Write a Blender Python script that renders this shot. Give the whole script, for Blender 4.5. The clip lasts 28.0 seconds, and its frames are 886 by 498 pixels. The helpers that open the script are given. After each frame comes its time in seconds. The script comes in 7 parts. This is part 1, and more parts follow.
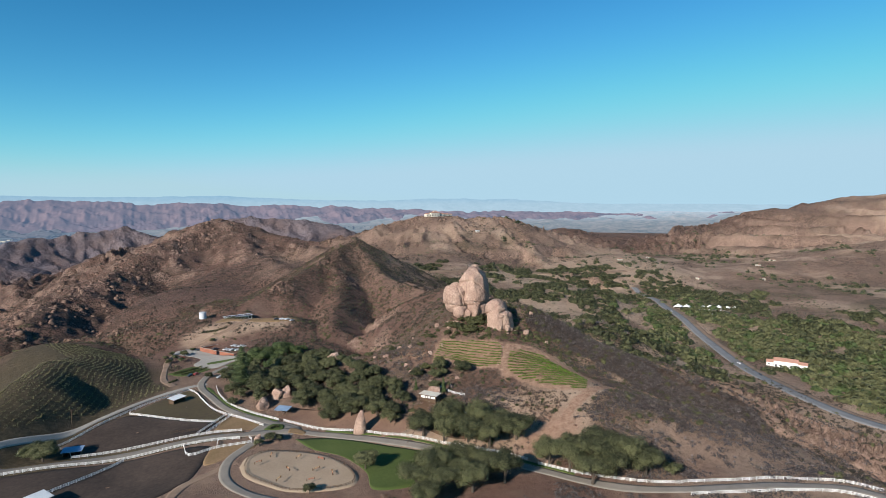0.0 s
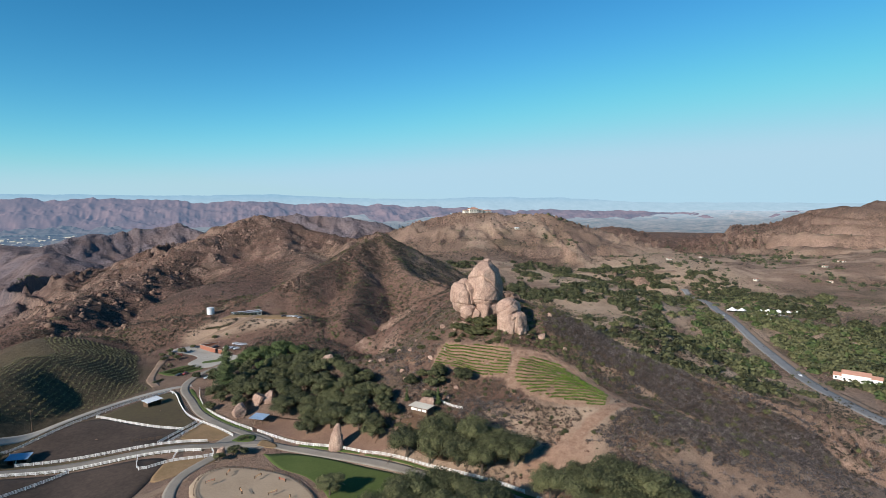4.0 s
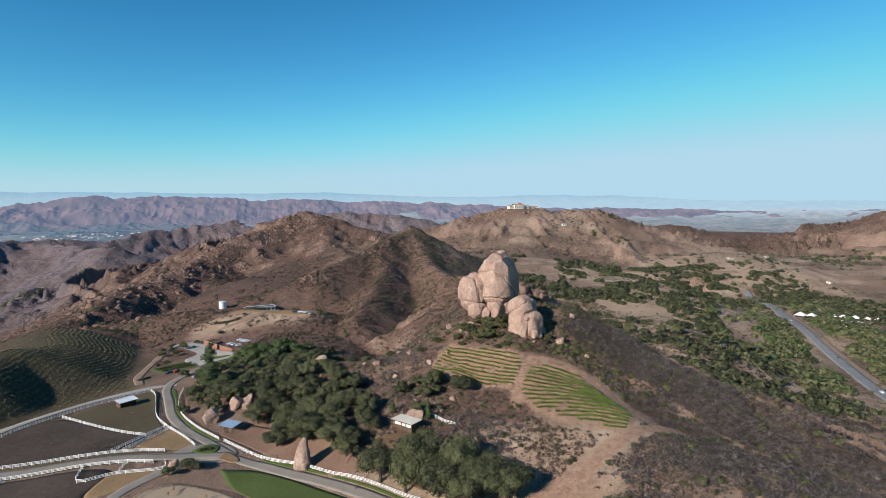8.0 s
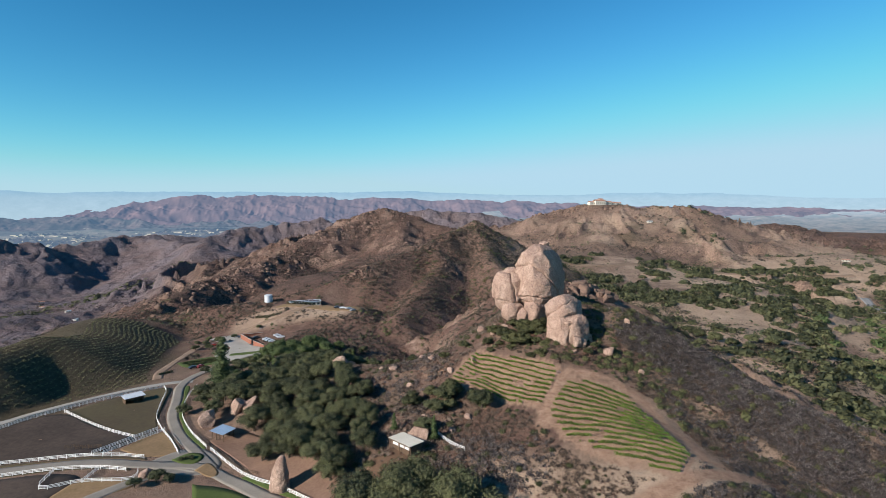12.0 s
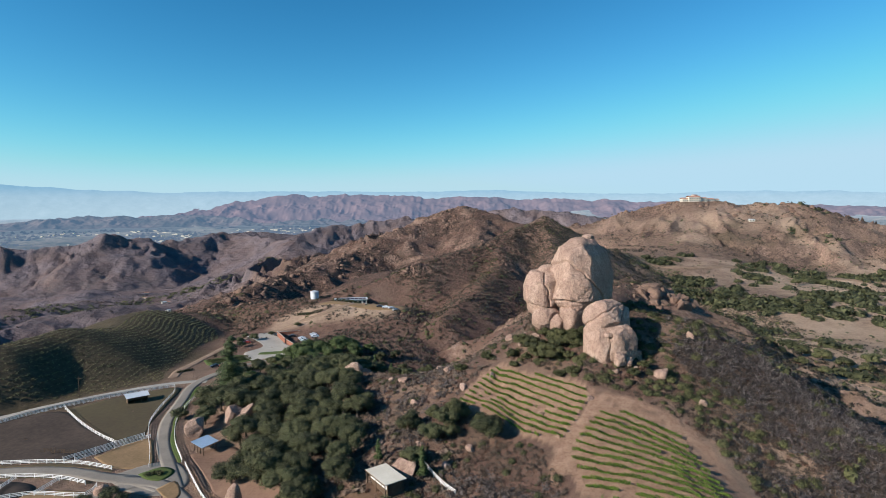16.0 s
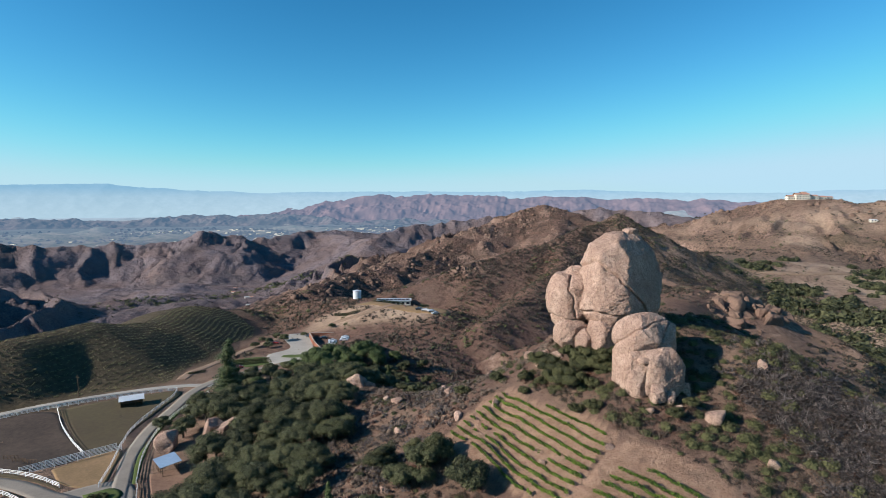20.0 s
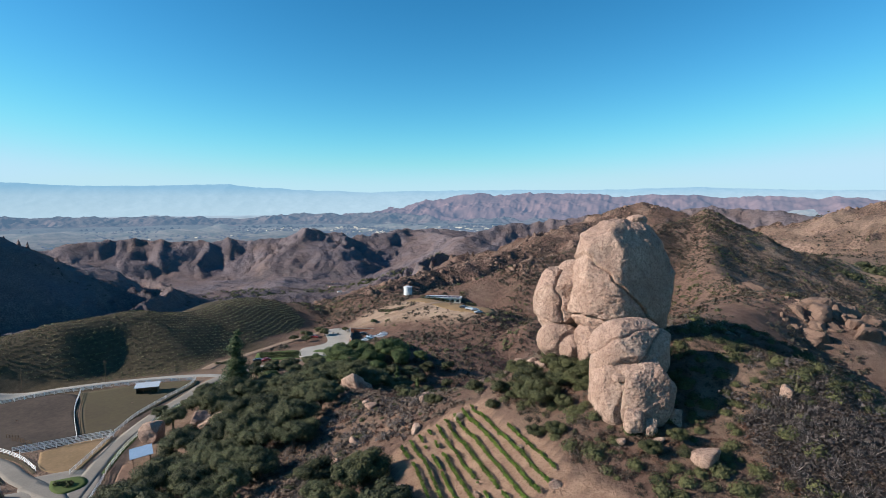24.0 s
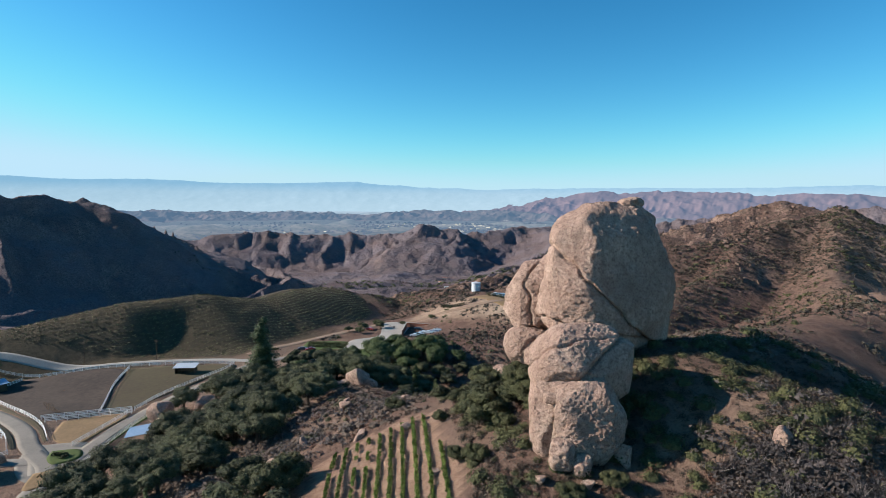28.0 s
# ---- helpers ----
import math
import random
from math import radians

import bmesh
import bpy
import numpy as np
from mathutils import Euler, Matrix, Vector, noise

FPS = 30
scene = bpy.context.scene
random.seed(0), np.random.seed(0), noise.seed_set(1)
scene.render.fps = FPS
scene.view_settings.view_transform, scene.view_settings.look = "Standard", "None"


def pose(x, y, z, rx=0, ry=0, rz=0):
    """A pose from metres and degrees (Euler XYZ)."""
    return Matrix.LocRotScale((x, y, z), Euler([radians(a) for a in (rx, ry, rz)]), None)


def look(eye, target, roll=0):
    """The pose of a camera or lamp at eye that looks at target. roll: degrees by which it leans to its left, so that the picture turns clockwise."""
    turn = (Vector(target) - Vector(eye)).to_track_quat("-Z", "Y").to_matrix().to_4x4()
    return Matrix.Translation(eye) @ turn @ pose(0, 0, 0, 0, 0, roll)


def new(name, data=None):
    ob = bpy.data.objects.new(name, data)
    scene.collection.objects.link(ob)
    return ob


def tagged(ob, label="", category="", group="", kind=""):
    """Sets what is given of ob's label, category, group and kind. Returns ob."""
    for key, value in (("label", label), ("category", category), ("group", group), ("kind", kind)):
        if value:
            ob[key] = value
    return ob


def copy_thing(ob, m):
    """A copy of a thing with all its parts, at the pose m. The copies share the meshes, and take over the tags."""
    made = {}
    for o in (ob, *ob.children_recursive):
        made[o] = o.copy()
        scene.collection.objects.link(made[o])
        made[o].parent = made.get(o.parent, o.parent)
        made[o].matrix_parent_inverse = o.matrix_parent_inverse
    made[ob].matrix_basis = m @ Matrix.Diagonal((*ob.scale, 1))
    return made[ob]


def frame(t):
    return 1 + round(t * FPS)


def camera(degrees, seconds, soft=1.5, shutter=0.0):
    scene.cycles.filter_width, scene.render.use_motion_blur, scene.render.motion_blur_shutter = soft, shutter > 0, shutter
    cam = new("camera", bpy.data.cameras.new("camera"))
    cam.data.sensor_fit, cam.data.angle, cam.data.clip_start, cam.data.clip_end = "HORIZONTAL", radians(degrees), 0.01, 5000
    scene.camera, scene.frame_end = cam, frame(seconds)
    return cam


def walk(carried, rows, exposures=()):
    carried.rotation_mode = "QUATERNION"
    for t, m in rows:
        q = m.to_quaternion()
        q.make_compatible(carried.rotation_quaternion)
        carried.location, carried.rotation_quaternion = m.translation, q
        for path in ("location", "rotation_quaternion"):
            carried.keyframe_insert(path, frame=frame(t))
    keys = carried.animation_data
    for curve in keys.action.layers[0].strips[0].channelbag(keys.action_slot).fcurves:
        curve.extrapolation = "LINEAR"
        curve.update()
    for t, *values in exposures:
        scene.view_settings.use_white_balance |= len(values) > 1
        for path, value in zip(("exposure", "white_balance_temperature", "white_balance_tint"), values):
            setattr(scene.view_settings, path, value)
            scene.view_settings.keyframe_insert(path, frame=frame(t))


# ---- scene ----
cam = camera(76.42, 28.0, soft=0.75)
PATH = [
    (0.00, -126.25, -105.67, 105.10, -26.154, -4.381, -0.086),
    (1.00, -116.71, -99.70, 103.54, -24.844, -4.400, -0.074),
    (2.00, -107.21, -93.72, 101.82, -23.620, -4.421, -0.054),
    (3.00, -97.73, -87.64, 99.99, -22.399, -4.430, -0.042),
    (3.50, -93.08, -84.53, 99.06, -21.777, -4.434, -0.034),
    (5.50, -75.12, -71.25, 95.23, -19.276, -4.493, 0.021),
    (6.00, -70.75, -67.91, 94.29, -18.620, -4.503, 0.031),
    (7.00, -62.10, -61.19, 92.49, -17.232, -4.523, 0.044),
    (8.00, -53.51, -54.43, 90.77, -15.636, -4.554, 0.034),
    (9.00, -44.95, -47.47, 89.04, -13.683, -4.581, 0.027),
    (9.50, -40.81, -43.89, 88.19, -12.584, -4.589, 0.023),
    (10.00, -36.73, -40.26, 87.34, -11.463, -4.597, 0.018),
    (11.00, -28.88, -32.65, 85.66, -9.169, -4.615, 0.000),
    (12.00, -21.33, -24.54, 84.00, -6.849, -4.626, -0.009),
    (12.50, -17.62, -20.47, 83.29, -5.685, -4.617, -0.014),
    (14.50, -3.30, -4.30, 80.64, -1.125, -4.635, -0.050),
    (15.00, 0.00, 0.00, 80.00, -0.000, -4.651, -0.054),
    (15.50, 3.25, 4.35, 79.38, 1.116, -4.659, -0.058),
    (16.00, 6.44, 8.74, 78.80, 2.230, -4.659, -0.059),
    (17.00, 12.45, 17.66, 77.67, 4.460, -4.642, -0.055),
    (18.00, 18.00, 26.87, 76.51, 6.654, -4.630, -0.038),
    (19.00, 23.29, 36.19, 75.50, 8.880, -4.616, -0.003),
    (20.00, 28.60, 45.21, 74.56, 11.086, -4.603, -0.000),
    (20.50, 31.32, 49.37, 74.17, 12.173, -4.610, -0.016),
    (21.00, 34.15, 53.37, 73.78, 13.263, -4.622, -0.039),
    (21.50, 37.14, 57.18, 73.38, 14.350, -4.636, -0.065),
    (23.50, 51.38, 68.84, 71.32, 19.999, -4.657, -0.086),
    (24.00, 55.10, 71.71, 70.73, 21.532, -4.681, -0.062),
    (25.00, 62.42, 77.63, 69.53, 24.629, -4.746, 0.003),
    (26.00, 68.85, 84.67, 68.51, 27.792, -4.800, 0.106),
    (27.00, 73.88, 92.80, 67.66, 30.877, -4.864, 0.232),
    (28.00, 77.99, 101.49, 67.14, 33.971, -4.900, 0.383),
]


def carried_pose(x, y, z, yaw, pitch, roll):
    return pose(x, y, z, 0, 0, yaw) @ pose(0, 0, 0, 90 + pitch) @ pose(0, 0, 0, 0, 0, roll)


walk(cam, [(t, carried_pose(*p)) for t, *p in PATH], [(0.0, 0.40), (9.0, 0.45), (19.0, 0.55), (28.0, 0.66)])

# ---- light ----
SUN_TO = Vector((-0.80, -0.42, 0.43)).normalized()
sun_el = math.asin(SUN_TO.z)
sun_az = math.atan2(SUN_TO.x, SUN_TO.y)

world = bpy.data.worlds.new("sky")
scene.world = world
world.use_nodes = True
wn = world.node_tree.nodes
sky = wn.new("ShaderNodeTexSky")
sky.sky_type = "NISHITA"
sky.sun_disc = False
sky.sun_elevation, sky.sun_rotation = sun_el, sun_az
sky.air_density, sky.dust_density, sky.ozone_density, sky.altitude = 1.0, 0.0, 3.0, 300
wn["Background"].inputs["Strength"].default_value = 0.110
wl = world.node_tree.links
split, join = wn.new("ShaderNodeSeparateColor"), wn.new("ShaderNodeCombineColor")
wl.new(sky.outputs[0], split.inputs[0])
# clear dry air: each colour of the sky deepened towards the zenith
for channel, (share, depth, most) in enumerate(((0.1533, 1.85, 3.05), (0.525, 1.33, 4.6), (0.62, 1.24, 5.6))):
    deep, scale_ = wn.new("ShaderNodeMath"), wn.new("ShaderNodeMath")
    deep.operation, scale_.operation = "POWER", "MULTIPLY"
    deep.inputs[1].default_value, scale_.inputs[1].default_value = depth, share
    wl.new(split.outputs[channel], deep.inputs[0])
    wl.new(deep.outputs[0], scale_.inputs[0])
    top_ = wn.new("ShaderNodeMath")
    top_.operation = "SMOOTH_MIN"
    top_.inputs[1].default_value, top_.inputs[2].default_value = most, 2.0
    wl.new(scale_.outputs[0], top_.inputs[0])
    wl.new(top_.outputs[0], join.inputs[channel])
    if channel == 1:
        least = wn.new("ShaderNodeMath")
        least.operation = "MULTIPLY"
        least.inputs[1].default_value = 1.15
        wl.new(top_.outputs[0], least.inputs[0])
    if channel == 2:
        blue = wn.new("ShaderNodeMath")
        blue.operation = "MAXIMUM"
        wl.new(top_.outputs[0], blue.inputs[0]), wl.new(least.outputs[0], blue.inputs[1])
        wl.new(blue.outputs[0], join.inputs[2])
wl.new(join.outputs[0], wn["Background"].inputs["Color"])

sun_data = bpy.data.lights.new("sun", "SUN")
sun_data.energy, sun_data.angle, sun_data.color = 5.0, radians(0.53), (1.0, 0.92, 0.84)
sun_ob = new("sun", sun_data)
sun_ob.matrix_world = look(SUN_TO * 900, (0, 0, 0))
scene.view_settings.exposure = 0.45

# ---- noise over arrays ----
def cell(ix, iy, iz, seed):
    h = (ix * 374761393 + iy * 668265263 + iz * 2147483647 + seed * 974711) & 0xFFFFFFFF
    h = ((h ^ (h >> 13)) * 1274126177) & 0xFFFFFFFF
    return ((h ^ (h >> 16)) & 0xFFFFFF) / float(0xFFFFFF)


def vnoise(x, y, seed=0, z=None):
    """Value noise in -1..1 over arrays, in two or three dimensions."""
    x, y = np.asarray(x, float), np.asarray(y, float)
    ix, iy = np.floor(x).astype(np.int64), np.floor(y).astype(np.int64)
    fx, fy = x - ix, y - iy
    fx, fy = fx * fx * (3 - 2 * fx), fy * fy * (3 - 2 * fy)
    def flat(iz):
        a = cell(ix, iy, iz, seed) * (1 - fx) + cell(ix + 1, iy, iz, seed) * fx
        b = cell(ix, iy + 1, iz, seed) * (1 - fx) + cell(ix + 1, iy + 1, iz, seed) * fx
        return a * (1 - fy) + b * fy
    if z is None:
        return 2 * flat(0) - 1
    z = np.asarray(z, float)
    iz = np.floor(z).astype(np.int64)
    fz = z - iz
    fz = fz * fz * (3 - 2 * fz)
    return 2 * (flat(iz) * (1 - fz) + flat(iz + 1) * fz) - 1


def fbm(x, y, octaves=4, seed=0, z=None, gain=0.5):
    total, amp = 0.0, 1.0
    for k in range(octaves):
        f = 2.03 ** k
        total = total + amp * vnoise(x * f, y * f, seed + k, None if z is None else z * f)
        amp *= gain
    return total


def ridged(x, y, octaves=3, seed=0, gain=0.5):
    total, amp = 0.0, 1.0
    for k in range(octaves):
        f = 2.1 ** k
        total = total + amp * (1 - 2 * np.abs(vnoise(x * f, y * f, seed + k)))
        amp *= gain
    return total


def step(a, b, v):
    t = np.clip((v - a) / (b - a), 0, 1)
    return t * t * (3 - 2 * t)


# ---- the lie of the land ----
RIDGES = []


def ridge(crest, slope, round_off=12.0, rough=1.0):
    """A crest line of (x, y, z) corners whose sides fall off at the given slope."""
    RIDGES.append((np.array(crest, float), slope, round_off, rough))


BASINS = []


def basin(x, y, z, reach=60.0):
    BASINS.append((x, y, z, reach))


# ranch flat and the low ground round it
for bx, by in ((-100, 160), (-140, 215), (-50, 120), (-190, 150), (-5, 80), (-60, 60), (-130, 90), (60, 28), (-120, 245)):
    basin(bx, by, 0.0)
basin(-118, 300, -2.5), basin(-105, 340, -2), basin(-85, 270, 0.5), basin(-55, 215, 4), basin(-60, 320, 4)
basin(-260, 60, -20, 60), basin(0, -150, -10, 150), basin(-300, -200, -20, 200), basin(-330, 300, -95, 80), basin(-300, 200, -70, 60), basin(-290, 400, -75, 60)
basin(100, 2, 0, 40), basin(150, -40, -4, 60), basin(230, 70, -36, 60), basin(300, 60, -48, 140), basin(430, 250, -50, 160), basin(600, 500, -42, 200), basin(450, -200, -40, 260)
basin(215, 330, -12, 110), basin(330, 560, -8, 160), basin(260, 800, 10, 160), basin(700, 850, -5, 220), basin(1000, 500, -35, 350)
basin(-170, 600, -60, 90), basin(-60, 620, -10, 60), basin(-30, 800, -25, 160), basin(100, 1000, -10, 160), basin(-430, 480, -125, 130), basin(-520, 800, -160, 200)
basin(-650, 1150, -175, 250), basin(-1100, 1750, -200, 300), basin(-800, 1900, -190, 260), basin(-400, 1700, -120, 250), basin(-1500, 1200, -190, 300)
basin(-300, 2300, -140, 300), basin(-1500, 3200, -235, 700), basin(-500, 3400, -200, 600), basin(600, 2300, -60, 400), basin(1500, 2200, -50, 600)
basin(800, 3500, -120, 900), basin(2200, 2800, -60, 900), basin(2500, 0, 0, 900), basin(-2600, 2600, -240, 900), basin(-3200, 500, -150, 1200)
basin(-900, -400, -60, 500), basin(0, -1500, 20, 900)

# the knoll under the tall rocks, its shoulders and spurs
ridge([(46, 204, 42), (64, 196, 42.5), (77, 191, 41), (90, 180, 33), (104, 168, 22)], 0.68, 8, 0.4)
ridge([(58, 206, 42.5), (70, 219, 41.5), (81, 216, 36), (93, 209, 28.5)], 0.62, 8, 0.4)
ridge([(14, 168, 21), (-8, 160, 14.5), (-26, 160, 10.5), (-40, 175, 6)], 0.38, 8, 0.3)
ridge([(-4, 150, 12), (-12, 139, 8.5), (0, 122, 6)], 0.4, 8, 0.3)
ridge([(54, 222, 38), (60, 250, 36), (80, 300, 32), (98, 335, 34), (120, 380, 22)], 0.55, 14)
ridge([(52, 172, 32), (43, 152, 22.5), (52, 120, 18.5), (58, 100, 16), (80, 80, 10)], 0.40, 14, 0.4)
ridge([(46, 188, 36), (20, 194, 26.5), (-8, 198, 18.5), (-30, 215, 13.5), (-55, 240, 7)], 0.42, 10, 0.5)
ridge([(92, 168, 26), (115, 142, 17), (140, 108, 2), (165, 70, -16)], 0.45, 12)
ridge([(120, 380, 14), (155, 310, 0), (190, 245, -16), (250, 180, -34)], 0.36, 14)
ridge([(140, 220, -6), (185, 180, -20), (220, 130, -38)], 0.34, 16)
# the dark peak and the tank ridge
ridge([(-102, 408, 9), (-70, 420, 17), (-32, 447, 31), (25, 505, 43), (60, 550, 53), (91, 588, 61), (115, 612, 46), (150, 640, 32), (220, 720, 10)], 0.62, 3, 0.9)
ridge([(91, 588, 63), (62, 545, 53), (36, 505, 42), (32, 460, 28), (12, 400, 17), (-8, 345, 9)], 0.62, 3, 0.9)
ridge([(91, 588, 63), (86, 520, 41), (86, 460, 27), (98, 395, 22)], 0.55, 4, 0.9)
ridge([(-40, 365, 12.5), (-75, 378, 12), (-100, 404, 9.5)], 0.45, 16, 0.3)
ridge([(-102, 408, 9), (-160, 432, 1), (-225, 475, -18), (-300, 560, -50), (-360, 640, -85)], 0.5, 9, 1.3)
# the round hill and its long falling crest
ridge([(3, 1524, 64), (-84, 1394, 30), (-155, 1294, 9), (-214, 1091, -27), (-270, 884, -37), (-285, 690, -38), (-330, 560, -60)], 0.42, 18, 1.5)
ridge([(3, 1524, 64), (140, 1370, 24), (230, 1280, 10)], 0.4, 25, 1.3)
ridge([(3, 1524, 64), (30, 1300, 15), (40, 1100, 0), (70, 800, -5), (81, 600, 30)], 0.4, 20, 1.3)
# the hill with the villa
ridge([(230, 1140, 18), (290, 1120, 42), (347, 1104, 64), (428, 1067, 79), (500, 1050, 70), (593, 1036, 74), (640, 1006, 46), (720, 960, 20)], 0.35, 22, 1.2)
ridge([(428, 1067, 78), (400, 960, 40), (350, 860, 20)], 0.3, 30)
ridge([(1050, 1640, -10), (1200, 1600, 17), (1350, 1560, -10)], 0.25, 60)
ridge([(1500, 1200, 20), (1800, 1120, 90), (2100, 1030, 138), (2500, 900, 150)], 0.3, 60)
ridge([(900, 650, -25), (1150, 600, -5), (1500, 620, 20)], 0.2, 60)
# the vineyard hill
ridge([(-205, 150, 1), (-206, 190, 11), (-192, 235, 18), (-188, 272, 17)], 0.80, 13, 0.15)
ridge([(-188, 272, 16), (-182, 305, 11.5), (-198, 345, 10), (-206, 372, 7), (-190, 396, 0)], 0.46, 16, 0.15)
# the steep mountain in shade to the west
ridge([(-1080, 120, 40), (-1040, 330, 56), (-1016, 454, 60), (-1044, 524, 72), (-1053, 558, 60), (-1068, 599, 68), (-1101, 646, 34), (-1157, 754, -13), (-1211, 860, -35), (-1248, 980, -101), (-1252, 1136, -151), (-1244, 1217, -185)], 0.60, 3, 1.9)
ridge([(-1016, 454, 50), (-900, 380, -30), (-760, 330, -90)], 0.55, 8, 1.0)
# the furrowed chain across the valley
ridge([(-2100, 1050, -120), (-1880, 1300, -85), (-1750, 1500, -62), (-1604, 1670, -65), (-1431, 1837, -74), (-1240, 1915, -36), (-1143, 2109, -62), (-980, 2477, -50), (-786, 2597, -62), (-600, 2850, -25), (-290, 3000, 5)], 0.5, 5, 2.2)
ridge([(-588, 1951, -52), (-700, 2150, -70), (-960, 2400, -60)], 0.42, 8, 0.9)
ridge([(-1240, 1915, -40), (-1160, 1800, -110), (-1110, 1700, -180)], 0.6, 8, 1.5)
ridge([(-1431, 1837, -76), (-1330, 1690, -150), (-1290, 1600, -190)], 0.6, 8, 1.5)
ridge([(-900, 1500, -165), (-1000, 1450, -150), (-1150, 1420, -175)], 0.25, 20)
# low rounded hills in the canyon
ridge([(-700, 880, -118), (-640, 1000, -112), (-590, 1120, -130)], 0.30, 18, 1.0)
ridge([(-520, 700, -100), (-470, 830, -96), (-420, 960, -104), (-330, 1020, -80)], 0.32, 14, 1.1)
ridge([(-900, 1080, -135), (-850, 1220, -148), (-900, 1350, -160)], 0.28, 18, 1.0)
ridge([(-480, 1180, -118), (-560, 1320, -128), (-700, 1420, -150)], 0.30, 16, 1.0)
ridge([(-420, 560, -88), (-380, 470, -70), (-330, 380, -52)], 0.34, 12, 0.9)
# the striped table hill
ridge([(60, 2720, 10), (180, 2740, 42), (330, 2740, 46), (480, 2700, 44), (620, 2640, 10)], 0.5, 20, 2.0)


def crest_height(x, y, crest, slope, round_off, rough=0.0):
    best = np.full(x.shape, -1e4)
    run, spur = float(crest[0, 0]), (44.0 if rough < 1.4 else 80.0 if rough < 1.9 else 135.0)
    for a, b in zip(crest[:-1], crest[1:]):
        ab = b[:2] - a[:2]
        t = np.clip(((x - a[0]) * ab[0] + (y - a[1]) * ab[1]) / (ab @ ab), 0, 1)
        d = np.hypot(x - a[0] - t * ab[0], y - a[1] - t * ab[1])
        fall, lift = slope, 0.0
        if rough >= 1:
            s = (run + t * math.hypot(*ab)) / spur
            side = 13.0 + 6.0 * np.clip(3 * ((x - a[0]) * ab[1] - (y - a[1]) * ab[0]) / math.hypot(*ab) / (d + 0.5), -1, 1)
            n1 = np.abs(vnoise(s + 0.6 * vnoise(s * 0.7, d / spur * 0.9, 3), side + d / spur * 0.3, 5))
            n2 = np.abs(vnoise(s * 2.6, side + d / spur * 0.6, 6))
            fall = slope * ((0.80 + 0.42 * n1 + 0.34 * n2) if rough > 1.9 else (0.68 + 0.85 * n1 + 0.32 * n2))
            lift = (6.0 if rough > 1.9 else 0.0) * (1 - 2 * np.abs(vnoise(s * 1.7, side * 0, 8)))
        run += math.hypot(*ab)
        best = np.maximum(best, lift + a[2] + t * (b[2] - a[2]) - fall * (np.sqrt(d * d + round_off ** 2) - round_off))
    return best


def land(x, y, fine=True, ruggedness=False):
    """The height of the ground at arrays of places."""
    x, y = np.asarray(x, float), np.asarray(y, float)
    far = np.hypot(x + 20, y - 150)
    k = np.clip(far * 0.006, 1.0, 8.0)
    wob = np.clip(far * 0.012 - 2, 0, 22)
    wx = x + wob * fbm(x / 110, y / 110, 3, 5)
    wy = y + wob * fbm(x / 110, y / 110, 3, 9)
    num, den = 0.0, 0.0
    for bx, by, bz, reach in BASINS:
        w = 1.0 / (((x - bx) ** 2 + (y - by) ** 2) / reach ** 2 + 0.05) ** 2
        num, den = num + w * bz, den + w
    base = num / den
    h, rough = base, np.zeros_like(base)
    for crest, slope, round_off, r in RIDGES:
        c = crest_height(wx, wy, crest, slope, round_off, r)
        m = np.clip((c - h) / k, -30, 30)
        s = 1 / (1 + np.exp(-m))
        h = np.where(m > 0, c, h) + k * np.log1p(np.exp(-np.abs(m)))
        rough = rough * (1 - s) + r * s
    up = np.clip((h - base) / 30, 0, 1.6)
    gully = ridged(wx / 62, wy / 62, 3, 21) * 3.0 * step(150, 700, far) + ridged(wx / 190, wy / 190, 3, 31) * 5 * step(700, 1800, far)
    h = h + np.minimum(rough, 1.25) * up * (gully - 0.35 * (3.0 * step(150, 700, far) + 5 * step(700, 1800, far))) * 0.6
    h = h + rough * step(0.02, 0.5, up) * fbm(x / 21, y / 21, 3, 41) * 0.8
    # gullies between the spurs, and broken rock on the rugged crests
    away = step(230, 420, far)
    h = h + np.minimum(rough, 1.1) * step(0.03, 0.45, up) * away * (1.4 * (ridged(wx / 33, wy / 33, 3, 43) - 0.4) + 2.6 * step(600, 1100, far) * (ridged(wx / 84, wy / 84, 3, 45) - 0.4))
    crag = step(0.05, 0.5, fbm(x / 30, y / 30, 3, 183)) * step(0.75, 1.15, rough) * step(2.1, 1.7, rough) * step(0.05, 0.4, up) * away
    near_by = step(1000, 700, far)
    h = h + crag * near_by * (1.5 * np.abs(vnoise(x / 6, y / 6, 185)) + 1.5 * step(0.05, 0.25, vnoise(x / 13, y / 13, 187)))
    h = h + crag * (1 - near_by) * (2.6 * np.abs(vnoise(x / 19, y / 19, 186)) + 2.6 * step(0.05, 0.3, vnoise(x / 42, y / 42, 188)))
    h = h + step(450, 1000, far) * (1 - 0.7 * np.clip(up, 0, 1)) * np.clip(ridged(wx / 210, wy / 210, 4, 47) + 0.1, 0, 2) * 7 * step(100, -250, x)
    plain = step(2500, 3300, y) * (1 - np.clip(up, 0, 1))
    h = h + plain * 26 * np.clip(fbm(x / 420, y / 420, 3, 55), 0, 2)
    if fine:
        h = h + (0.03 + 0.10 * step(0.05, 0.4, up)) * fbm(x / 5.5, y / 5.5, 2, 61)
    return (h, crag) if ruggedness else h


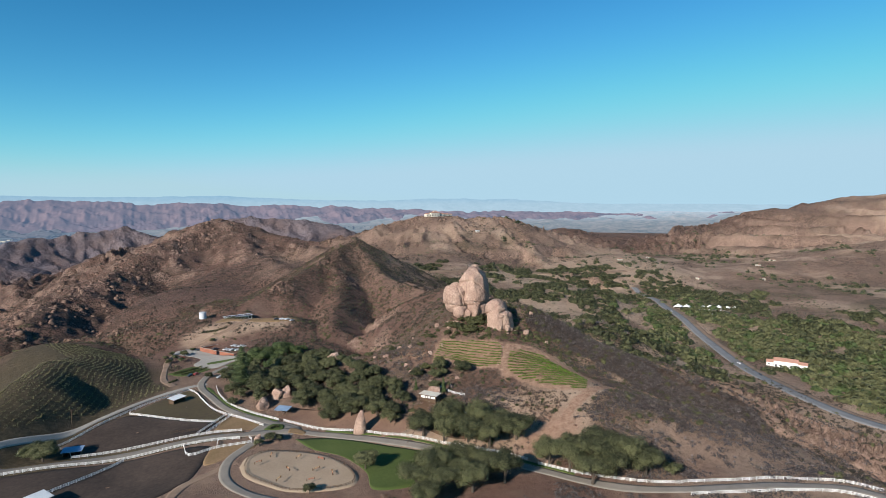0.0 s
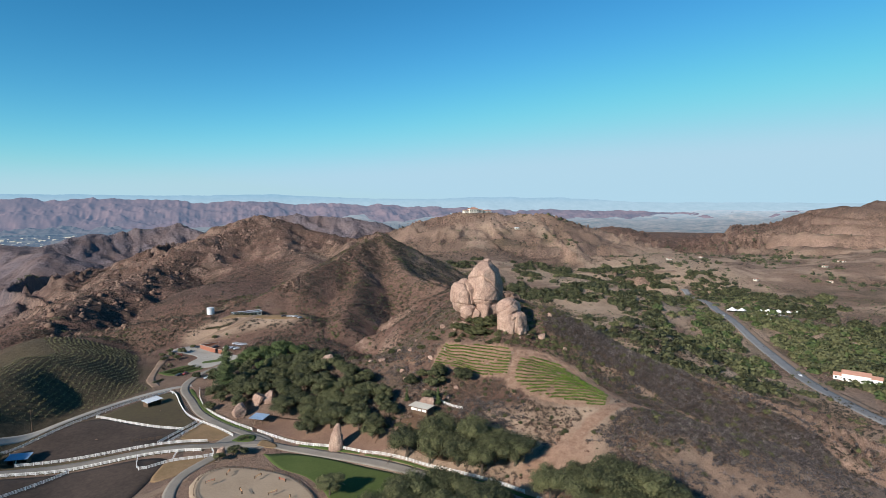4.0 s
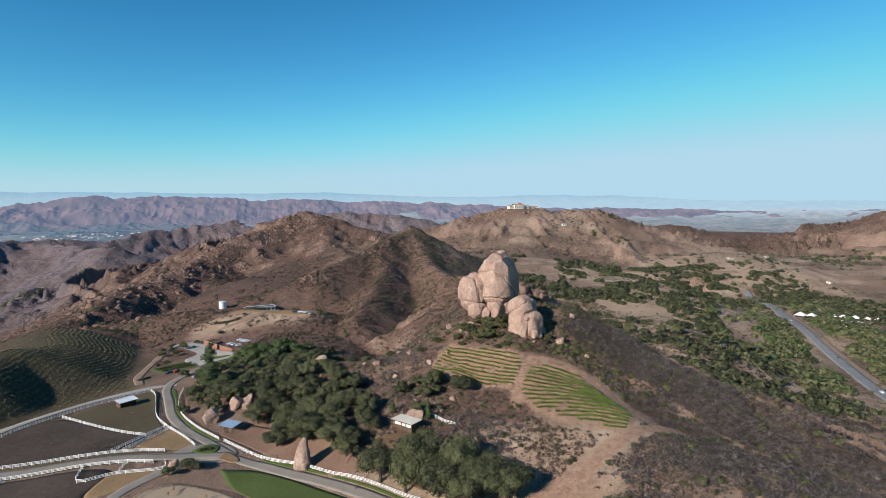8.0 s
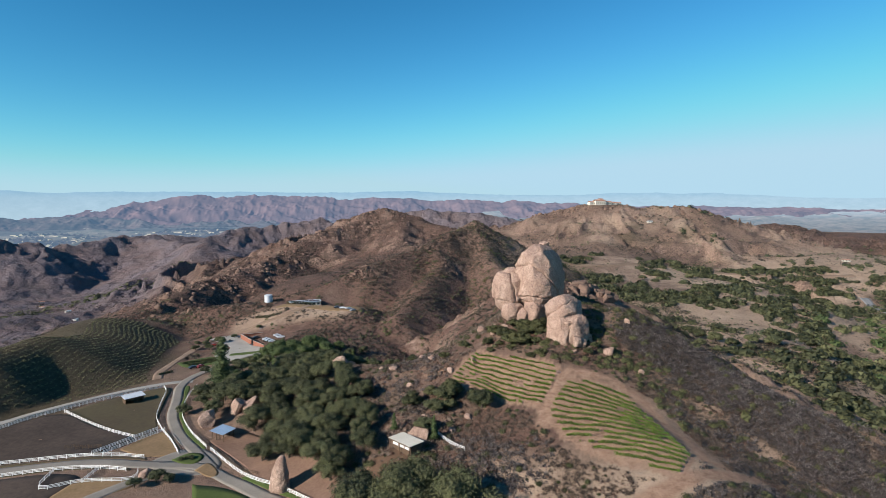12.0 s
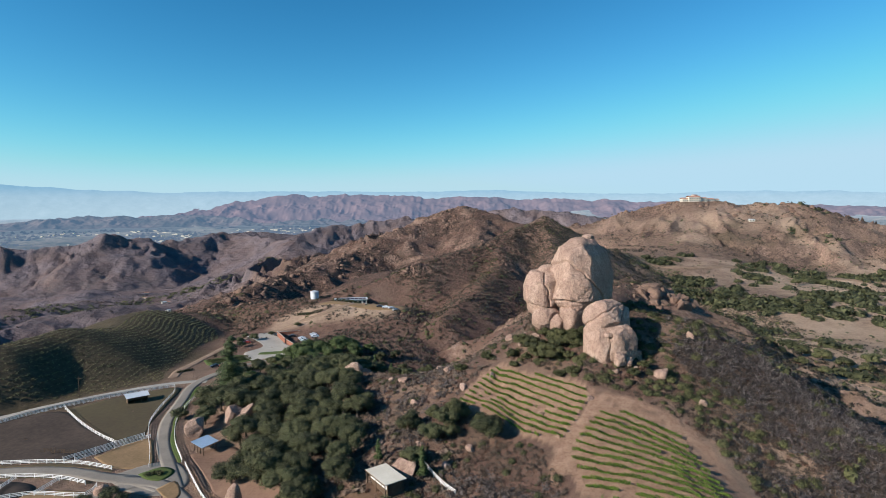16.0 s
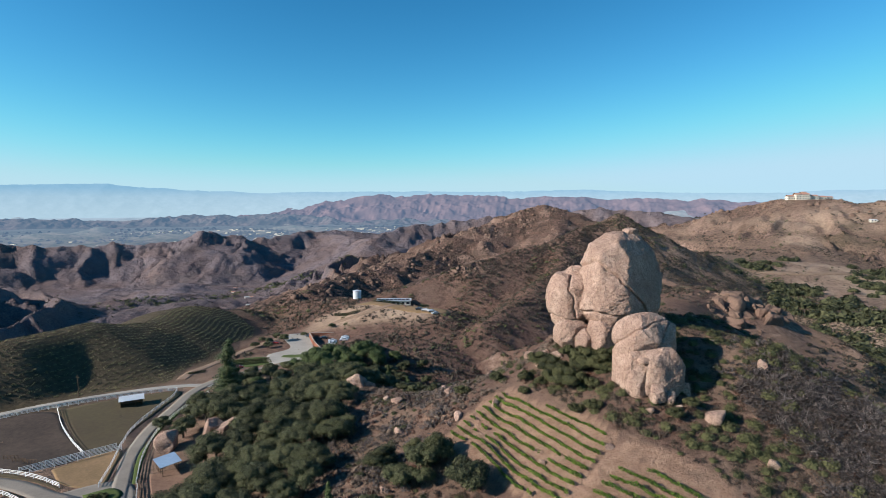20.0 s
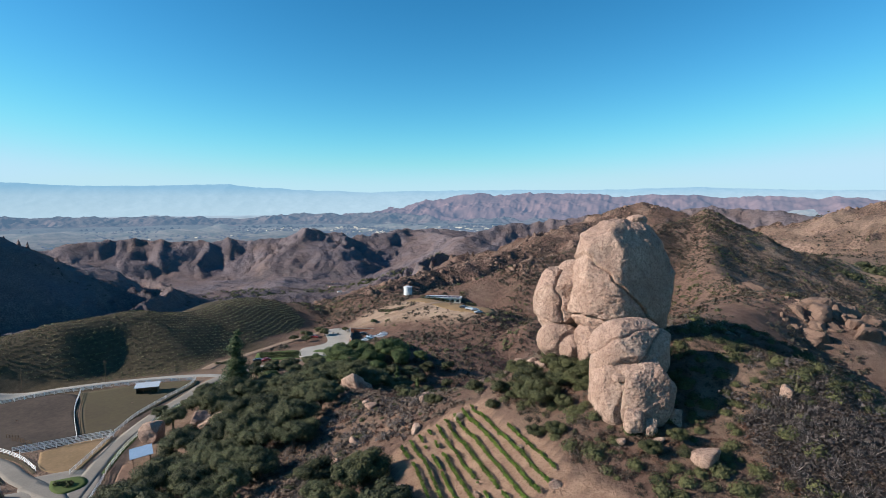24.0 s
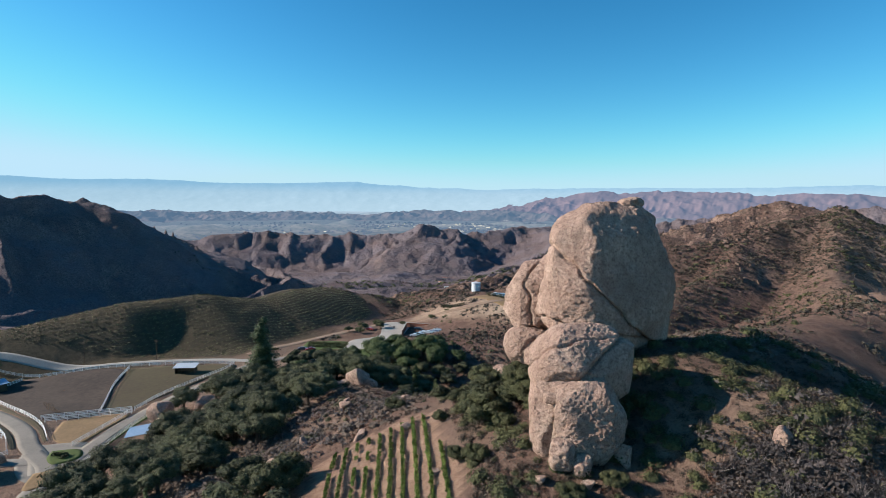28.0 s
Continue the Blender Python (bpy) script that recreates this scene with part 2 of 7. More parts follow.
def mesh_object(name, verts, faces, mats, parent=None, smooth=True):
    me = bpy.data.meshes.new(name)
    verts = np.asarray(verts, np.float32)
    faces = np.asarray(faces, np.int32)
    n = faces.shape[1]
    me.vertices.add(len(verts))
    me.vertices.foreach_set("co", verts.ravel())
    me.loops.add(faces.size)
    me.loops.foreach_set("vertex_index", faces.ravel())
    me.polygons.add(len(faces))
    me.polygons.foreach_set("loop_start", np.arange(0, faces.size, n, dtype=np.int32))
    me.update(calc_edges=True)
    me.polygons.foreach_set("use_smooth", np.full(len(faces), smooth))
    for m in mats if isinstance(mats, (list, tuple)) else [mats]:
        me.materials.append(m)
    ob = new(name, me)
    if parent is not None:
        ob.parent = parent
    return ob


def grid_faces(nx, ny):
    i = np.arange(nx * ny).reshape(ny, nx)
    return np.stack([i[:-1, :-1], i[:-1, 1:], i[1:, 1:], i[1:, :-1]], -1).reshape(-1, 4)

# ---- materials ----
def material(name):
    m = bpy.data.materials.new(name)
    m.use_nodes = True
    nt = m.node_tree
    return m, nt, nt.nodes["Principled BSDF"]


def node(nt, kind, **values):
    n = nt.nodes.new(kind)
    for key, value in values.items():
        n.inputs[key].default_value = value
    return n


def ramp(nt, fac, stops):
    r = nt.nodes.new("ShaderNodeValToRGB")
    while len(r.color_ramp.elements) < len(stops):
        r.color_ramp.elements.new(0.5)
    for e, (p, c) in zip(r.color_ramp.elements, stops):
        e.position, e.color = p, (*c, 1)
    nt.links.new(fac, r.inputs[0])
    return r.outputs[0]


def mix(nt, fac, a, b):
    n = nt.nodes.new("ShaderNodeMix")
    n.data_type = "RGBA"
    for sock, v in ((n.inputs[0], fac), (n.inputs[6], a), (n.inputs[7], b)):
        if isinstance(v, (int, float)):
            sock.default_value = v
        elif isinstance(v, tuple):
            sock.default_value = (*v, 1)
        else:
            nt.links.new(v, sock)
    return n.outputs[2]


def noise_at(nt, coord, scale, detail=4, rough=0.55):
    n = node(nt, "ShaderNodeTexNoise", Scale=scale, Detail=detail, Roughness=rough)
    nt.links.new(coord, n.inputs["Vector"])
    return n.outputs["Fac"]


def place(nt):
    return nt.nodes.new("ShaderNodeNewGeometry").outputs["Position"]


def bumped(nt, bsdf, height, strength=0.5, distance=0.1):
    b = node(nt, "ShaderNodeBump", Strength=strength, Distance=distance)
    nt.links.new(height, b.inputs["Height"])
    nt.links.new(b.outputs[0], bsdf.inputs["Normal"])


def plain_mat(name, dark, light, scale=2.0, rough=0.85, bump=0.3, distance=0.03, metal=0.0, spec=0.2, random=0.0):
    """Two tones over a coarse and a fine noise, with a fine relief."""
    m, nt, b = material(name)
    p = place(nt)
    n1, n2 = noise_at(nt, p, scale * 0.22, 3), noise_at(nt, p, scale * 3.0, 5, 0.65)
    add = nt.nodes.new("ShaderNodeMath")
    add.operation = "ADD"
    nt.links.new(n1, add.inputs[0]), nt.links.new(n2, add.inputs[1])
    half = nt.nodes.new("ShaderNodeMath")
    half.operation = "MULTIPLY_ADD"
    half.inputs[1].default_value = 0.5
    nt.links.new(add.outputs[0], half.inputs[0])
    half.inputs[2].default_value = 0.0
    fac = half.outputs[0]
    if random:
        info = nt.nodes.new("ShaderNodeObjectInfo")
        r = nt.nodes.new("ShaderNodeMath")
        r.operation = "MULTIPLY_ADD"
        r.inputs[1].default_value = random
        nt.links.new(info.outputs["Random"], r.inputs[0])
        nt.links.new(fac, r.inputs[2])
        s = nt.nodes.new("ShaderNodeMath")
        s.operation = "SUBTRACT"
        s.inputs[1].default_value = random / 2
        nt.links.new(r.outputs[0], s.inputs[0])
        fac = s.outputs[0]
    nt.links.new(ramp(nt, fac, [(0.3, dark), (0.7, light)]), b.inputs["Base Color"])
    b.inputs["Roughness"].default_value, b.inputs["Metallic"].default_value = rough, metal
    b.inputs["Specular IOR Level"].default_value = spec
    if bump:
        bumped(nt, b, n2, bump, distance)
    return m


def leaf_mat(name, dark, light, island=True):
    m, nt, b = material(name)
    if island:
        fac = nt.nodes.new("ShaderNodeNewGeometry").outputs["Random Per Island"]
    else:
        fac = noise_at(nt, place(nt), 0.4)
    info = nt.nodes.new("ShaderNodeObjectInfo")
    a = nt.nodes.new("ShaderNodeMath")
    a.operation = "MULTIPLY_ADD"
    a.inputs[1].default_value = 0.5
    nt.links.new(info.outputs["Random"], a.inputs[0])
    s = nt.nodes.new("ShaderNodeMath")
    s.operation = "MULTIPLY_ADD"
    s.inputs[1].default_value = 0.7
    nt.links.new(fac, s.inputs[0])
    nt.links.new(s.outputs[0], a.inputs[2])
    s.inputs[2].default_value = 0.0
    grain = noise_at(nt, place(nt), 3.2, 4, 0.75)
    g = nt.nodes.new("ShaderNodeMath")
    g.operation = "MULTIPLY_ADD"
    g.inputs[1].default_value = 1.3
    nt.links.new(grain, g.inputs[0])
    g.inputs[2].default_value = -0.65
    t = nt.nodes.new("ShaderNodeMath")
    t.operation = "ADD"
    nt.links.new(g.outputs[0], t.inputs[0]), nt.links.new(a.outputs[0], t.inputs[1])
    a = t
    bumped(nt, b, grain, 0.7, 0.5)
    col = ramp(nt, a.outputs[0], [(0.05, dark), (0.95, light)])
    nt.links.new(col, b.inputs["Base Color"])
    b.inputs["Roughness"].default_value = 0.65
    b.inputs["Specular IOR Level"].default_value = 0.25
    return m


def ground_mat():
    """Dry hills: tan grass, red earth, grey-brown scrub in specks, bare rock where steep, painted haze far off."""
    m, nt, b = material("dry_hillside")
    p = place(nt)
    def attr(name):
        a = nt.nodes.new("ShaderNodeAttribute")
        a.attribute_name = name
        return a.outputs["Fac"]
    big = noise_at(nt, p, 0.006, 4)
    mid = noise_at(nt, p, 0.045, 5, 0.6)
    small = noise_at(nt, p, 0.45, 5, 0.65)
    tiny = noise_at(nt, p, 2.6, 5, 0.7)
    earth = ramp(nt, mid, [(0.30, (0.135, 0.080, 0.062)), (0.55, (0.245, 0.153, 0.116)), (0.75, (0.38, 0.25, 0.185))])
    earth = mix(nt, small, earth, (0.185, 0.108, 0.080))
    dry = ramp(nt, noise_at(nt, p, 0.09, 5, 0.7), [(0.54, (0, 0, 0)), (0.72, (0.6, 0.6, 0.6))])
    earth = mix(nt, dry, earth, (0.27, 0.185, 0.125))
    field = ramp(nt, mid, [(0.3, (0.32, 0.220, 0.155)), (0.7, (0.58, 0.425, 0.305))])
    col = mix(nt, attr("field"), earth, field)
    rock = ramp(nt, small, [(0.32, (0.15, 0.095, 0.073)), (0.5, (0.30, 0.198, 0.150)), (0.68, (0.46, 0.315, 0.245))])
    col = mix(nt, attr("rock"), col, rock)
    # scrub specks
    v = node(nt, "ShaderNodeTexVoronoi", Scale=0.42)
    nt.links.new(p, v.inputs["Vector"])
    v2 = node(nt, "ShaderNodeTexVoronoi", Scale=0.15)
    nt.links.new(p, v2.inputs["Vector"])
    def math_node(op, a, b2):
        n = nt.nodes.new("ShaderNodeMath")
        n.operation = op
        n.use_clamp = True
        for i, q in enumerate((a, b2)):
            if isinstance(q, float):
                n.inputs[i].default_value = q
            else:
                nt.links.new(q, n.inputs[i])
        return n.outputs[0]
    speck = math_node("MAXIMUM", ramp(nt, v.outputs["Distance"], [(0.34, (1, 1, 1)), (0.50, (0, 0, 0))]), ramp(nt, v2.outputs["Distance"], [(0.26, (1, 1, 1)), (0.36, (0, 0, 0))]))
    patch = ramp(nt, math_node("ADD", mid, math_node("MULTIPLY", small, 0.35)), [(0.62, (0, 0, 0)), (0.80, (0.8, 0.8, 0.8))])
    scrub = math_node("MULTIPLY", math_node("MULTIPLY", math_node("ADD", speck, patch), attr("scrub")), math_node("ADD", tiny, 0.5))
    bush = ramp(nt, noise_at(nt, p, 0.12, 3), [(0.35, (0.026, 0.024, 0.017)), (0.55, (0.044, 0.034, 0.028)), (0.7, (0.066, 0.047, 0.040))])
    col = mix(nt, scrub, col, bush)
    green = ramp(nt, small, [(0.3, (0.020, 0.030, 0.014)), (0.7, (0.060, 0.072, 0.030))])
    col = mix(nt, attr("wood"), col, green)
    hill = ramp(nt, small, [(0.3, (0.066, 0.054, 0.034)), (0.7, (0.135, 0.105, 0.066))])
    col = mix(nt, attr("vines"), col, hill)
    col = mix(nt, ramp(nt, tiny, [(0.34, (0.45, 0.45, 0.45)), (0.50, (0, 0, 0))]), col, (0.045, 0.032, 0.026))
    bare = ramp(nt, small, [(0.3, (0.30, 0.180, 0.122)), (0.7, (0.50, 0.325, 0.225))])
    bare = mix(nt, ramp(nt, tiny, [(0.34, (0.5, 0.5, 0.5)), (0.50, (0, 0, 0))]), bare, (0.14, 0.090, 0.066))
    col = mix(nt, attr("bare"), col, bare)
    litter = ramp(nt, tiny, [(0.35, (0.030, 0.025, 0.023)), (0.65, (0.088, 0.070, 0.061))])
    col = mix(nt, attr("litter"), col, litter)
    # aerial haze painted into the base colour of far ground, as a mauve-blue tint
    far_haze = ramp(nt, small, [(0.35, (0.105, 0.094, 0.112)), (0.65, (0.225, 0.186, 0.192))])
    col = mix(nt, attr("far_haze"), col, far_haze)
    nt.links.new(col, b.inputs["Base Color"])
    b.inputs["Roughness"].default_value = 0.95
    b.inputs["Specular IOR Level"].default_value = 0.1
    hgt = nt.nodes.new("ShaderNodeMath")
    hgt.operation = "ADD"
    nt.links.new(tiny, hgt.inputs[0]), nt.links.new(scrub, hgt.inputs[1])
    furrow = nt.nodes.new("ShaderNodeMath")
    furrow.operation = "MULTIPLY"
    nt.links.new(noise_at(nt, p, 0.022, 7, 0.6), furrow.inputs[0])
    nt.links.new(attr("far_haze"), furrow.inputs[1])
    total = nt.nodes.new("ShaderNodeMath")
    total.operation = "MULTIPLY_ADD"
    total.inputs[1].default_value = 30.0
    nt.links.new(furrow.outputs[0], total.inputs[0]), nt.links.new(hgt.outputs[0], total.inputs[2])
    bumped(nt, b, total.outputs[0], 0.9, 1.1)
    return m


GROUND = ground_mat()


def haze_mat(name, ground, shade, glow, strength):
    """Far hills seen through thick air: earth, with the haze before it painted in as an even emission."""
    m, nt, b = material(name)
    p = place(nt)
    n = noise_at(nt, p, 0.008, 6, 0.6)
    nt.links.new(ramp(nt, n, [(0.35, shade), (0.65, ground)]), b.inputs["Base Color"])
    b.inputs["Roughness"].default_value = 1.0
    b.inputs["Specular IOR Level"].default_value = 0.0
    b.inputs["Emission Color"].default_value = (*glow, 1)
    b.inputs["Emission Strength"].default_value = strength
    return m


# ---- ground ----
# one sheet in rings about a point under the flight, finer towards the country that is seen
HUB = (0.0, -30.0)
ring_az = np.concatenate([np.arange(-180, -84, 3.0), np.linspace(-84, 72, 880), np.arange(75, 181, 3.0)])
ring_r = np.concatenate([[0.02, 12, 25, 40, 55], np.geomspace(65, 3450, 478)])
AZ, RR = np.meshgrid(np.radians(ring_az), ring_r)
GX, GY = HUB[0] + RR * np.sin(AZ), HUB[1] + RR * np.cos(AZ)
GZ, CRAGGY = land(GX, GY, ruggedness=True)
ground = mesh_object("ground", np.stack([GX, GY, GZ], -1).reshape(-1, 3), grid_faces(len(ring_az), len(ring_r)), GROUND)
tagged(ground, "dry brown chaparral hills with tan grass and bare rock", "ground", kind="structure")

steep = np.hypot(np.gradient(GZ, axis=0) / np.gradient(RR, axis=0), np.gradient(GZ, axis=1) / (np.gradient(AZ, axis=1) * RR))


def zone(name, values):
    a = ground.data.attributes.new(name, "FLOAT", "POINT")
    a.data.foreach_set("value", np.clip(values, 0, 1).astype(np.float32).ravel())


def blob(x, y, cx, cy, rx, ry, turn=0.0, edge=0.35):
    c, s = math.cos(radians(turn)), math.sin(radians(turn))
    u, v = ((x - cx) * c + (y - cy) * s) / rx, (-(x - cx) * s + (y - cy) * c) / ry
    return 1 - step(1 - edge, 1 + edge, np.hypot(u, v) + 0.22 * fbm(x / 23, y / 23, 3, 71))


far_from = np.hypot(GX + 20, GY - 150)
fieldness = np.maximum.reduce([
    0.35 * blob(GX, GY, -100, 170, 105, 110), blob(GX, GY, -70, 368, 42, 20), blob(GX, GY, 240, 420, 110, 90), blob(GX, GY, 420, 640, 160, 120),
    blob(GX, GY, 300, 250, 60, 60), blob(GX, GY, 660, 700, 200, 140), blob(GX, GY, -10, 108, 50, 25), blob(GX, GY, 30, 95, 40, 18, 20), 0.65 * blob(GX, GY, 140, 70, 110, 120),
    (0.35 + 0.55 * step(-0.3, 0.5, fbm(GX / 90, GY / 90, 3, 81))) * step(90, 260, GX + 0.15 * (GY - 100)) * step(1300, 900, GY)])
zone("field", fieldness)
zone("rock", np.maximum(step(0.62, 0.95, steep + 0.18 * fbm(GX / 30, GY / 30, 3, 83)) * 0.9, CRAGGY * step(0.25, 0.75, steep + 0.5 * fbm(GX / 11, GY / 11, 3, 84))))
woodness = np.maximum.reduce([
    blob(GX, GY, 480, 320, 110, 130), blob(GX, GY, 700, 420, 220, 130), blob(GX, GY, 520, 150, 120, 90), blob(GX, GY, -1050, 1650, 260, 60, 40),
    blob(GX, GY, 470, 900, 120, 50)]) * step(-0.2, 0.25, fbm(GX / 34, GY / 34, 3, 91))
WEST = [(-214, 160), (-209, 200), (-199, 245), (-193, 272), (-182, 303), (-199, 345), (-207, 374), (-186, 392), (-160, 374), (-146, 345), (-141, 300), (-136, 268), (-129, 250), (-148, 233), (-166, 217), (-182, 203), (-204, 182)]


def inside(o, x, y):
    r = np.zeros(x.shape, bool)
    for (x0, y0), (x1, y1) in zip(o, np.roll(o, -1, 0)):
        hit = ((y0 > y) != (y1 > y)) & (x < (x1 - x0) * (y - y0) / (y1 - y0 + 1e-12) + x0)
        r ^= hit
    return r


def near_line(pts, width):
    """How much of the ground lies within a winding strip."""
    best = np.full(GX.shape, 1e9)
    near = (GX > -60) & (GX < 160) & (GY > 60) & (GY < 260)
    x, y = GX[near], GY[near]
    d = np.full(x.shape, 1e9)
    for (x0, y0), (x1, y1) in zip(pts[:-1], pts[1:]):
        t = np.clip(((x - x0) * (x1 - x0) + (y - y0) * (y1 - y0)) / ((x1 - x0) ** 2 + (y1 - y0) ** 2), 0, 1)
        d = np.minimum(d, np.hypot(x - x0 - t * (x1 - x0), y - y0 - t * (y1 - y0)))
    best[near] = d
    return step(width * 0.5 + 1.0, width * 0.5 - 0.8, best + 0.9 * fbm(GX / 4, GY / 4, 2, 97))


SOIL = [[(17, 189), (27, 178), (37, 167), (42, 159), (36, 150), (30, 142), (18, 154), (8, 166), (2.5, 173), (9, 180)],
        [(42, 156), (52, 152), (61, 146), (64, 128), (63, 111), (53, 100.5), (38, 115), (31, 128), (29, 139), (35, 148)]]
tilled = np.maximum.reduce([inside(np.array(o_, float), GX + 1.2 * fbm(GX / 6, GY / 6, 2, 98), GY + 1.2 * fbm(GX / 6, GY / 6, 2, 99)).astype(float) for o_ in SOIL])
zone("bare", np.maximum.reduce([
    0.85 * tilled, near_line([(75, 105), (66.5, 112), (66.5, 127), (64.5, 143), (56, 153), (46, 157)], 3.4), near_line([(45, 158), (41.5, 156), (36, 149.5), (30.5, 141), (27, 132)], 3.4),
    near_line([(4, 82), (10, 87), (20, 89), (35, 94), (49, 99.5), (63, 104), (75, 105), (84, 110)], 5.0), near_line([(84, 110), (96, 106), (108, 104), (125, 94), (140, 80)], 3.2),
    near_line([(-9, 222), (-8, 214), (-6, 196), (-2, 182), (2.5, 181)], 1.8), 0.9 * blob(GX, GY, 20, 86, 20, 11, 25)]))
zone("vines", np.maximum(inside(np.array(WEST, float), GX, GY).astype(float), blob(GX, GY, -190, 268, 58, 132)))
GULLY = [(70, 172), (80, 160), (92, 142), (100, 122), (112, 102), (130, 84), (146, 72), (152, 88), (142, 108), (128, 130), (114, 152), (100, 172), (84, 182)]


def brushy(x, y):
    """How thick the dead brush of the gully stands."""
    n = 5.0 * fbm(x / 9, y / 9, 3, 401)
    return np.maximum(inside(np.array(GULLY, float), x + n, y - n) * 1.0, 0.8 * blob(x, y, 92, 78, 30, 20) * step(-0.15, 0.25, fbm(x / 13, y / 13, 3, 403)))


zone("litter", 0.8 * brushy(GX, GY))
zone("wood", woodness * 0.35)
# where the ground takes the painted haze tint and the coarse furrows
zone("far_haze", 0.85 * np.maximum(step(-250, -420, GX + 0.12 * GY), step(1600, 1900, GY) * step(1100, 800, GX)) * step(350, 800, far_from) * (0.8 + 0.3 * fbm(GX / 60, GY / 60, 3, 95)))
zone("scrub", (0.35 + 0.65 * step(240, 420, far_from)) * (1 - 0.75 * fieldness) * (0.75 + 0.25 * fbm(GX / 90, GY / 90, 2, 93)) * (1 - 0.7 * blob(GX, GY, -190, 270, 70, 130)))

# ---- the far country ----
def skyline(name, label, points, dist, low, mat, rough, seed, deep=420):
    """A far range as a strip of hill that curves round the view: bearings in degrees and crest heights."""
    az = np.radians(np.linspace(points[0][0], points[-1][0], 1100))
    top = np.interp(np.degrees(az), [p[0] for p in points], [p[1] for p in points])
    rows = []
    for k, f in enumerate(np.linspace(0, 1, 34)):
        r = dist - deep * (1 - f)
        prof = f ** 1.25
        z = low + (top - low) * prof
        x, y = r * np.sin(az), r * np.cos(az)
        z = z + rough * (0.8 * ridged(x / 230, y / 230, 4, seed, 0.55) + 0.22 * ridged(x / 75, y / 75, 3, seed + 9)) * (0.25 + 0.75 * np.sin(np.pi * min(f, 0.86)))
        rows.append(np.stack([x, y, z], -1))
    v = np.concatenate(rows)
    ob = mesh_object(name, v, grid_faces(1100, 34), mat)
    return tagged(ob, label, "mountains", kind="structure")


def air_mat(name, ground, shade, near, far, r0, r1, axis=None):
    """Country behind miles of air: earth, and haze painted in as emission, which thickens with the way out or fades
    with height.
    """
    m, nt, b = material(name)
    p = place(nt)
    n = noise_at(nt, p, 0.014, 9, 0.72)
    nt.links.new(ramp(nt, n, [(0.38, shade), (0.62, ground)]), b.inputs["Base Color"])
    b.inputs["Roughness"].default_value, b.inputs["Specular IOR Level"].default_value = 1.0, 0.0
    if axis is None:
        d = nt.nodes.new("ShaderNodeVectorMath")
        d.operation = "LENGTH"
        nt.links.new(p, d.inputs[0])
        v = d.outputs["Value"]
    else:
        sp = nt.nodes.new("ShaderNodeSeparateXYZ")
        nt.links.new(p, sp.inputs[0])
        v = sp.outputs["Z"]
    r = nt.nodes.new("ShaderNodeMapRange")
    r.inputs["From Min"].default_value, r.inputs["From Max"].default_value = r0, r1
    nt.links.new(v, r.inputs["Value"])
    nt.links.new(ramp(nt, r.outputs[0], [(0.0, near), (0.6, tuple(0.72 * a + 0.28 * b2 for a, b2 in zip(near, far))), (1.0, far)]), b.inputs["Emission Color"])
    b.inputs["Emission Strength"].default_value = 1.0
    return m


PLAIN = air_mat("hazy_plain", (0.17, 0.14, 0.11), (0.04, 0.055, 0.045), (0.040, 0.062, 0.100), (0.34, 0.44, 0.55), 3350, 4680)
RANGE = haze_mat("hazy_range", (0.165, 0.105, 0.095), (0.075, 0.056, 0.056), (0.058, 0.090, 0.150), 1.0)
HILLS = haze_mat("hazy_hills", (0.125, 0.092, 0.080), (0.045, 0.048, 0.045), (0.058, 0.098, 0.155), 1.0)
# the blue is mostly painted haze: emission, paler towards the foot
BLUE = air_mat("hazy_mountains", (0.08, 0.09, 0.10), (0.05, 0.06, 0.07), (0.27, 0.385, 0.46), (0.155, 0.30, 0.42), 20, 190, "z")

pa = np.radians(np.linspace(-100, 75, 400))
pr = np.linspace(3150, 4700, 90)
PA, PR = np.meshgrid(pa, pr)
PX, PY = PR * np.sin(PA), PR * np.cos(PA)


def plain_z(x, y):
    r = np.hypot(x, y)
    return np.interp(r, [3150, 3400, 4000, 4680], [-190, -160, -85, 10]) + np.interp(np.degrees(np.arctan2(x, y)), [-60, -20, 0, 20, 60], [-6, 0, 20, 45, 60])


PZ = plain_z(PX, PY) + 40 * np.clip(fbm(PX / 300, PY / 300, 4, 55) - 0.05, 0, 2) * np.interp(PR, [3150, 3700, 4000, 4300, 4680], [0.25, 0.3, 0.9, 0.9, 0.1])
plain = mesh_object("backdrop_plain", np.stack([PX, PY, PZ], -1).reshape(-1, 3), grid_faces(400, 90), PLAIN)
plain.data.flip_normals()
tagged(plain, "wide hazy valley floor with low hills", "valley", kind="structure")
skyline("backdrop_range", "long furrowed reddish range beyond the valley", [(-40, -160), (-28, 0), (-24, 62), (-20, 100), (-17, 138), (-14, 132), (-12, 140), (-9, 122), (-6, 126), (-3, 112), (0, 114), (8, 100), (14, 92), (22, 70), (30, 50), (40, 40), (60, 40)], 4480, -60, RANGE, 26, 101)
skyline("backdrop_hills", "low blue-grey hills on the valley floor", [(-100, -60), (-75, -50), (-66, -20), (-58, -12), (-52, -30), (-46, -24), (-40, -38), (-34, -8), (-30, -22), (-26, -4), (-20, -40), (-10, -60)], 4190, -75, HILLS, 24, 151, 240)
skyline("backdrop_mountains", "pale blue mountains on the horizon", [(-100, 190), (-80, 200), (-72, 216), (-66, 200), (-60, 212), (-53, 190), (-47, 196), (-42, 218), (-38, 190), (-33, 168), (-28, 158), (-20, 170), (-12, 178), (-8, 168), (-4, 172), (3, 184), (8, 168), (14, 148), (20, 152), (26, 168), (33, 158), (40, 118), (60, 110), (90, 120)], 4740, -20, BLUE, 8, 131)

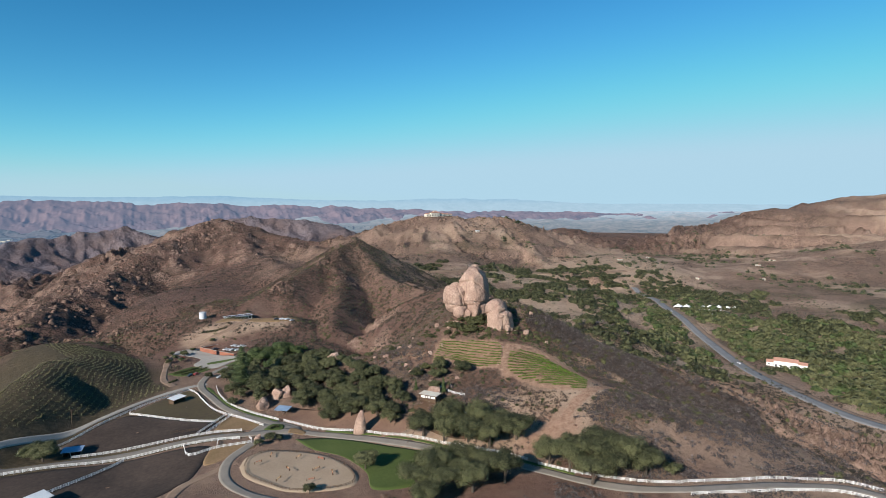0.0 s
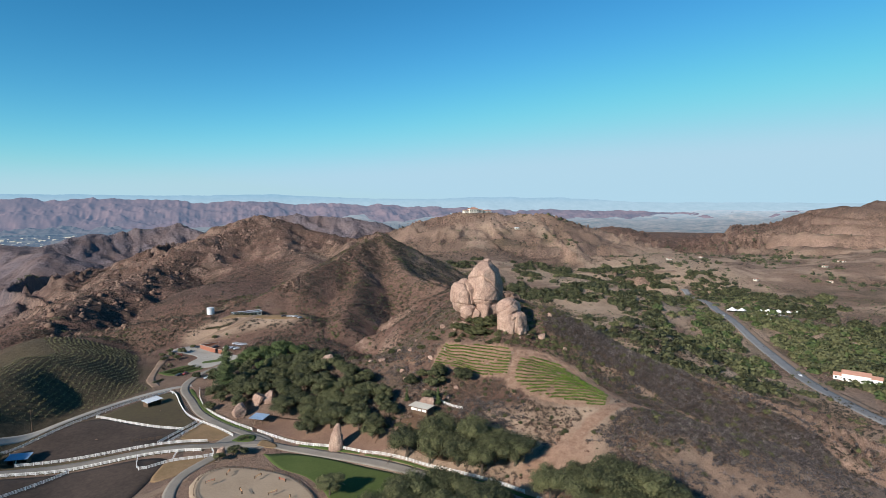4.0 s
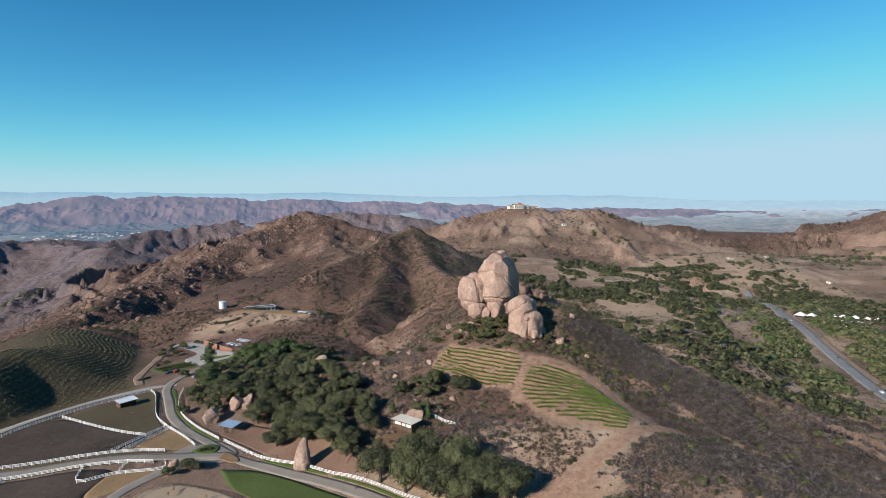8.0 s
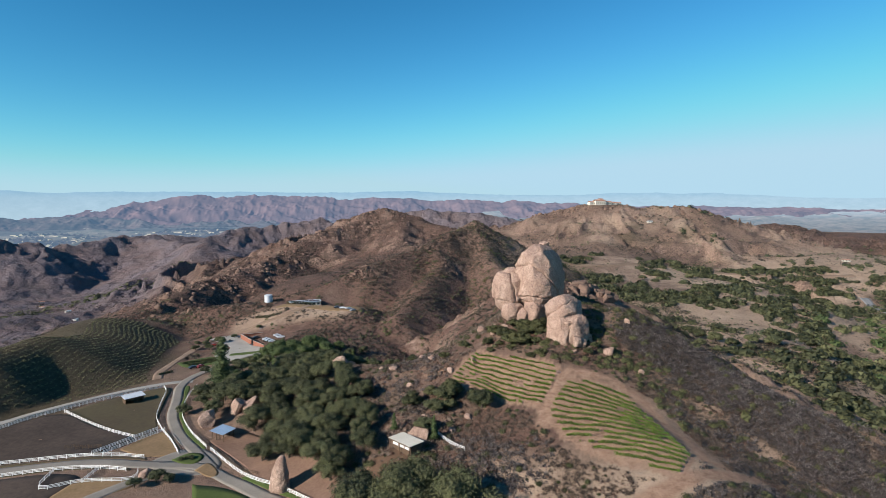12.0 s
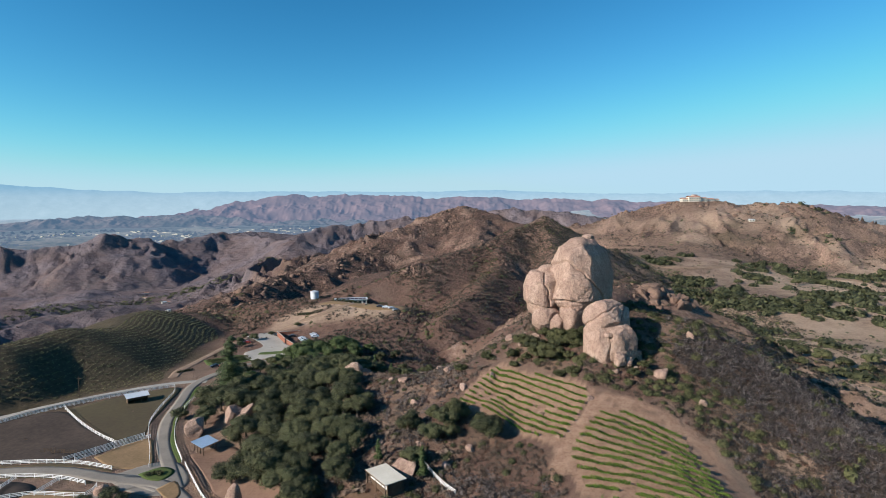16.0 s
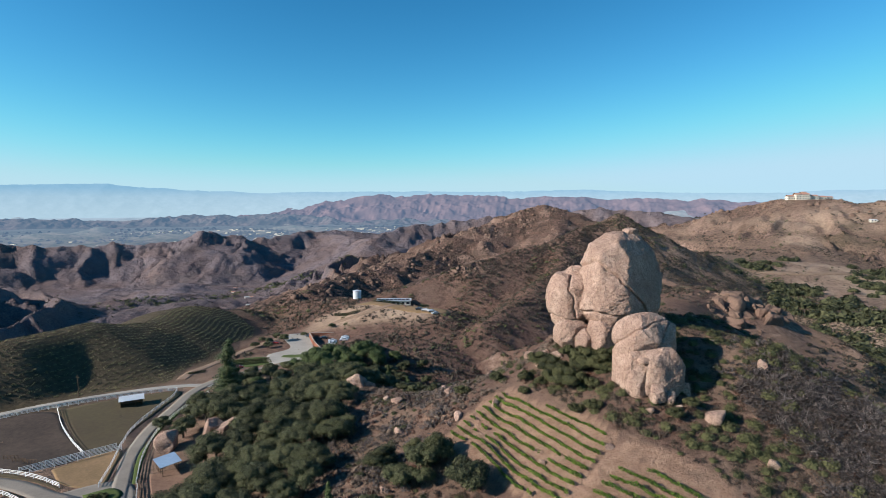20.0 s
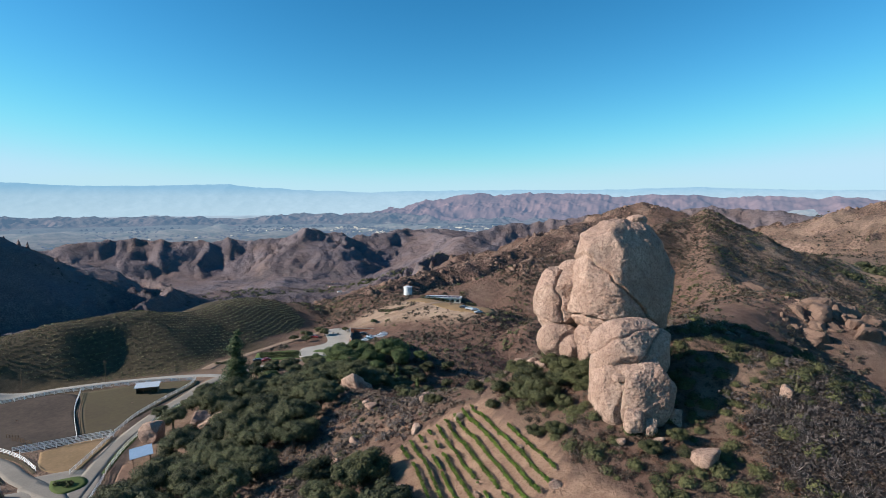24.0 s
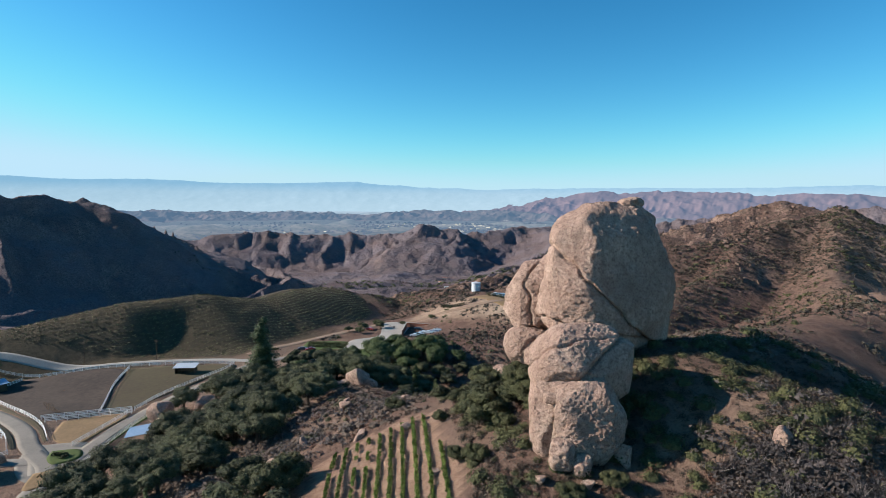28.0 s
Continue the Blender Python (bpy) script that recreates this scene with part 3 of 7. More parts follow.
# ---- helpers for things ----
def ground_z(x, y):
    r, a = math.hypot(x - HUB[0], y - HUB[1]), math.degrees(math.atan2(x - HUB[0], y - HUB[1]))
    i = int(np.clip(np.searchsorted(ring_az, a) - 1, 0, len(ring_az) - 2))
    j = int(np.clip(np.searchsorted(ring_r, r) - 1, 0, len(ring_r) - 2))
    u, v = (a - ring_az[i]) / (ring_az[i + 1] - ring_az[i]), (r - ring_r[j]) / (ring_r[j + 1] - ring_r[j])
    return float((GZ[j, i] * (1 - u) + GZ[j, i + 1] * u) * (1 - v) + (GZ[j + 1, i] * (1 - u) + GZ[j + 1, i + 1] * u) * v)


def part(name, bm, mat, parent=None, label="", smooth=False):
    me = bpy.data.meshes.new(name)
    bm.normal_update()
    bm.to_mesh(me)
    bm.free()
    if smooth:
        me.polygons.foreach_set("use_smooth", np.full(len(me.polygons), True))
    me.materials.append(mat)
    ob = new(name, me)
    if parent is not None:
        ob.parent = parent
    if label:
        ob["label"] = label
    return ob


def thing(name, m, label, category, group="", kind=""):
    ob = new(name)
    ob.empty_display_size = 0.2
    ob.matrix_basis = m
    return tagged(ob, label, category, group, kind)


def box(bm, x0, y0, z0, x1, y1, z1, bevel=0.0):
    r = bmesh.ops.create_cube(bm, size=1.0, matrix=Matrix.Translation(((x0 + x1) / 2, (y0 + y1) / 2, (z0 + z1) / 2)) @ Matrix.Diagonal((x1 - x0, y1 - y0, z1 - z0, 1)))
    if bevel:
        edges = {e for v in r["verts"] for e in v.link_edges}
        bmesh.ops.bevel(bm, geom=list(edges), offset=bevel, segments=1, affect="EDGES")
    return bm


def boxed(*args, bevel=0.0):
    return box(bmesh.new(), *args, bevel=bevel)


def tube(bm, a, b, r0, r1, sides=7):
    a, b = Vector(a), Vector(b)
    m = Matrix.Translation((a + b) / 2) @ (b - a).to_track_quat("Z", "Y").to_matrix().to_4x4()
    bmesh.ops.create_cone(bm, cap_ends=True, segments=sides, radius1=r0, radius2=r1, depth=(b - a).length, matrix=m)
    return bm


def gable(bm, x0, y0, z0, x1, y1, rise, over=0.4, thick=0.15):
    """A gable roof with its ridge along x, eaves at z0."""
    ym = (y0 + y1) / 2
    for s, ye in ((-1, y0 - over), (1, y1 + over)):
        v = [bm.verts.new(p) for p in ((x0 - over, ye, z0), (x1 + over, ye, z0), (x1 + over, ym, z0 + rise), (x0 - over, ym, z0 + rise),
                                       (x0 - over, ye, z0 + thick), (x1 + over, ye, z0 + thick), (x1 + over, ym, z0 + rise + thick), (x0 - over, ym, z0 + rise + thick))]
        for f in ((0, 1, 2, 3), (4, 5, 6, 7), (0, 1, 5, 4), (1, 2, 6, 5), (2, 3, 7, 6), (3, 0, 4, 7)):
            bm.faces.new([v[i] for i in f])
    bmesh.ops.recalc_face_normals(bm, faces=bm.faces)
    return bm


def curve_points(pts, pitch):
    """A smooth line through the corners, sampled at an even pitch."""
    p = np.array(pts, float)
    p = np.vstack([2 * p[0] - p[1], p, 2 * p[-1] - p[-2]])
    out = []
    for i in range(1, len(p) - 2):
        n = max(2, int(np.linalg.norm(p[i + 1] - p[i]) / 0.5))
        for t in np.linspace(0, 1, n, endpoint=False):
            out.append(0.5 * (2 * p[i] + (p[i + 1] - p[i - 1]) * t + (2 * p[i - 1] - 5 * p[i] + 4 * p[i + 1] - p[i + 2]) * t ** 2 + (3 * p[i] - p[i - 1] - 3 * p[i + 1] + p[i + 2]) * t ** 3))
    out.append(p[-2])
    out = np.array(out)
    s = np.r_[0, np.cumsum(np.linalg.norm(np.diff(out, axis=0), axis=1))]
    at = np.linspace(0, s[-1], max(2, int(round(s[-1] / pitch)) + 1))
    return np.stack([np.interp(at, s, out[:, k]) for k in range(2)], 1)


def strip(name, pts, width, mat, label, category="road", lift=0.14, pitch=2.0, rim=0.0):
    """A road or track laid on the ground."""
    c = curve_points(pts, pitch)
    d = np.gradient(c, axis=0)
    d /= np.linalg.norm(d, axis=1, keepdims=True)
    side = np.stack([-d[:, 1], d[:, 0]], 1)
    offs = np.array([-0.5, -0.485, -0.25, 0, 0.25, 0.485, 0.5]) * width
    w = 1 + rim * vnoise(np.arange(len(c)) / 5.0, np.zeros(len(c)), len(c))
    v = c[:, None, :] + side[:, None, :] * (offs[None, :] * w[:, None])[..., None]
    z = land(v[..., 0], v[..., 1], False) + lift
    z[:, 0] -= 0.5
    z[:, -1] -= 0.5
    ob = mesh_object(name, np.concatenate([v, z[..., None]], -1).reshape(-1, 3), grid_faces(len(offs), len(c)), mat)
    return tagged(ob, label, category, kind="structure")


def patch(name, outline, middle, mat, label, category="ground", lift=0.09, ragged=0.0, rings=10):
    """A piece of ground with its own cover, inside a rounded outline."""
    o = curve_points(list(outline) + [outline[0]], 1.5)[:-1]
    m = np.array(middle, float)
    if ragged:
        o = m + (o - m) * (1 + ragged * fbm(o[:, 0] / 6, o[:, 1] / 6, 3, 7))[:, None]
    fr = np.r_[np.linspace(0.02, 1, rings), 1.004]
    v = m + (o - m)[None] * fr[:, None, None]
    z = land(v[..., 0], v[..., 1], False) + lift
    z[-1] -= 0.4
    n = len(o)
    i = np.arange(len(fr) * n).reshape(len(fr), n)
    j = np.roll(i, -1, axis=1)
    f = np.stack([i[:-1], i[1:], j[1:], j[:-1]], -1).reshape(-1, 4)
    ob = mesh_object(name, np.concatenate([v, z[..., None]], -1).reshape(-1, 3), f, mat)
    if ((o - m)[0, 0] * (np.roll(o, -1, 0) - m)[0, 1] - (o - m)[0, 1] * (np.roll(o, -1, 0) - m)[0, 0]) < 0:
        ob.data.flip_normals()
    return tagged(ob, label, category, kind="structure")


# ---- surfaces ----
ASPHALT = plain_mat("worn_asphalt", (0.17, 0.150, 0.125), (0.27, 0.24, 0.203), 0.8, 0.9)
HIGHWAY = plain_mat("highway_asphalt", (0.15, 0.15, 0.15), (0.23, 0.23, 0.23), 0.5, 0.9)
CONCRETE = plain_mat("pale_concrete", (0.26, 0.24, 0.21), (0.38, 0.355, 0.31), 0.6, 0.9)
DIRT = plain_mat("track_dirt", (0.17, 0.112, 0.078), (0.31, 0.22, 0.155), 0.9, 0.95, 0.5, 0.08)
PADDOCK = plain_mat("trodden_earth", (0.030, 0.023, 0.019), (0.088, 0.064, 0.050), 0.22, 0.95, 0.5, 0.08)
TURF = plain_mat("thin_paddock_grass", (0.062, 0.043, 0.031), (0.100, 0.084, 0.042), 0.20, 0.95, 0.5, 0.08)
GOLD = plain_mat("golden_dry_grass", (0.15, 0.105, 0.052), (0.30, 0.19, 0.105), 0.35, 0.95, 0.5, 0.08)
LAWN = plain_mat("mown_lawn", (0.050, 0.075, 0.018), (0.090, 0.115, 0.034), 0.3, 0.9, 0.5, 0.05)
SAND = plain_mat("arena_sand", (0.26, 0.195, 0.135), (0.36, 0.28, 0.20), 0.45, 0.95, 0.4, 0.05)
YARD_EARTH = plain_mat("brown_yard_earth", (0.13, 0.078, 0.055), (0.24, 0.150, 0.105), 0.4, 0.95, 0.5, 0.08)
ROCK_SOIL = plain_mat("leaf_litter", (0.075, 0.045, 0.030), (0.17, 0.105, 0.065), 0.5, 0.95, 0.5, 0.1)
WHITE = plain_mat("white_paint", (0.70, 0.69, 0.66), (0.82, 0.81, 0.78), 1.5, 0.6, 0.1, 0.01, random=0.3)
WOOD = plain_mat("brown_timber", (0.07, 0.045, 0.03), (0.15, 0.10, 0.065), 3.0, 0.8)
BRICK = plain_mat("red_brick", (0.22, 0.085, 0.055), (0.34, 0.15, 0.10), 4.0, 0.9)
CREAM = plain_mat("cream_render", (0.55, 0.50, 0.40), (0.68, 0.63, 0.53), 0.8, 0.85)
TILE_ROOF = plain_mat("clay_tile_roof", (0.38, 0.19, 0.13), (0.52, 0.30, 0.22), 2.0, 0.85)
STEEL_ROOF = plain_mat("pale_metal_roof", (0.50, 0.53, 0.55), (0.66, 0.69, 0.70), 0.6, 0.5, 0.1, 0.02, 0.1, 0.4)
BLUE_ROOF = plain_mat("blue_metal_roof", (0.22, 0.32, 0.44), (0.34, 0.46, 0.60), 0.6, 0.45, 0.1, 0.02, 0.1, 0.4)
TANK = plain_mat("tank_steel", (0.52, 0.55, 0.58), (0.72, 0.74, 0.75), 0.5, 0.5, 0.1, 0.02, 0.2, 0.4)
GLASS = plain_mat("dark_pane", (0.02, 0.025, 0.03), (0.04, 0.05, 0.06), 0.5, 0.12, 0.0, spec=0.6)
PANEL = plain_mat("solar_glass", (0.03, 0.04, 0.07), (0.06, 0.08, 0.13), 0.5, 0.15, 0.0, spec=0.6)
TYRE = plain_mat("black_rubber", (0.015, 0.015, 0.015), (0.03, 0.03, 0.03), 2, 0.8)
BARK = plain_mat("bark", (0.05, 0.04, 0.03), (0.12, 0.095, 0.075), 3.0, 0.95)
PLASTIC = plain_mat("coloured_pole", (0.45, 0.10, 0.05), (0.7, 0.45, 0.2), 3.0, 0.6, random=0.8)


def granite():
    m, nt, b = material("pink_sandstone")
    p = place(nt)
    n1, n2, n3 = noise_at(nt, p, 0.16, 4), noise_at(nt, p, 1.1, 6, 0.65), noise_at(nt, p, 2.6, 7, 0.8)
    c = ramp(nt, n1, [(0.30, (0.38, 0.250, 0.190)), (0.52, (0.52, 0.360, 0.280)), (0.72, (0.62, 0.455, 0.355))])
    c = mix(nt, ramp(nt, n2, [(0.46, (0, 0, 0)), (0.66, (0.7, 0.7, 0.7))]), c, (0.28, 0.178, 0.135))
    c = mix(nt, ramp(nt, n3, [(0.38, (0.9, 0.9, 0.9)), (0.50, (0, 0, 0))]), c, (0.19, 0.122, 0.096))
    w = node(nt, "ShaderNodeTexNoise", Scale=0.5, Detail=5.0)
    map_ = nt.nodes.new("ShaderNodeMapping")
    map_.inputs["Scale"].default_value = (1.0, 1.0, 0.12)
    nt.links.new(p, map_.inputs[0]), nt.links.new(map_.outputs[0], w.inputs["Vector"])
    c = mix(nt, ramp(nt, w.outputs["Fac"], [(0.52, (0, 0, 0)), (0.75, (0.5, 0.5, 0.5))]), c, (0.17, 0.115, 0.09))
    speck = noise_at(nt, p, 6.5, 4, 0.7)
    c = mix(nt, ramp(nt, speck, [(0.36, (0.5, 0.5, 0.5)), (0.47, (0, 0, 0))]), c, (0.18, 0.120, 0.094))
    c = mix(nt, ramp(nt, speck, [(0.56, (0, 0, 0)), (0.68, (0.5, 0.5, 0.5))]), c, (0.62, 0.47, 0.37))
    nt.links.new(c, b.inputs["Base Color"])
    b.inputs["Roughness"].default_value, b.inputs["Specular IOR Level"].default_value = 0.95, 0.1
    h = nt.nodes.new("ShaderNodeMath")
    h.operation = "ADD"
    nt.links.new(n2, h.inputs[0]), nt.links.new(n3, h.inputs[1])
    bumped(nt, b, h.outputs[0], 0.9, 0.55)
    return m


STONE = granite()
CRAG = plain_mat("weathered_crag", (0.085, 0.054, 0.041), (0.27, 0.176, 0.130), 0.8, 0.95, 0.8, 0.5)
HILL_TURF = plain_mat("olive_hill_grass", (0.060, 0.054, 0.030), (0.115, 0.092, 0.050), 0.3, 0.95, 0.5, 0.1)

# ---- rocks ----
ICO = {}


def ico(level):
    if level not in ICO:
        bm = bmesh.new()
        bmesh.ops.create_icosphere(bm, subdivisions=level, radius=1.0)
        v = np.array([q.co[:] for q in bm.verts])
        f = np.array([[q.index for q in fc.verts] for fc in bm.faces])
        bm.free()
        ICO[level] = (v, f)
    return ICO[level]


def rock_mesh(lumps, level, seed, rough=1.0, cracks=1.0, grain=1.0, facets=9, lean=0.6):
    """Rounded lumps (centre, radii) grown together, with clefts, flakes and pits. Measured from the first lump's centre."""
    d, f = ico(level)
    o = np.array(lumps[0][0], float)
    reach = np.zeros(len(d))
    for c, r, *turn in lumps:
        c, r = np.array(c, float) - o, np.array(r, float)
        ca, sa = math.cos(radians(turn[0] if turn else 0)), math.sin(radians(turn[0] if turn else 0))
        rot = np.array([[ca, -sa, 0], [sa, ca, 0], [0, 0, 1]])
        e, g = (d @ rot) / r, -(c @ rot) / r
        a, b, k = (e * e).sum(1), (e * g).sum(1), (g * g).sum() - 1
        disc = b * b - a * k
        t = np.where(disc > 0, (-b + np.sqrt(np.maximum(disc, 0))) / a, 0)
        m = 0.6
        reach = np.where(np.abs(reach - t) < m, np.maximum(reach, t) + (m - np.abs(reach - t)) ** 2 / (4 * m), np.maximum(reach, t))
    rng = np.random.default_rng(seed)
    for _ in range(facets):
        n = rng.normal(size=3) * (1, 1, lean)
        n /= np.linalg.norm(n)
        along = d @ n
        far_side = np.max(reach * along) * rng.uniform(0.70, 0.92)
        cut = np.where(along > 0.05, far_side / np.maximum(along, 0.05), 1e6)
        soft = 0.012 * np.median(reach)
        reach = np.where(np.abs(reach - cut) < soft, np.minimum(reach, cut) - (soft - np.abs(reach - cut)) ** 2 / (4 * soft), np.minimum(reach, cut))
    p = d * reach[:, None]
    size = float(np.median(reach))
    q = p / size
    n = rough * size * 0.075 * fbm(q[:, 0] * 1.3 + seed, q[:, 1] * 1.3, 4, seed, q[:, 2] * 1.3)
    cr = 1 - np.abs(vnoise(q[:, 0] * 1.1 + 3 * seed, q[:, 1] * 1.1, seed + 11, q[:, 2] * 0.8 + 0.5 * q[:, 0]))
    n = n - cracks * size * 0.10 * step(0.968, 1.0, cr)
    cr2 = 1 - np.abs(vnoise(q[:, 0] * 2.3 + seed, q[:, 1] * 2.3, seed + 17, q[:, 2] * 1.2))
    n = n - cracks * size * 0.035 * step(0.95, 1.0, cr2)
    lump = np.abs(fbm(q[:, 0] * 3.1 + seed, q[:, 1] * 3.1, 4, seed + 23, q[:, 2] * 3.1))
    n = n - rough * size * 0.045 * lump
    n = n + grain * 0.022 * size * np.clip(fbm(q[:, 0] * 6, q[:, 1] * 6, 3, seed + 5, q[:, 2] * 6), -0.6, 0.6)
    return p + d * n[:, None], f


def block_mesh(c, r, turn, seed, level=6, power=2.5, cuts=(), grooves=(), rough=1.0, soften=0.06, facets=0):
    """One weathered block: a squarish ellipsoid trimmed by planes (direction, share of its reach left), parted by grooves
    (a point on it, its normal, width, depth, and how far the stone beyond it stands proud), then pitted and flaked."""
    d, f = ico(level)
    c, r = np.array(c, float), np.array(r, float)
    ca, sa = math.cos(radians(turn)), math.sin(radians(turn))
    rot = np.array([[ca, -sa, 0], [sa, ca, 0], [0, 0, 1]])
    reach = 1.0 / np.sum(np.abs((d @ rot) / r) ** power, 1) ** (1 / power)
    chance = np.random.default_rng(seed)
    cuts = list(cuts) + [(chance.normal(size=3) * (1, 1, 0.8) + (0, 0, 0.15), chance.uniform(0.83, 0.955)) for _ in range(facets)]
    for k, (n, share) in enumerate(cuts):
        n = np.array(n, float) / np.linalg.norm(n)
        along = d @ n
        cut = np.where(along > 0.03, np.max(reach * along) * share / np.maximum(along, 0.03), 1e6)
        soft = (soften if k < len(cuts) - facets else 0.022) * float(np.median(reach))
        reach = np.where(np.abs(reach - cut) < soft, np.minimum(reach, cut) - (soft - np.abs(reach - cut)) ** 2 / (4 * soft), np.minimum(reach, cut))
    p = d * reach[:, None]
    q = p + c
    def lumps_(scale, octaves, k):
        return fbm(q[:, 0] / scale + seed, q[:, 1] / scale, octaves, seed + k, q[:, 2] / scale)
    n = rough * (0.34 * lumps_(6.5, 3, 0) + 0.15 * lumps_(1.5, 4, 3) - 0.14 * np.abs(lumps_(3.0, 2, 7)) - 0.22 * np.abs(lumps_(0.6, 3, 9)))
    n = n - rough * 0.20 * step(0.45, 0.8, lumps_(1.5, 2, 13)) * step(0.0, 0.5, lumps_(7.0, 2, 15))
    for at, nrm, width, depth, proud in grooves:
        nrm = np.array(nrm, float) / np.linalg.norm(nrm)
        side = (q - np.array(at, float)) @ nrm + 0.45 * lumps_(2.6, 3, 21)
        n = n - depth * np.exp(-(side / width) ** 2) + proud * step(-0.15, 0.3, side)
    return q + d * n[:, None], f


def boulder(name, lumps, label, level=5, seed=1, group="", **kw):
    if name.endswith("boulder"):
        rng = np.random.default_rng(seed)
        vs, fs, n = [], [], 0
        for c, r, *_ in lumps:
            cuts = [(rng.normal(size=3) * (1, 1, 0.6), rng.uniform(0.36, 0.78)) for _ in range(7)] + [((rng.normal(0, 0.3), rng.normal(0, 0.3), 1), 0.62)]
            v, f = block_mesh(c, np.array(r) * 1.22, rng.uniform(0, 180), seed, level=level, power=2.6, cuts=cuts, rough=min(0.8, 0.30 * r[0]), soften=0.02)
            vs.append(v - np.array(lumps[0][0])), fs.append(f + n)
            n += len(v)
        v, f = np.concatenate(vs), np.concatenate(fs)
    else:
        v, f = rock_mesh(lumps, level, seed, **kw)
    ob = mesh_object(name, v, f, STONE)
    ob.location = lumps[0][0]
    return tagged(ob, label, "rock", group)


def great_rock(name, label, blocks):
    base = np.array(blocks[0][1], float)
    root = thing(name, pose(*base), label, "rock", "pinnacle rocks")
    for part_name, c, r, turn, seed, kw in blocks:
        v, f = block_mesh(c, np.array(r) * 1.025, turn, seed, facets=22, **kw)
        mesh_object(part_name, v - base, f, STONE, root)
    return root


great_rock("tall_rock", "tall pink sandstone pinnacle standing on a scrubby knoll", [
    ("main_block", (46.0, 201.2, 52.4), (12.0, 8.6, 15.4), 51, 3, dict(level=7, power=2.7, rough=1.0,
        cuts=[((-0.66, 0.54, 0.62), 0.80), ((0.62, -0.52, 0.66), 0.80), ((-0.42, -0.46, 0.95), 0.84), ((-0.75, -0.65, 0.25), 0.90), ((0.1, -1.0, -0.1), 0.94), ((0.2, -0.6, -0.8), 0.86), ((-0.7, -0.4, -0.7), 0.84), ((0.64, 0.77, 0.2), 0.93)],
        grooves=[((40.5, 197, 56.5), (0.62, 0.35, 0.72), 0.26, 0.7, 0.35), ((44, 196, 45.5), (0.1, 0.2, 1.0), 0.30, 0.8, 0.3)])),
    ("peak_block", (48.9, 204.7, 62.6), (4.8, 3.6, 4.2), 51, 5, dict(level=6, power=2.2, rough=0.7, cuts=[((-0.7, -0.3, 0.7), 0.9)])),
    ("pedestal", (42.2, 193.4, 41.2), (4.6, 3.8, 4.8), 30, 6, dict(level=6, power=3.6, rough=0.9, cuts=[((-0.4, -0.9, 0.3), 0.85), ((0.5, -0.6, 0.6), 0.85)])),
    ("pedestal", (47.6, 194.6, 40.6), (4.2, 3.8, 4.6), 10, 7, dict(level=6, power=3.6, rough=0.9, cuts=[((0.2, -0.9, 0.4), 0.85)])),
])
boulder("cap_rock", [((49.0, 204.8, 67.0), (2.7, 2.2, 1.2)), ((47.6, 204.4, 66.8), (2.0, 1.7, 0.9))], "small dark weathered cap on top of the pinnacle", 4, 4, "pinnacle rocks", rough=1.8, facets=14)
great_rock("leaning_rock", "pinkish leaning sandstone slab beside the tall pinnacle", [
    ("main_block", (33.0, 202.6, 47.4), (5.7, 8.0, 8.6), 2, 8, dict(level=7, power=2.5, rough=1.0,
        cuts=[((-0.8, -0.3, 0.6), 0.88), ((-0.9, -0.4, -0.55), 0.86), ((0.2, -1, 0.1), 0.9)],
        grooves=[((31, 196, 44.6), (0.25, 0.1, 1.0), 0.30, 0.8, 0.45), ((34.5, 196, 47), (0.9, -0.2, 0.2), 0.28, 0.7, 0.3)])),
    ("top_block", (35.2, 205.0, 53.4), (3.6, 4.4, 3.6), 20, 9, dict(level=6, power=2.4)),
    ("foot_block", (33.6, 195.6, 40.4), (4.4, 3.6, 3.6), 15, 10, dict(level=6, power=2.8)),
    ("foot_block", (37.8, 193.4, 39.4), (3.2, 2.8, 3.0), 40, 11, dict(level=5, power=2.8)),
])
great_rock("domed_rock", "domed pale sandstone boulder split by a cross crack", [
    ("upper_block", (49.8, 180.2, 43.4), (7.6, 6.2, 5.9), 41, 14, dict(level=7, power=2.35, rough=0.7,
        cuts=[((-0.6, -0.5, 0.75), 0.92), ((0.9, -0.35, 0.1), 0.93)],
        grooves=[((51.0, 176.0, 42.5), (0.75, 0.1, -0.65), 0.26, 0.7, -0.35), ((49, 176, 46.8), (0.5, -0.35, -0.8), 0.22, 0.45, 0.25)])),
    ("left_block", (47.6, 176.6, 37.0), (4.4, 5.2, 7.4), 30, 15, dict(level=7, power=3.4, rough=0.7, cuts=[((-0.4, -1, 0.2), 0.88)])),
    ("right_block", (52.0, 175.8, 37.2), (5.2, 5.0, 6.3), 25, 16, dict(level=7, power=3.3, rough=0.8, cuts=[((0.5, -0.9, 0.25), 0.9), ((0, -0.3, 1), 0.9)])),
    ("wedge", (48.9, 172.2, 40.3), (1.9, 1.4, 0.8), 10, 17, dict(level=5, power=2.4, rough=0.5)),
    ("foot_block", (51.2, 169.6, 33.9), (1.9, 1.6, 2.3), 20, 18, dict(level=5, power=2.8, rough=0.7)),
    ("foot_block", (53.6, 170.4, 32.8), (1.5, 1.4, 1.7), 50, 19, dict(level=5, power=2.8, rough=0.7)),
])
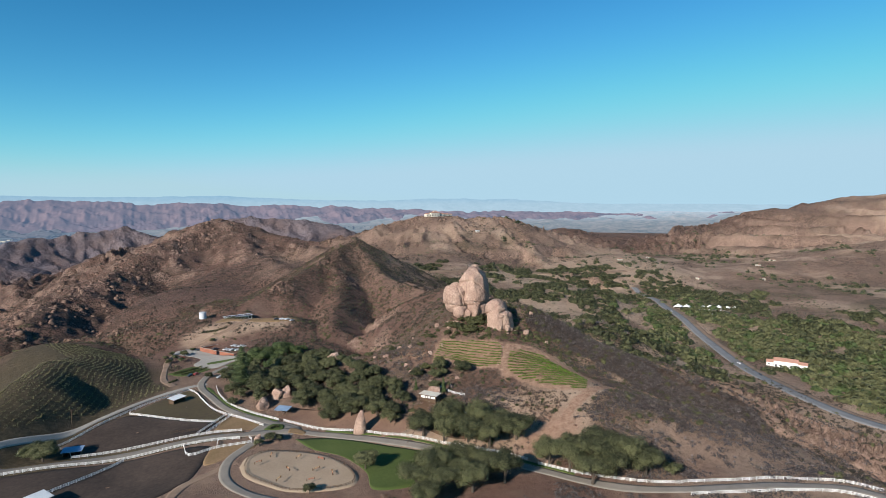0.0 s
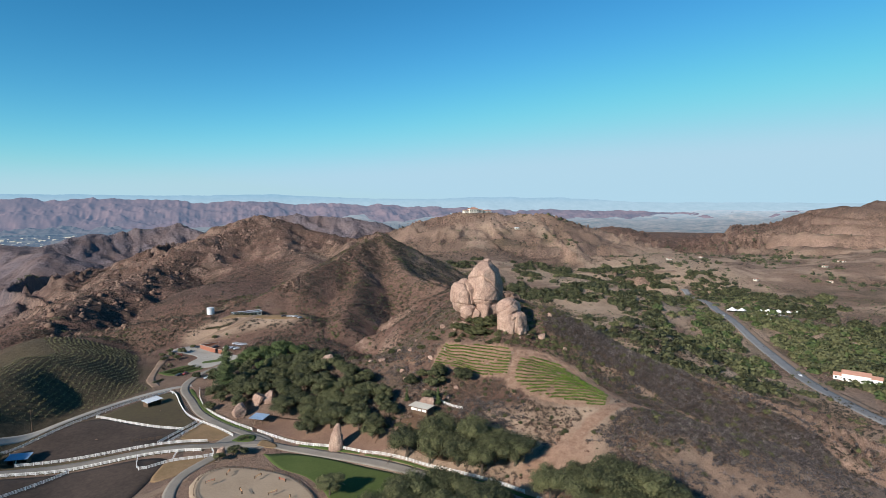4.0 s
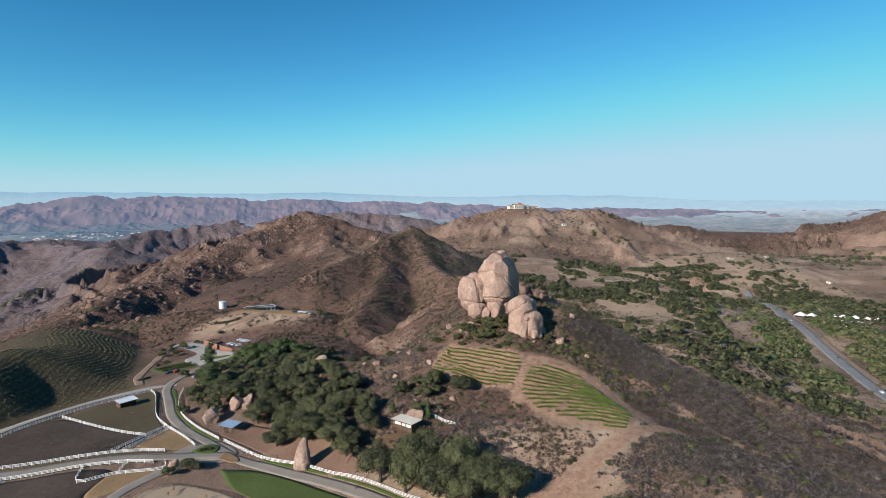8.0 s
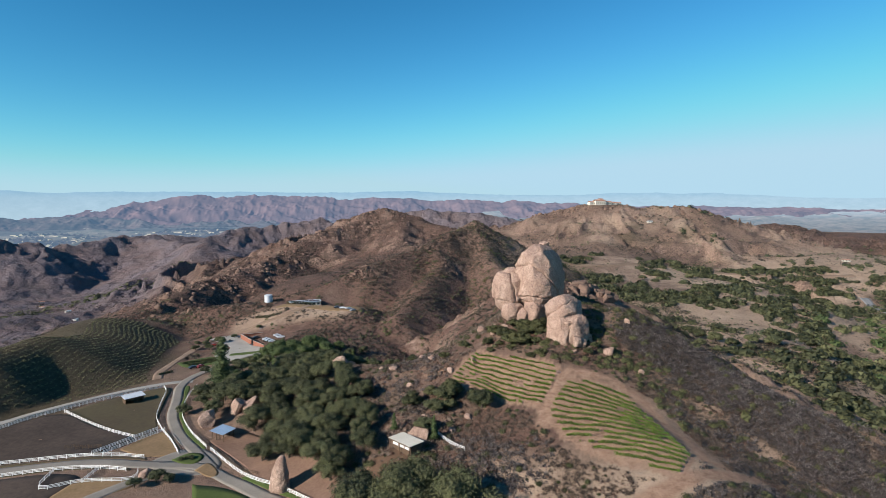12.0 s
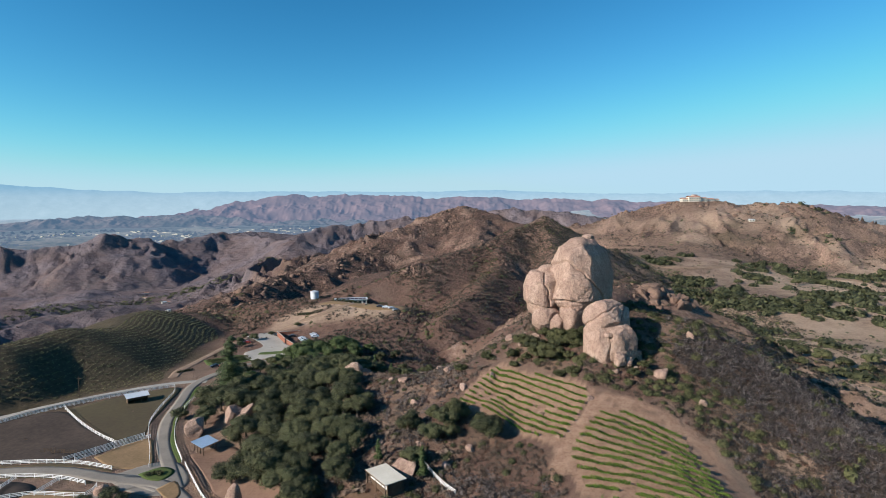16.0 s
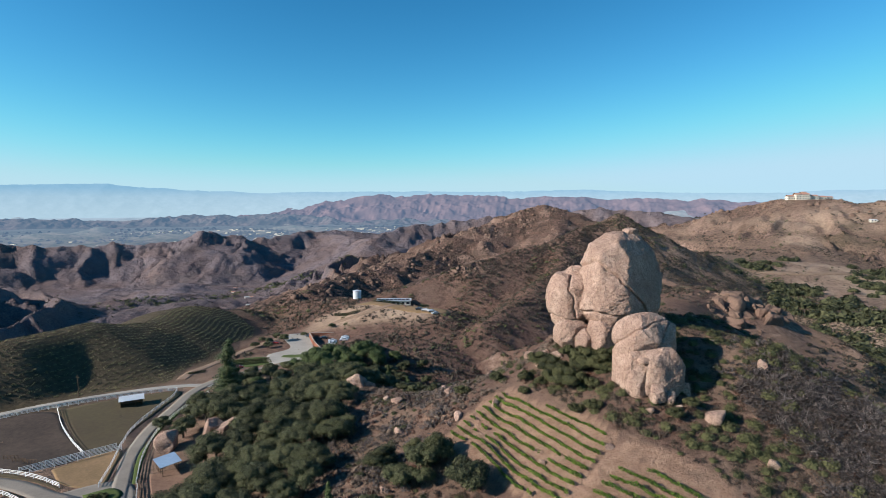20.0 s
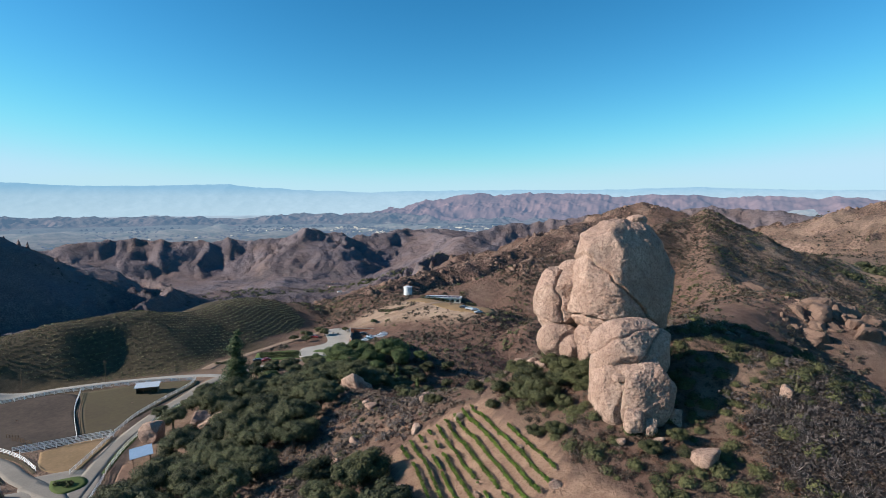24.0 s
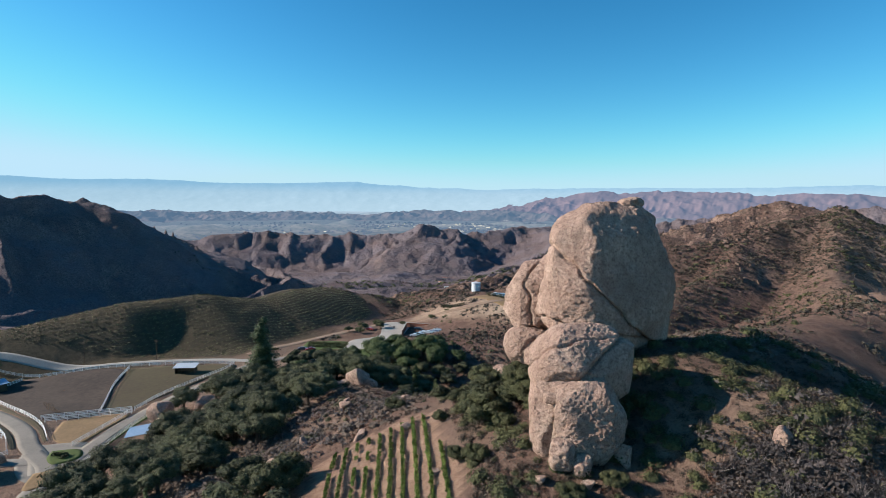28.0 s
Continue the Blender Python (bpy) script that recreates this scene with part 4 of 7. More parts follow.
for k, (bx, by, r, hgt) in enumerate([(55.2, 168.5, 0.9, 0.9), (49.2, 167.2, 0.9, 1.0), (30, 194, 2.0, 1.6), (57.8, 175, 1.6, 2.2), (27, 199, 1.6, 1.3),
                                      (62.7, 167.2, 2.2, 1.7)] + [(75.7, 180.9, 1.4, 1.7), (41.5, 165.5, 0.9, 0.5), (39.9, 157.6, 1.2, 1.1), (20.2, 172.7, 1.1, 0.4), (-9.4, 171.5, 1.5, 1.2),
                                      (70, 158, 1.5, 1.6), (6, 180, 1.5, 1.0), (15, 183, 1.3, 0.8), (26, 195, 1.5, 1.2), (-20, 203, 1.3, 1.3), (-3, 205, 1.7, 1.5)] + [
                                      (12, 160, 1.3, 1.2), (30, 146, 0.9, 0.7), (34, 152, 0.8, 0.6), (8, 150, 1.6, 1.2), (2, 146, 1.2, 1.0), (-6, 155, 1.1, 0.9), (22, 206, 2.0, 1.6), (10, 215, 1.8, 1.5), (-14.7, 197.5, 1.7, 1.5), (-9, 179, 1.5, 1.3), (0.8, 197, 1.6, 1.4), (0.8, 150.5, 1.3, 1.0), (27.4, 158, 0.9, 0.8), (32, 168, 0.9, 0.7)]):
    z = ground_z(bx, by)
    boulder("boulder", [((bx, by, z + hgt * 0.12), (r, r * 0.85, hgt))], "small worn pink boulder lying among dry scrub", 4, 20 + k, "scattered boulders", rough=1.6, cracks=0.8, facets=16)
boulder("pointed_rock", [((-49.5, 137, 4.0), (2.9, 2.3, 5.5)), ((-48.9, 137, 7.5), (2.1, 1.7, 3.8)), ((-48.5, 137.2, 9.6), (1.3, 1.1, 2.8)), ((-49.5, 137.5, 1), (3.3, 2.6, 4))], "tall pointed grey sandstone stone beside the oaks", 5, 51, "grove rocks", cracks=0.8, rough=1.4, facets=18)
boulder("grove_boulder", [((-84, 191, 2.8), (3.6, 3.0, 2.9))], "blunt pink boulder at the edge of the oak grove", 5, 53, "grove rocks", cracks=0.8, rough=1.3, facets=18)
boulder("grove_boulder", [((-75, 199, 3.6), (5.4, 3.3, 3.2)), ((-71, 201, 3.6), (3.9, 2.9, 3.2))], "long pink boulder among the oaks", 5, 55, "grove rocks", cracks=0.9, rough=1.3, facets=18)
boulder("grove_boulder", [((-37, 227, 12.6), (3.6, 3.0, 4.0)), ((-33.5, 228, 11.2), (3.0, 2.7, 2.7))], "pale pink boulder above the tree tops", 5, 57, "grove rocks", cracks=0.9, rough=1.3, facets=18)
boulder("grove_boulder", [((-41, 222, 11), (3.0, 2.6, 3.6))], "pale boulder half hidden by oaks", 4, 58, "grove rocks", cracks=0.9, rough=1.3, facets=18)
boulder("hut_boulder", [((-8.5, 145.5, 11.5), (4.0, 3.0, 3.4))], "pink boulder against the back of the stable hut", 5, 59, "grove rocks", cracks=0.8, rough=1.3, facets=18)
boulder("road_boulder", [((-92.5, 153, 1.0), (1.9, 1.6, 2.0))], "rounded boulder at the road junction", 4, 60, "grove rocks", cracks=0.3)
def outcrop(x, y, reach, count, sizes, seed, label):
    """A broken cliff: angular blocks of many sizes sunk in a slope."""
    rng = np.random.default_rng(seed)
    vs, fs, n = [], [], 0
    z0 = ground_z(x, y)
    for k in range(count):
        bx, by = rng.normal(x, reach * 0.55), rng.normal(y, reach * 0.55)
        s_ = sizes[0] + (sizes[1] - sizes[0]) * rng.uniform() ** 2.5
        cuts = [(rng.normal(size=3) * (1, 1, 0.6), rng.uniform(0.45, 0.85)) for _ in range(10)]
        v, f = block_mesh((bx, by, ground_z(bx, by) - s_ * 0.38), (s_ * rng.uniform(0.7, 1.4), s_ * rng.uniform(0.6, 1.0), s_ * rng.uniform(0.6, 1.1)), rng.uniform(0, 180), seed + k, level=4, power=3.0, cuts=cuts, rough=0.7 + 0.1 * s_, soften=0.01)
        vs.append(v - (x, y, z0)), fs.append(f + n)
        n += len(v)
    ob = mesh_object("crag", np.concatenate(vs), np.concatenate(fs), CRAG, smooth=False)
    ob.location = (x, y, z0)
    return tagged(ob, label, "rock", kind="stuff")


outcrop(110, 326, 18, 60, (1.6, 8.5), 301, "broken tan cliff on the flank of the ridge behind the pinnacle")
outcrop(100, 306, 9, 18, (1.0, 4.4), 302, "low broken crag on the ridge behind the pinnacle")
outcrop(113, 437, 17, 60, (1.4, 8.0), 303, "steep pink rock cliff on a spur of the dark peak")
outcrop(-36, 438, 7, 30, (0.8, 4.4), 304, "jagged pale crag on the chaparral ridge")
outcrop(-24, 446, 7, 18, (0.7, 3.2), 305, "small pale crag on the chaparral ridge")
outcrop(24, 503, 9, 20, (0.8, 4.0), 306, "pale crag high on the dark peak")
outcrop(45, 470, 9, 16, (0.8, 3.4), 307, "rocks in the shaded gully of the dark peak")
outcrop(-128, 420, 15, 46, (0.7, 3.6), 308, "orange crag below the water tank")
outcrop(-165, 436, 17, 46, (0.7, 4.0), 309, "orange crag on the falling rocky ridge")
outcrop(-205, 462, 18, 46, (0.8, 4.2), 310, "brown crag on the falling rocky ridge")
outcrop(-52, 368, 9, 22, (0.5, 2.4), 311, "rough rocks below the hilltop terrace")


def scatter_rocks(name, lines, per_line, spread, sizes, seed, label, level=3):
    """Rough rock heads along ridges, joined into one piece of stuff."""
    rng = np.random.default_rng(seed)
    shapes = [rock_mesh([((0, 0, 0), (1.0, 0.8, 1.0)), ((0.4, 0.2, -0.2), (0.8, 0.7, 0.6))], level, seed + k, rough=1.6, facets=14) for k in range(6)]
    vs, fs, n = [], [], 0
    for (crest, width), count in zip(lines, per_line):
        c = curve_points([p[:2] for p in crest], 2.0)
        for _ in range(count):
            x, y = c[rng.integers(len(c))] + rng.normal(0, spread * width, 2)
            s = rng.uniform(*sizes) * rng.uniform(0.5, 1.0)
            v, f = shapes[rng.integers(6)]
            a = rng.uniform(0, 6.28)
            rot = np.array([[np.cos(a), -np.sin(a), 0], [np.sin(a), np.cos(a), 0], [0, 0, 1]])
            vs.append((v * (s, s, s * rng.uniform(0.45, 1.0))) @ rot.T + (x, y, ground_z(x, y) - 0.15 * s))
            fs.append(f + n)
            n += len(v)
    ob = mesh_object(name, np.concatenate(vs), np.concatenate(fs), CRAG)
    return tagged(ob, label, "rocks", kind="stuff")


scatter_rocks("ridge_rocks", [([(-102, 408), (-160, 432), (-225, 475), (-280, 540)], 1.0), ([(-70, 420), (-32, 447), (25, 505), (81, 565)], 0.7), ([(20, 520), (66, 500), (40, 440)], 0.8), ([(-60, 345), (-40, 345), (-20, 352)], 0.4)],
              [60, 20, 8, 6], 12, (0.8, 2.6), 5, "weathered rock heads along the dry ridges")
scatter_rocks("hill_rocks", [([(3, 1500), (-84, 1394), (-155, 1294), (-214, 1091), (-270, 884), (-285, 690)], 1.6), ([(230, 1140), (347, 1104), (428, 1060), (593, 1036), (640, 1006)], 1.2), ([(3, 1500), (40, 1100)], 2)],
              [420, 180, 70], 26, (2.5, 8.0), 9, "broken rock on the far hillsides", 2)

# ---- roads, yards and fields ----
ROAD_W = [(-215, 168), (-189, 166), (-165, 166.5), (-149, 166.5), (-128, 166), (-110, 164.5), (-98, 161.5), (-88, 160), (-78, 156.5)]
ROAD_N = [(-74, 157), (-83, 170), (-93, 185), (-102, 204), (-107, 224), (-111, 241), (-110, 256), (-103, 272), (-92, 284), (-80, 292)]
ROAD_E = [(-92, 160), (-78, 158), (-65, 147), (-55, 136.5), (-45, 128), (-38, 121.5), (-23, 107), (-9, 92), (0, 78), (12, 62), (28, 48), (44, 36), (66, 27), (86, 20), (97, 11), (103, 0), (108, -25)]
ROAD_S = [(-86, 158), (-98, 147), (-107, 136), (-109, 122), (-103, 107), (-92, 96), (-78, 86)]
ROAD_H = [(-212, 158), (-200, 173), (-189, 186), (-173, 199.5), (-158, 215), (-137, 235.5), (-119, 246.5), (-108, 249)]
strip("road_west", ROAD_W, 5.0, ASPHALT, "worn grey ranch road between white fences", lift=0.16)
strip("road_north", ROAD_N, 4.3, ASPHALT, "worn grey ranch road to the yard", lift=0.17)
strip("road_east", ROAD_E, 4.8, ASPHALT, "worn grey ranch road curving past the lawn", lift=0.18)
strip("road_arena", ROAD_S, 4.4, ASPHALT, "grey track round the riding arena", lift=0.15)
strip("road_hill", ROAD_H, 3.6, CONCRETE, "pale road at the foot of the vineyard hill", lift=0.16)
strip("track_south", [(-130, 112), (-124, 124), (-112, 131), (-104, 136)], 4.0, DIRT, "pale dirt track", lift=0.12, rim=0.2)
strip("track_crest", [(-214, 175), (-208, 205), (-198, 240), (-191, 270), (-183, 300)], 3.4, HILL_TURF, "grassy track on the vineyard crest", lift=0.1, rim=0.3)
strip("track_yard", [(-126, 254), (-131, 275), (-130, 305), (-126, 335), (-114, 352)], 4.2, DIRT, "dirt lane below the vineyard", lift=0.08, rim=0.2)
strip("road_house", [(-116, 352), (-100, 358), (-84, 362), (-70, 374), (-66, 388), (-60, 396)], 4.0, DIRT, "pale drive up to the hilltop house", lift=0.16, rim=0.2)
strip("highway", [(330, 20), (316, 80), (312, 120), (322, 165), (345, 210), (375, 258), (420, 325), (465, 400), (520, 480), (556, 530), (580, 600)], 11, HIGHWAY, "two-lane canyon highway", lift=0.5, pitch=5)
strip("highway_shoulder", [(336, 20), (323, 80), (319, 120), (329, 163), (352, 207), (382, 254), (427, 321), (472, 396), (527, 476)], 9, DIRT, "pale gravel shoulder of the highway", lift=0.3, pitch=5, rim=0.3)
strip("far_road", [(130, 720), (260, 690), (380, 720), (500, 700), (650, 690)], 8, DIRT, "pale valley road", lift=0.6, pitch=6)

def beside(pts, off):
    """The same line moved sideways."""
    p = np.array(pts, float)
    d = np.gradient(p, axis=0)
    d /= np.linalg.norm(d, axis=1, keepdims=True)
    return [tuple(q) for q in p + np.stack([-d[:, 1], d[:, 0]], 1) * off]


strip("verge_east", beside(ROAD_E[2:10], 3.6), 1.7, LAWN, "narrow green verge between road and white fence", "verge", 0.13, rim=0.5)
strip("verge_north", beside(ROAD_N[1:6], -3.1), 1.5, LAWN, "narrow green verge beside the ranch road", "verge", 0.13, rim=0.5)
strip("verge_west", beside(ROAD_W[1:7], 3.6), 1.6, TURF, "thin grass verge beside the ranch road", "verge", 0.13, rim=0.5)
strip("verge_west_low", beside(ROAD_W[1:7], -3.7), 1.8, TURF, "thin grass verge beside the ranch road", "verge", 0.13, rim=0.5)

patch("arena", [(-103, 130), (-99, 137), (-89, 140), (-75, 131), (-66, 118), (-62, 101), (-69, 94), (-87, 101), (-96, 111), (-102, 121)], (-82, 117), SAND, "sandy riding arena", "arena", 0.16)
patch("lawn", [(-77, 147), (-64, 141.5), (-40, 118), (-22, 100), (-30, 91), (-46, 84), (-60, 88), (-58.5, 102), (-63, 119), (-72, 132)], (-52, 110), LAWN, "mown green lawn beside the road", "lawn", 0.12)
patch("paddock_dark", [(-166, 173), (-172, 190), (-149, 211), (-128, 198), (-108, 184), (-116, 172), (-140, 171.5)], (-142, 188), PADDOCK, "trodden dark paddock", "paddock", 0.12)
patch("paddock_grass", [(-146, 213), (-134, 228), (-116, 240), (-111, 222), (-107, 202), (-103, 190), (-110, 187)], (-120, 213), TURF, "thin grassy paddock", "paddock", 0.12)
patch("paddock_gold", [(-109, 174), (-104, 186), (-99, 189), (-93, 179), (-88, 169), (-98, 167)], (-99, 176), GOLD, "small paddock of golden dry grass", "paddock", 0.12)
patch("paddock_south", [(-196, 160), (-165, 160), (-128, 159.5), (-112, 154), (-116, 140), (-126, 124), (-150, 112), (-188, 118)], (-150, 138), PADDOCK, "trodden brown south paddock", "paddock", 0.11)
patch("verge_south", [(-112, 154), (-98, 153), (-94, 147), (-104, 141), (-116, 138)], (-105, 147), GOLD, "dry grass by the junction", "verge", 0.12)
patch("island", [(-88.5, 163.3), (-84, 168.2), (-79, 166), (-80, 160.5), (-84.5, 160.5)], (-83.5, 163.6), LAWN, "green traffic island", "lawn", 0.3, rings=5)
patch("junction", [(-97, 161), (-88, 171), (-80, 171), (-72, 160), (-76, 153), (-86, 154)], (-84, 162), ASPHALT, "worn grey junction", "road", 0.13)
patch("junction_dirt", [(-79, 155.5), (-76, 160.5), (-71, 153.5), (-73, 151)], (-75, 155), GOLD, "patch of orange dirt beside the junction", "verge", 0.22, rings=5)
patch("stable_yard", [(-80, 177), (-70, 182), (-60, 174), (-48, 157), (-34, 143), (-24, 130), (-40, 128), (-56, 144), (-66, 160)], (-55, 153), YARD_EARTH, "reddish brown earth yard by the shelter", "yard", 0.12)
patch("hut_yard", [(-24, 138), (-14, 142), (4, 128), (4, 112), (-10, 108), (-24, 124)], (-10, 124), ROCK_SOIL, "brown yard below the hut", "yard", 0.14)
patch("ranch_yard", [(-127, 343), (-121, 350), (-109, 347), (-97, 324), (-87, 309), (-79, 295), (-88, 296), (-100, 287), (-113, 303.5), (-108, 318), (-117, 332)], (-102, 316), CONCRETE, "pale paved ranch yard beside a brick wall", "yard", 0.16)
patch("ranch_lawn", [(-95, 285.5), (-87, 295), (-82.5, 294.5), (-75, 280), (-88, 276)], (-86, 285), LAWN, "sunlit ranch lawn", "lawn", 0.2)
patch("ranch_lawn_upper", [(-129, 290), (-113, 301), (-103, 288.5), (-119, 279)], (-116, 290), LAWN, "terraced lawn with clipped hedges", "lawn", 0.14)
patch("ranch_yard_grass", [(-104.5, 301.5), (-104, 305.5), (-95, 305.5), (-87, 301.5), (-92, 299.5)], (-97, 302.5), LAWN, "grass island in the paved yard", "lawn", 0.26)
patch("garden", [(-98, 232), (-84, 262), (-70, 262), (-66, 236), (-80, 222)], (-82, 242), TURF, "shady garden", "garden", 0.12)
patch("house_pad", [(-92, 384), (-72, 372), (-40, 356), (-30, 364), (-52, 386), (-76, 398)], (-60, 376), GOLD, "bare tan terrace by the hilltop house", "terrace", 0.14, 0.1)
patch("meadow_far", [(180, 400), (210, 405), (215, 340), (230, 290), (200, 290), (185, 330)], (203, 345), DIRT, "tan meadow", "field", 0.3, 0.2)
patch("meadow_green", [(280, 330), (330, 320), (340, 285), (290, 290)], (308, 306), TURF, "grassy strip by the highway", "field", 0.3, 0.1)

# ---- fences ----
POST, RAIL = bmesh.new(), bmesh.new()
box(POST, -0.07, -0.07, -0.3, 0.07, 0.07, 1.38, bevel=0.02)
box(RAIL, 0, -0.03, -0.08, 1, 0.03, 0.08)


def shared(name, bm, mat):
    me = bpy.data.meshes.new(name)
    bm.to_mesh(me)
    bm.free()
    me.materials.append(mat)
    return me


POST_ME, RAIL_ME = shared("post", POST, WHITE), shared("rail", RAIL, WHITE)
bm = bmesh.new()
box(bm, -0.06, -0.06, -0.3, 0.06, 0.06, 1.25)
BPOST_ME = shared("wood_post", bm, WOOD)
bm = bmesh.new()
box(bm, 0, -0.03, -0.06, 1, 0.03, 0.06)
BRAIL_ME = shared("wood_rail", bm, WOOD)


def fence(pts, label, pitch=3.0, heights=(0.4, 0.8, 1.2), post=None, rail=None, group="white fences"):
    post, rail = post or POST_ME, rail or RAIL_ME
    c = curve_points(pts, pitch)
    z = land(c[:, 0], c[:, 1], False) + 0.1
    root = thing("fence", pose(c[0, 0], c[0, 1], z[0]), label, "fence", group)
    base = Vector((c[0, 0], c[0, 1], z[0]))
    for k in range(len(c)):
        p = new("post", post)
        p.parent = root
        p.location = Vector((c[k, 0], c[k, 1], z[k])) - base
        if k + 1 < len(c):
            a, b = Vector((c[k, 0], c[k, 1], z[k])), Vector((c[k + 1, 0], c[k + 1, 1], z[k + 1]))
            d = b - a
            m = d.to_track_quat("X", "Z").to_matrix().to_4x4() @ Matrix.Diagonal((d.length, 1, 1, 1))
            for h in heights:
                r = new("rail", rail)
                r.parent = root
                r.matrix_basis = Matrix.Translation(a - base + Vector((0, 0, h))) @ m
    return root


WL = "white painted three-rail fence beside the ranch road"
fence([(-186, 180), (-170, 193), (-155, 208.5), (-134, 229.5), (-118, 240.5)], WL)
fence([(-146.5, 213), (-130, 199), (-108.5, 184.5)], "white rail fence dividing two paddocks")
fence([(-118, 240.5), (-114.5, 233), (-112, 220), (-108, 204), (-102, 192)], WL)
fence([(-101.5, 191), (-94, 179), (-88, 168)], WL)
fence([(-166, 171.5), (-149, 171.3), (-128, 170.8), (-110, 169), (-98, 165.8)], WL)
fence([(-190, 161.5), (-165, 161.8), (-128, 161.3), (-110, 159.8), (-100, 157)], WL)
fence([(-117, 171.5), (-109, 183), (-103, 191.5)], "white fence of a narrow lane between paddocks")
fence([(-113, 171), (-105.5, 182), (-100, 190)], "white fence of a narrow lane between paddocks")
fence([(-103.5, 240), (-103, 225), (-99, 206), (-90, 187), (-80, 172)], WL)
fence([(-78, 170), (-70, 159.5), (-60, 147), (-50, 138), (-40, 129), (-34, 124), (-19, 109.5), (-5, 94.5), (4, 81)], WL)
fence([(6, 76), (15, 64.5), (30, 51.5), (45, 40)], WL)
fence([(42, 32), (64, 22.5), (84, 15.5), (93, 8), (98, -2)], WL)
fence([(46, 40), (67, 31), (88, 24.5), (101, 14), (107, 2)], WL)
fence([(-123, 160.5), (-121, 149), (-110, 151), (-96, 150.5), (-96, 156)], "white rail fence of a small pen")
fence([(-110, 151), (-109, 159)], "white rail fence dividing a small pen")
fence([(-146, 160), (-158, 148), (-172, 136), (-186, 124)], "white rail fence falling to the south paddock")
fence([(-166, 171.5), (-168, 180), (-172, 186)], WL)
fence([(-4.8, 148), (0, 141.5), (4.3, 135.7)], "short white fence by the stable hut")
fence([(-4, 125), (0, 120), (3.6, 115)], "short white fence below the stable hut")
fence([(-17, 155.5), (-26, 144), (-35, 132)], "grey timber fence of the stable yard", 2.5, (0.45, 0.95), BPOST_ME, BRAIL_ME, "timber fences")
fence([(-26, 125.5), (-34, 118)], "grey timber fence of the stable yard", 2.5, (0.45, 0.95), BPOST_ME, BRAIL_ME, "timber fences")
fence([(-82, 175), (-74, 166), (-66, 156), (-58, 148)], "dark timber fence of the shelter yard", 2.5, (0.45, 0.95), BPOST_ME, BRAIL_ME, "timber fences")
fence([(-101, 130), (-98, 136), (-89, 138), (-75, 129.5), (-67, 118), (-63.5, 102), (-69, 95.5), (-87, 102), (-95, 112), (-101, 122), (-101, 129)], "low timber rail round the riding arena", 3.0, (0.55, 1.0), BPOST_ME, BRAIL_ME, "timber fences")

# ---- plants ----
OAK = leaf_mat("oak_leaves", (0.013, 0.018, 0.008), (0.132, 0.134, 0.060))
BRIGHT = leaf_mat("bright_leaves", (0.030, 0.048, 0.016), (0.098, 0.128, 0.044))
PINE = leaf_mat("conifer_needles", (0.024, 0.038, 0.014), (0.105, 0.132, 0.052))
GREENBUSH = leaf_mat("green_scrub_leaves", (0.017, 0.022, 0.010), (0.114, 0.113, 0.046))
DRYBUSH = leaf_mat("dry_scrub_leaves", (0.040, 0.030, 0.023), (0.185, 0.133, 0.098))
PALETWIG = leaf_mat("bleached_dead_twigs", (0.085, 0.072, 0.068), (0.33, 0.28, 0.262))
GREYBUSH = leaf_mat("dead_scrub_twigs", (0.018, 0.015, 0.014), (0.125, 0.100, 0.090))
VINE = leaf_mat("vine_leaves", (0.050, 0.088, 0.012), (0.170, 0.235, 0.038))
OLDVINE = leaf_mat("dusty_vine_leaves", (0.050, 0.052, 0.022), (0.185, 0.165, 0.075))
RUSTBUSH = leaf_mat("rusty_dry_leaves", (0.060, 0.028, 0.018), (0.185, 0.092, 0.060))
CHAPARRAL = leaf_mat("dark_chaparral_leaves", (0.020, 0.018, 0.012), (0.098, 0.078, 0.054))
STRAW = leaf_mat("straw_tufts", (0.15, 0.098, 0.062), (0.32, 0.225, 0.145))


def leaves(rng, centre, normal, size, slim=0.6):
    """Four-cornered leaf clumps at the given centres, leaning about their normals."""
    n = len(centre)
    r = rng.normal(size=(n, 3))
    u = np.cross(normal, r)
    u /= np.linalg.norm(u, axis=1, keepdims=True) + 1e-9
    w = np.cross(normal, u)
    s = size * rng.uniform(0.6, 1.3, n)[:, None]
    a, b = u * s, w * s * slim
    bow = normal * s * 0.25
    v = np.stack([centre - a - b, centre + a - b * 0.4, centre + b * 1.5 + bow], 1).reshape(-1, 3)
    return v, np.arange(3 * n).reshape(n, 3)


def crown(rng, lumps, count, size, slim=0.6, fill=0.62):
    vs, fs, n = [], [], 0
    vol = np.array([r[0] * r[1] + r[1] * r[2] for _, r in lumps])
    for (c, r), k in zip(lumps, (count * vol / vol.sum()).astype(int)):
        d = rng.normal(size=(k, 3))
        d /= np.linalg.norm(d, axis=1, keepdims=True)
        d[:, 2] = np.where(d[:, 2] < -0.5, -d[:, 2], d[:, 2])
        rr = rng.uniform(fill, 1.06, k)[:, None] * (1 + 0.16 * fbm(d[:, 0] * 2 + c[0], d[:, 1] * 2 + c[1], 2, 3, d[:, 2] * 2))[:, None]
        p = np.array(c) + d * rr * np.array(r)
        nrm = d / np.array(r) + rng.normal(size=(k, 3)) * 0.28 / np.mean(r)
        nrm /= np.linalg.norm(nrm, axis=1, keepdims=True)
        v, f = leaves(rng, p, nrm, size, slim)
        vs.append(v), fs.append(f + n)
        n += len(v)
    return np.concatenate(vs), np.concatenate(fs)


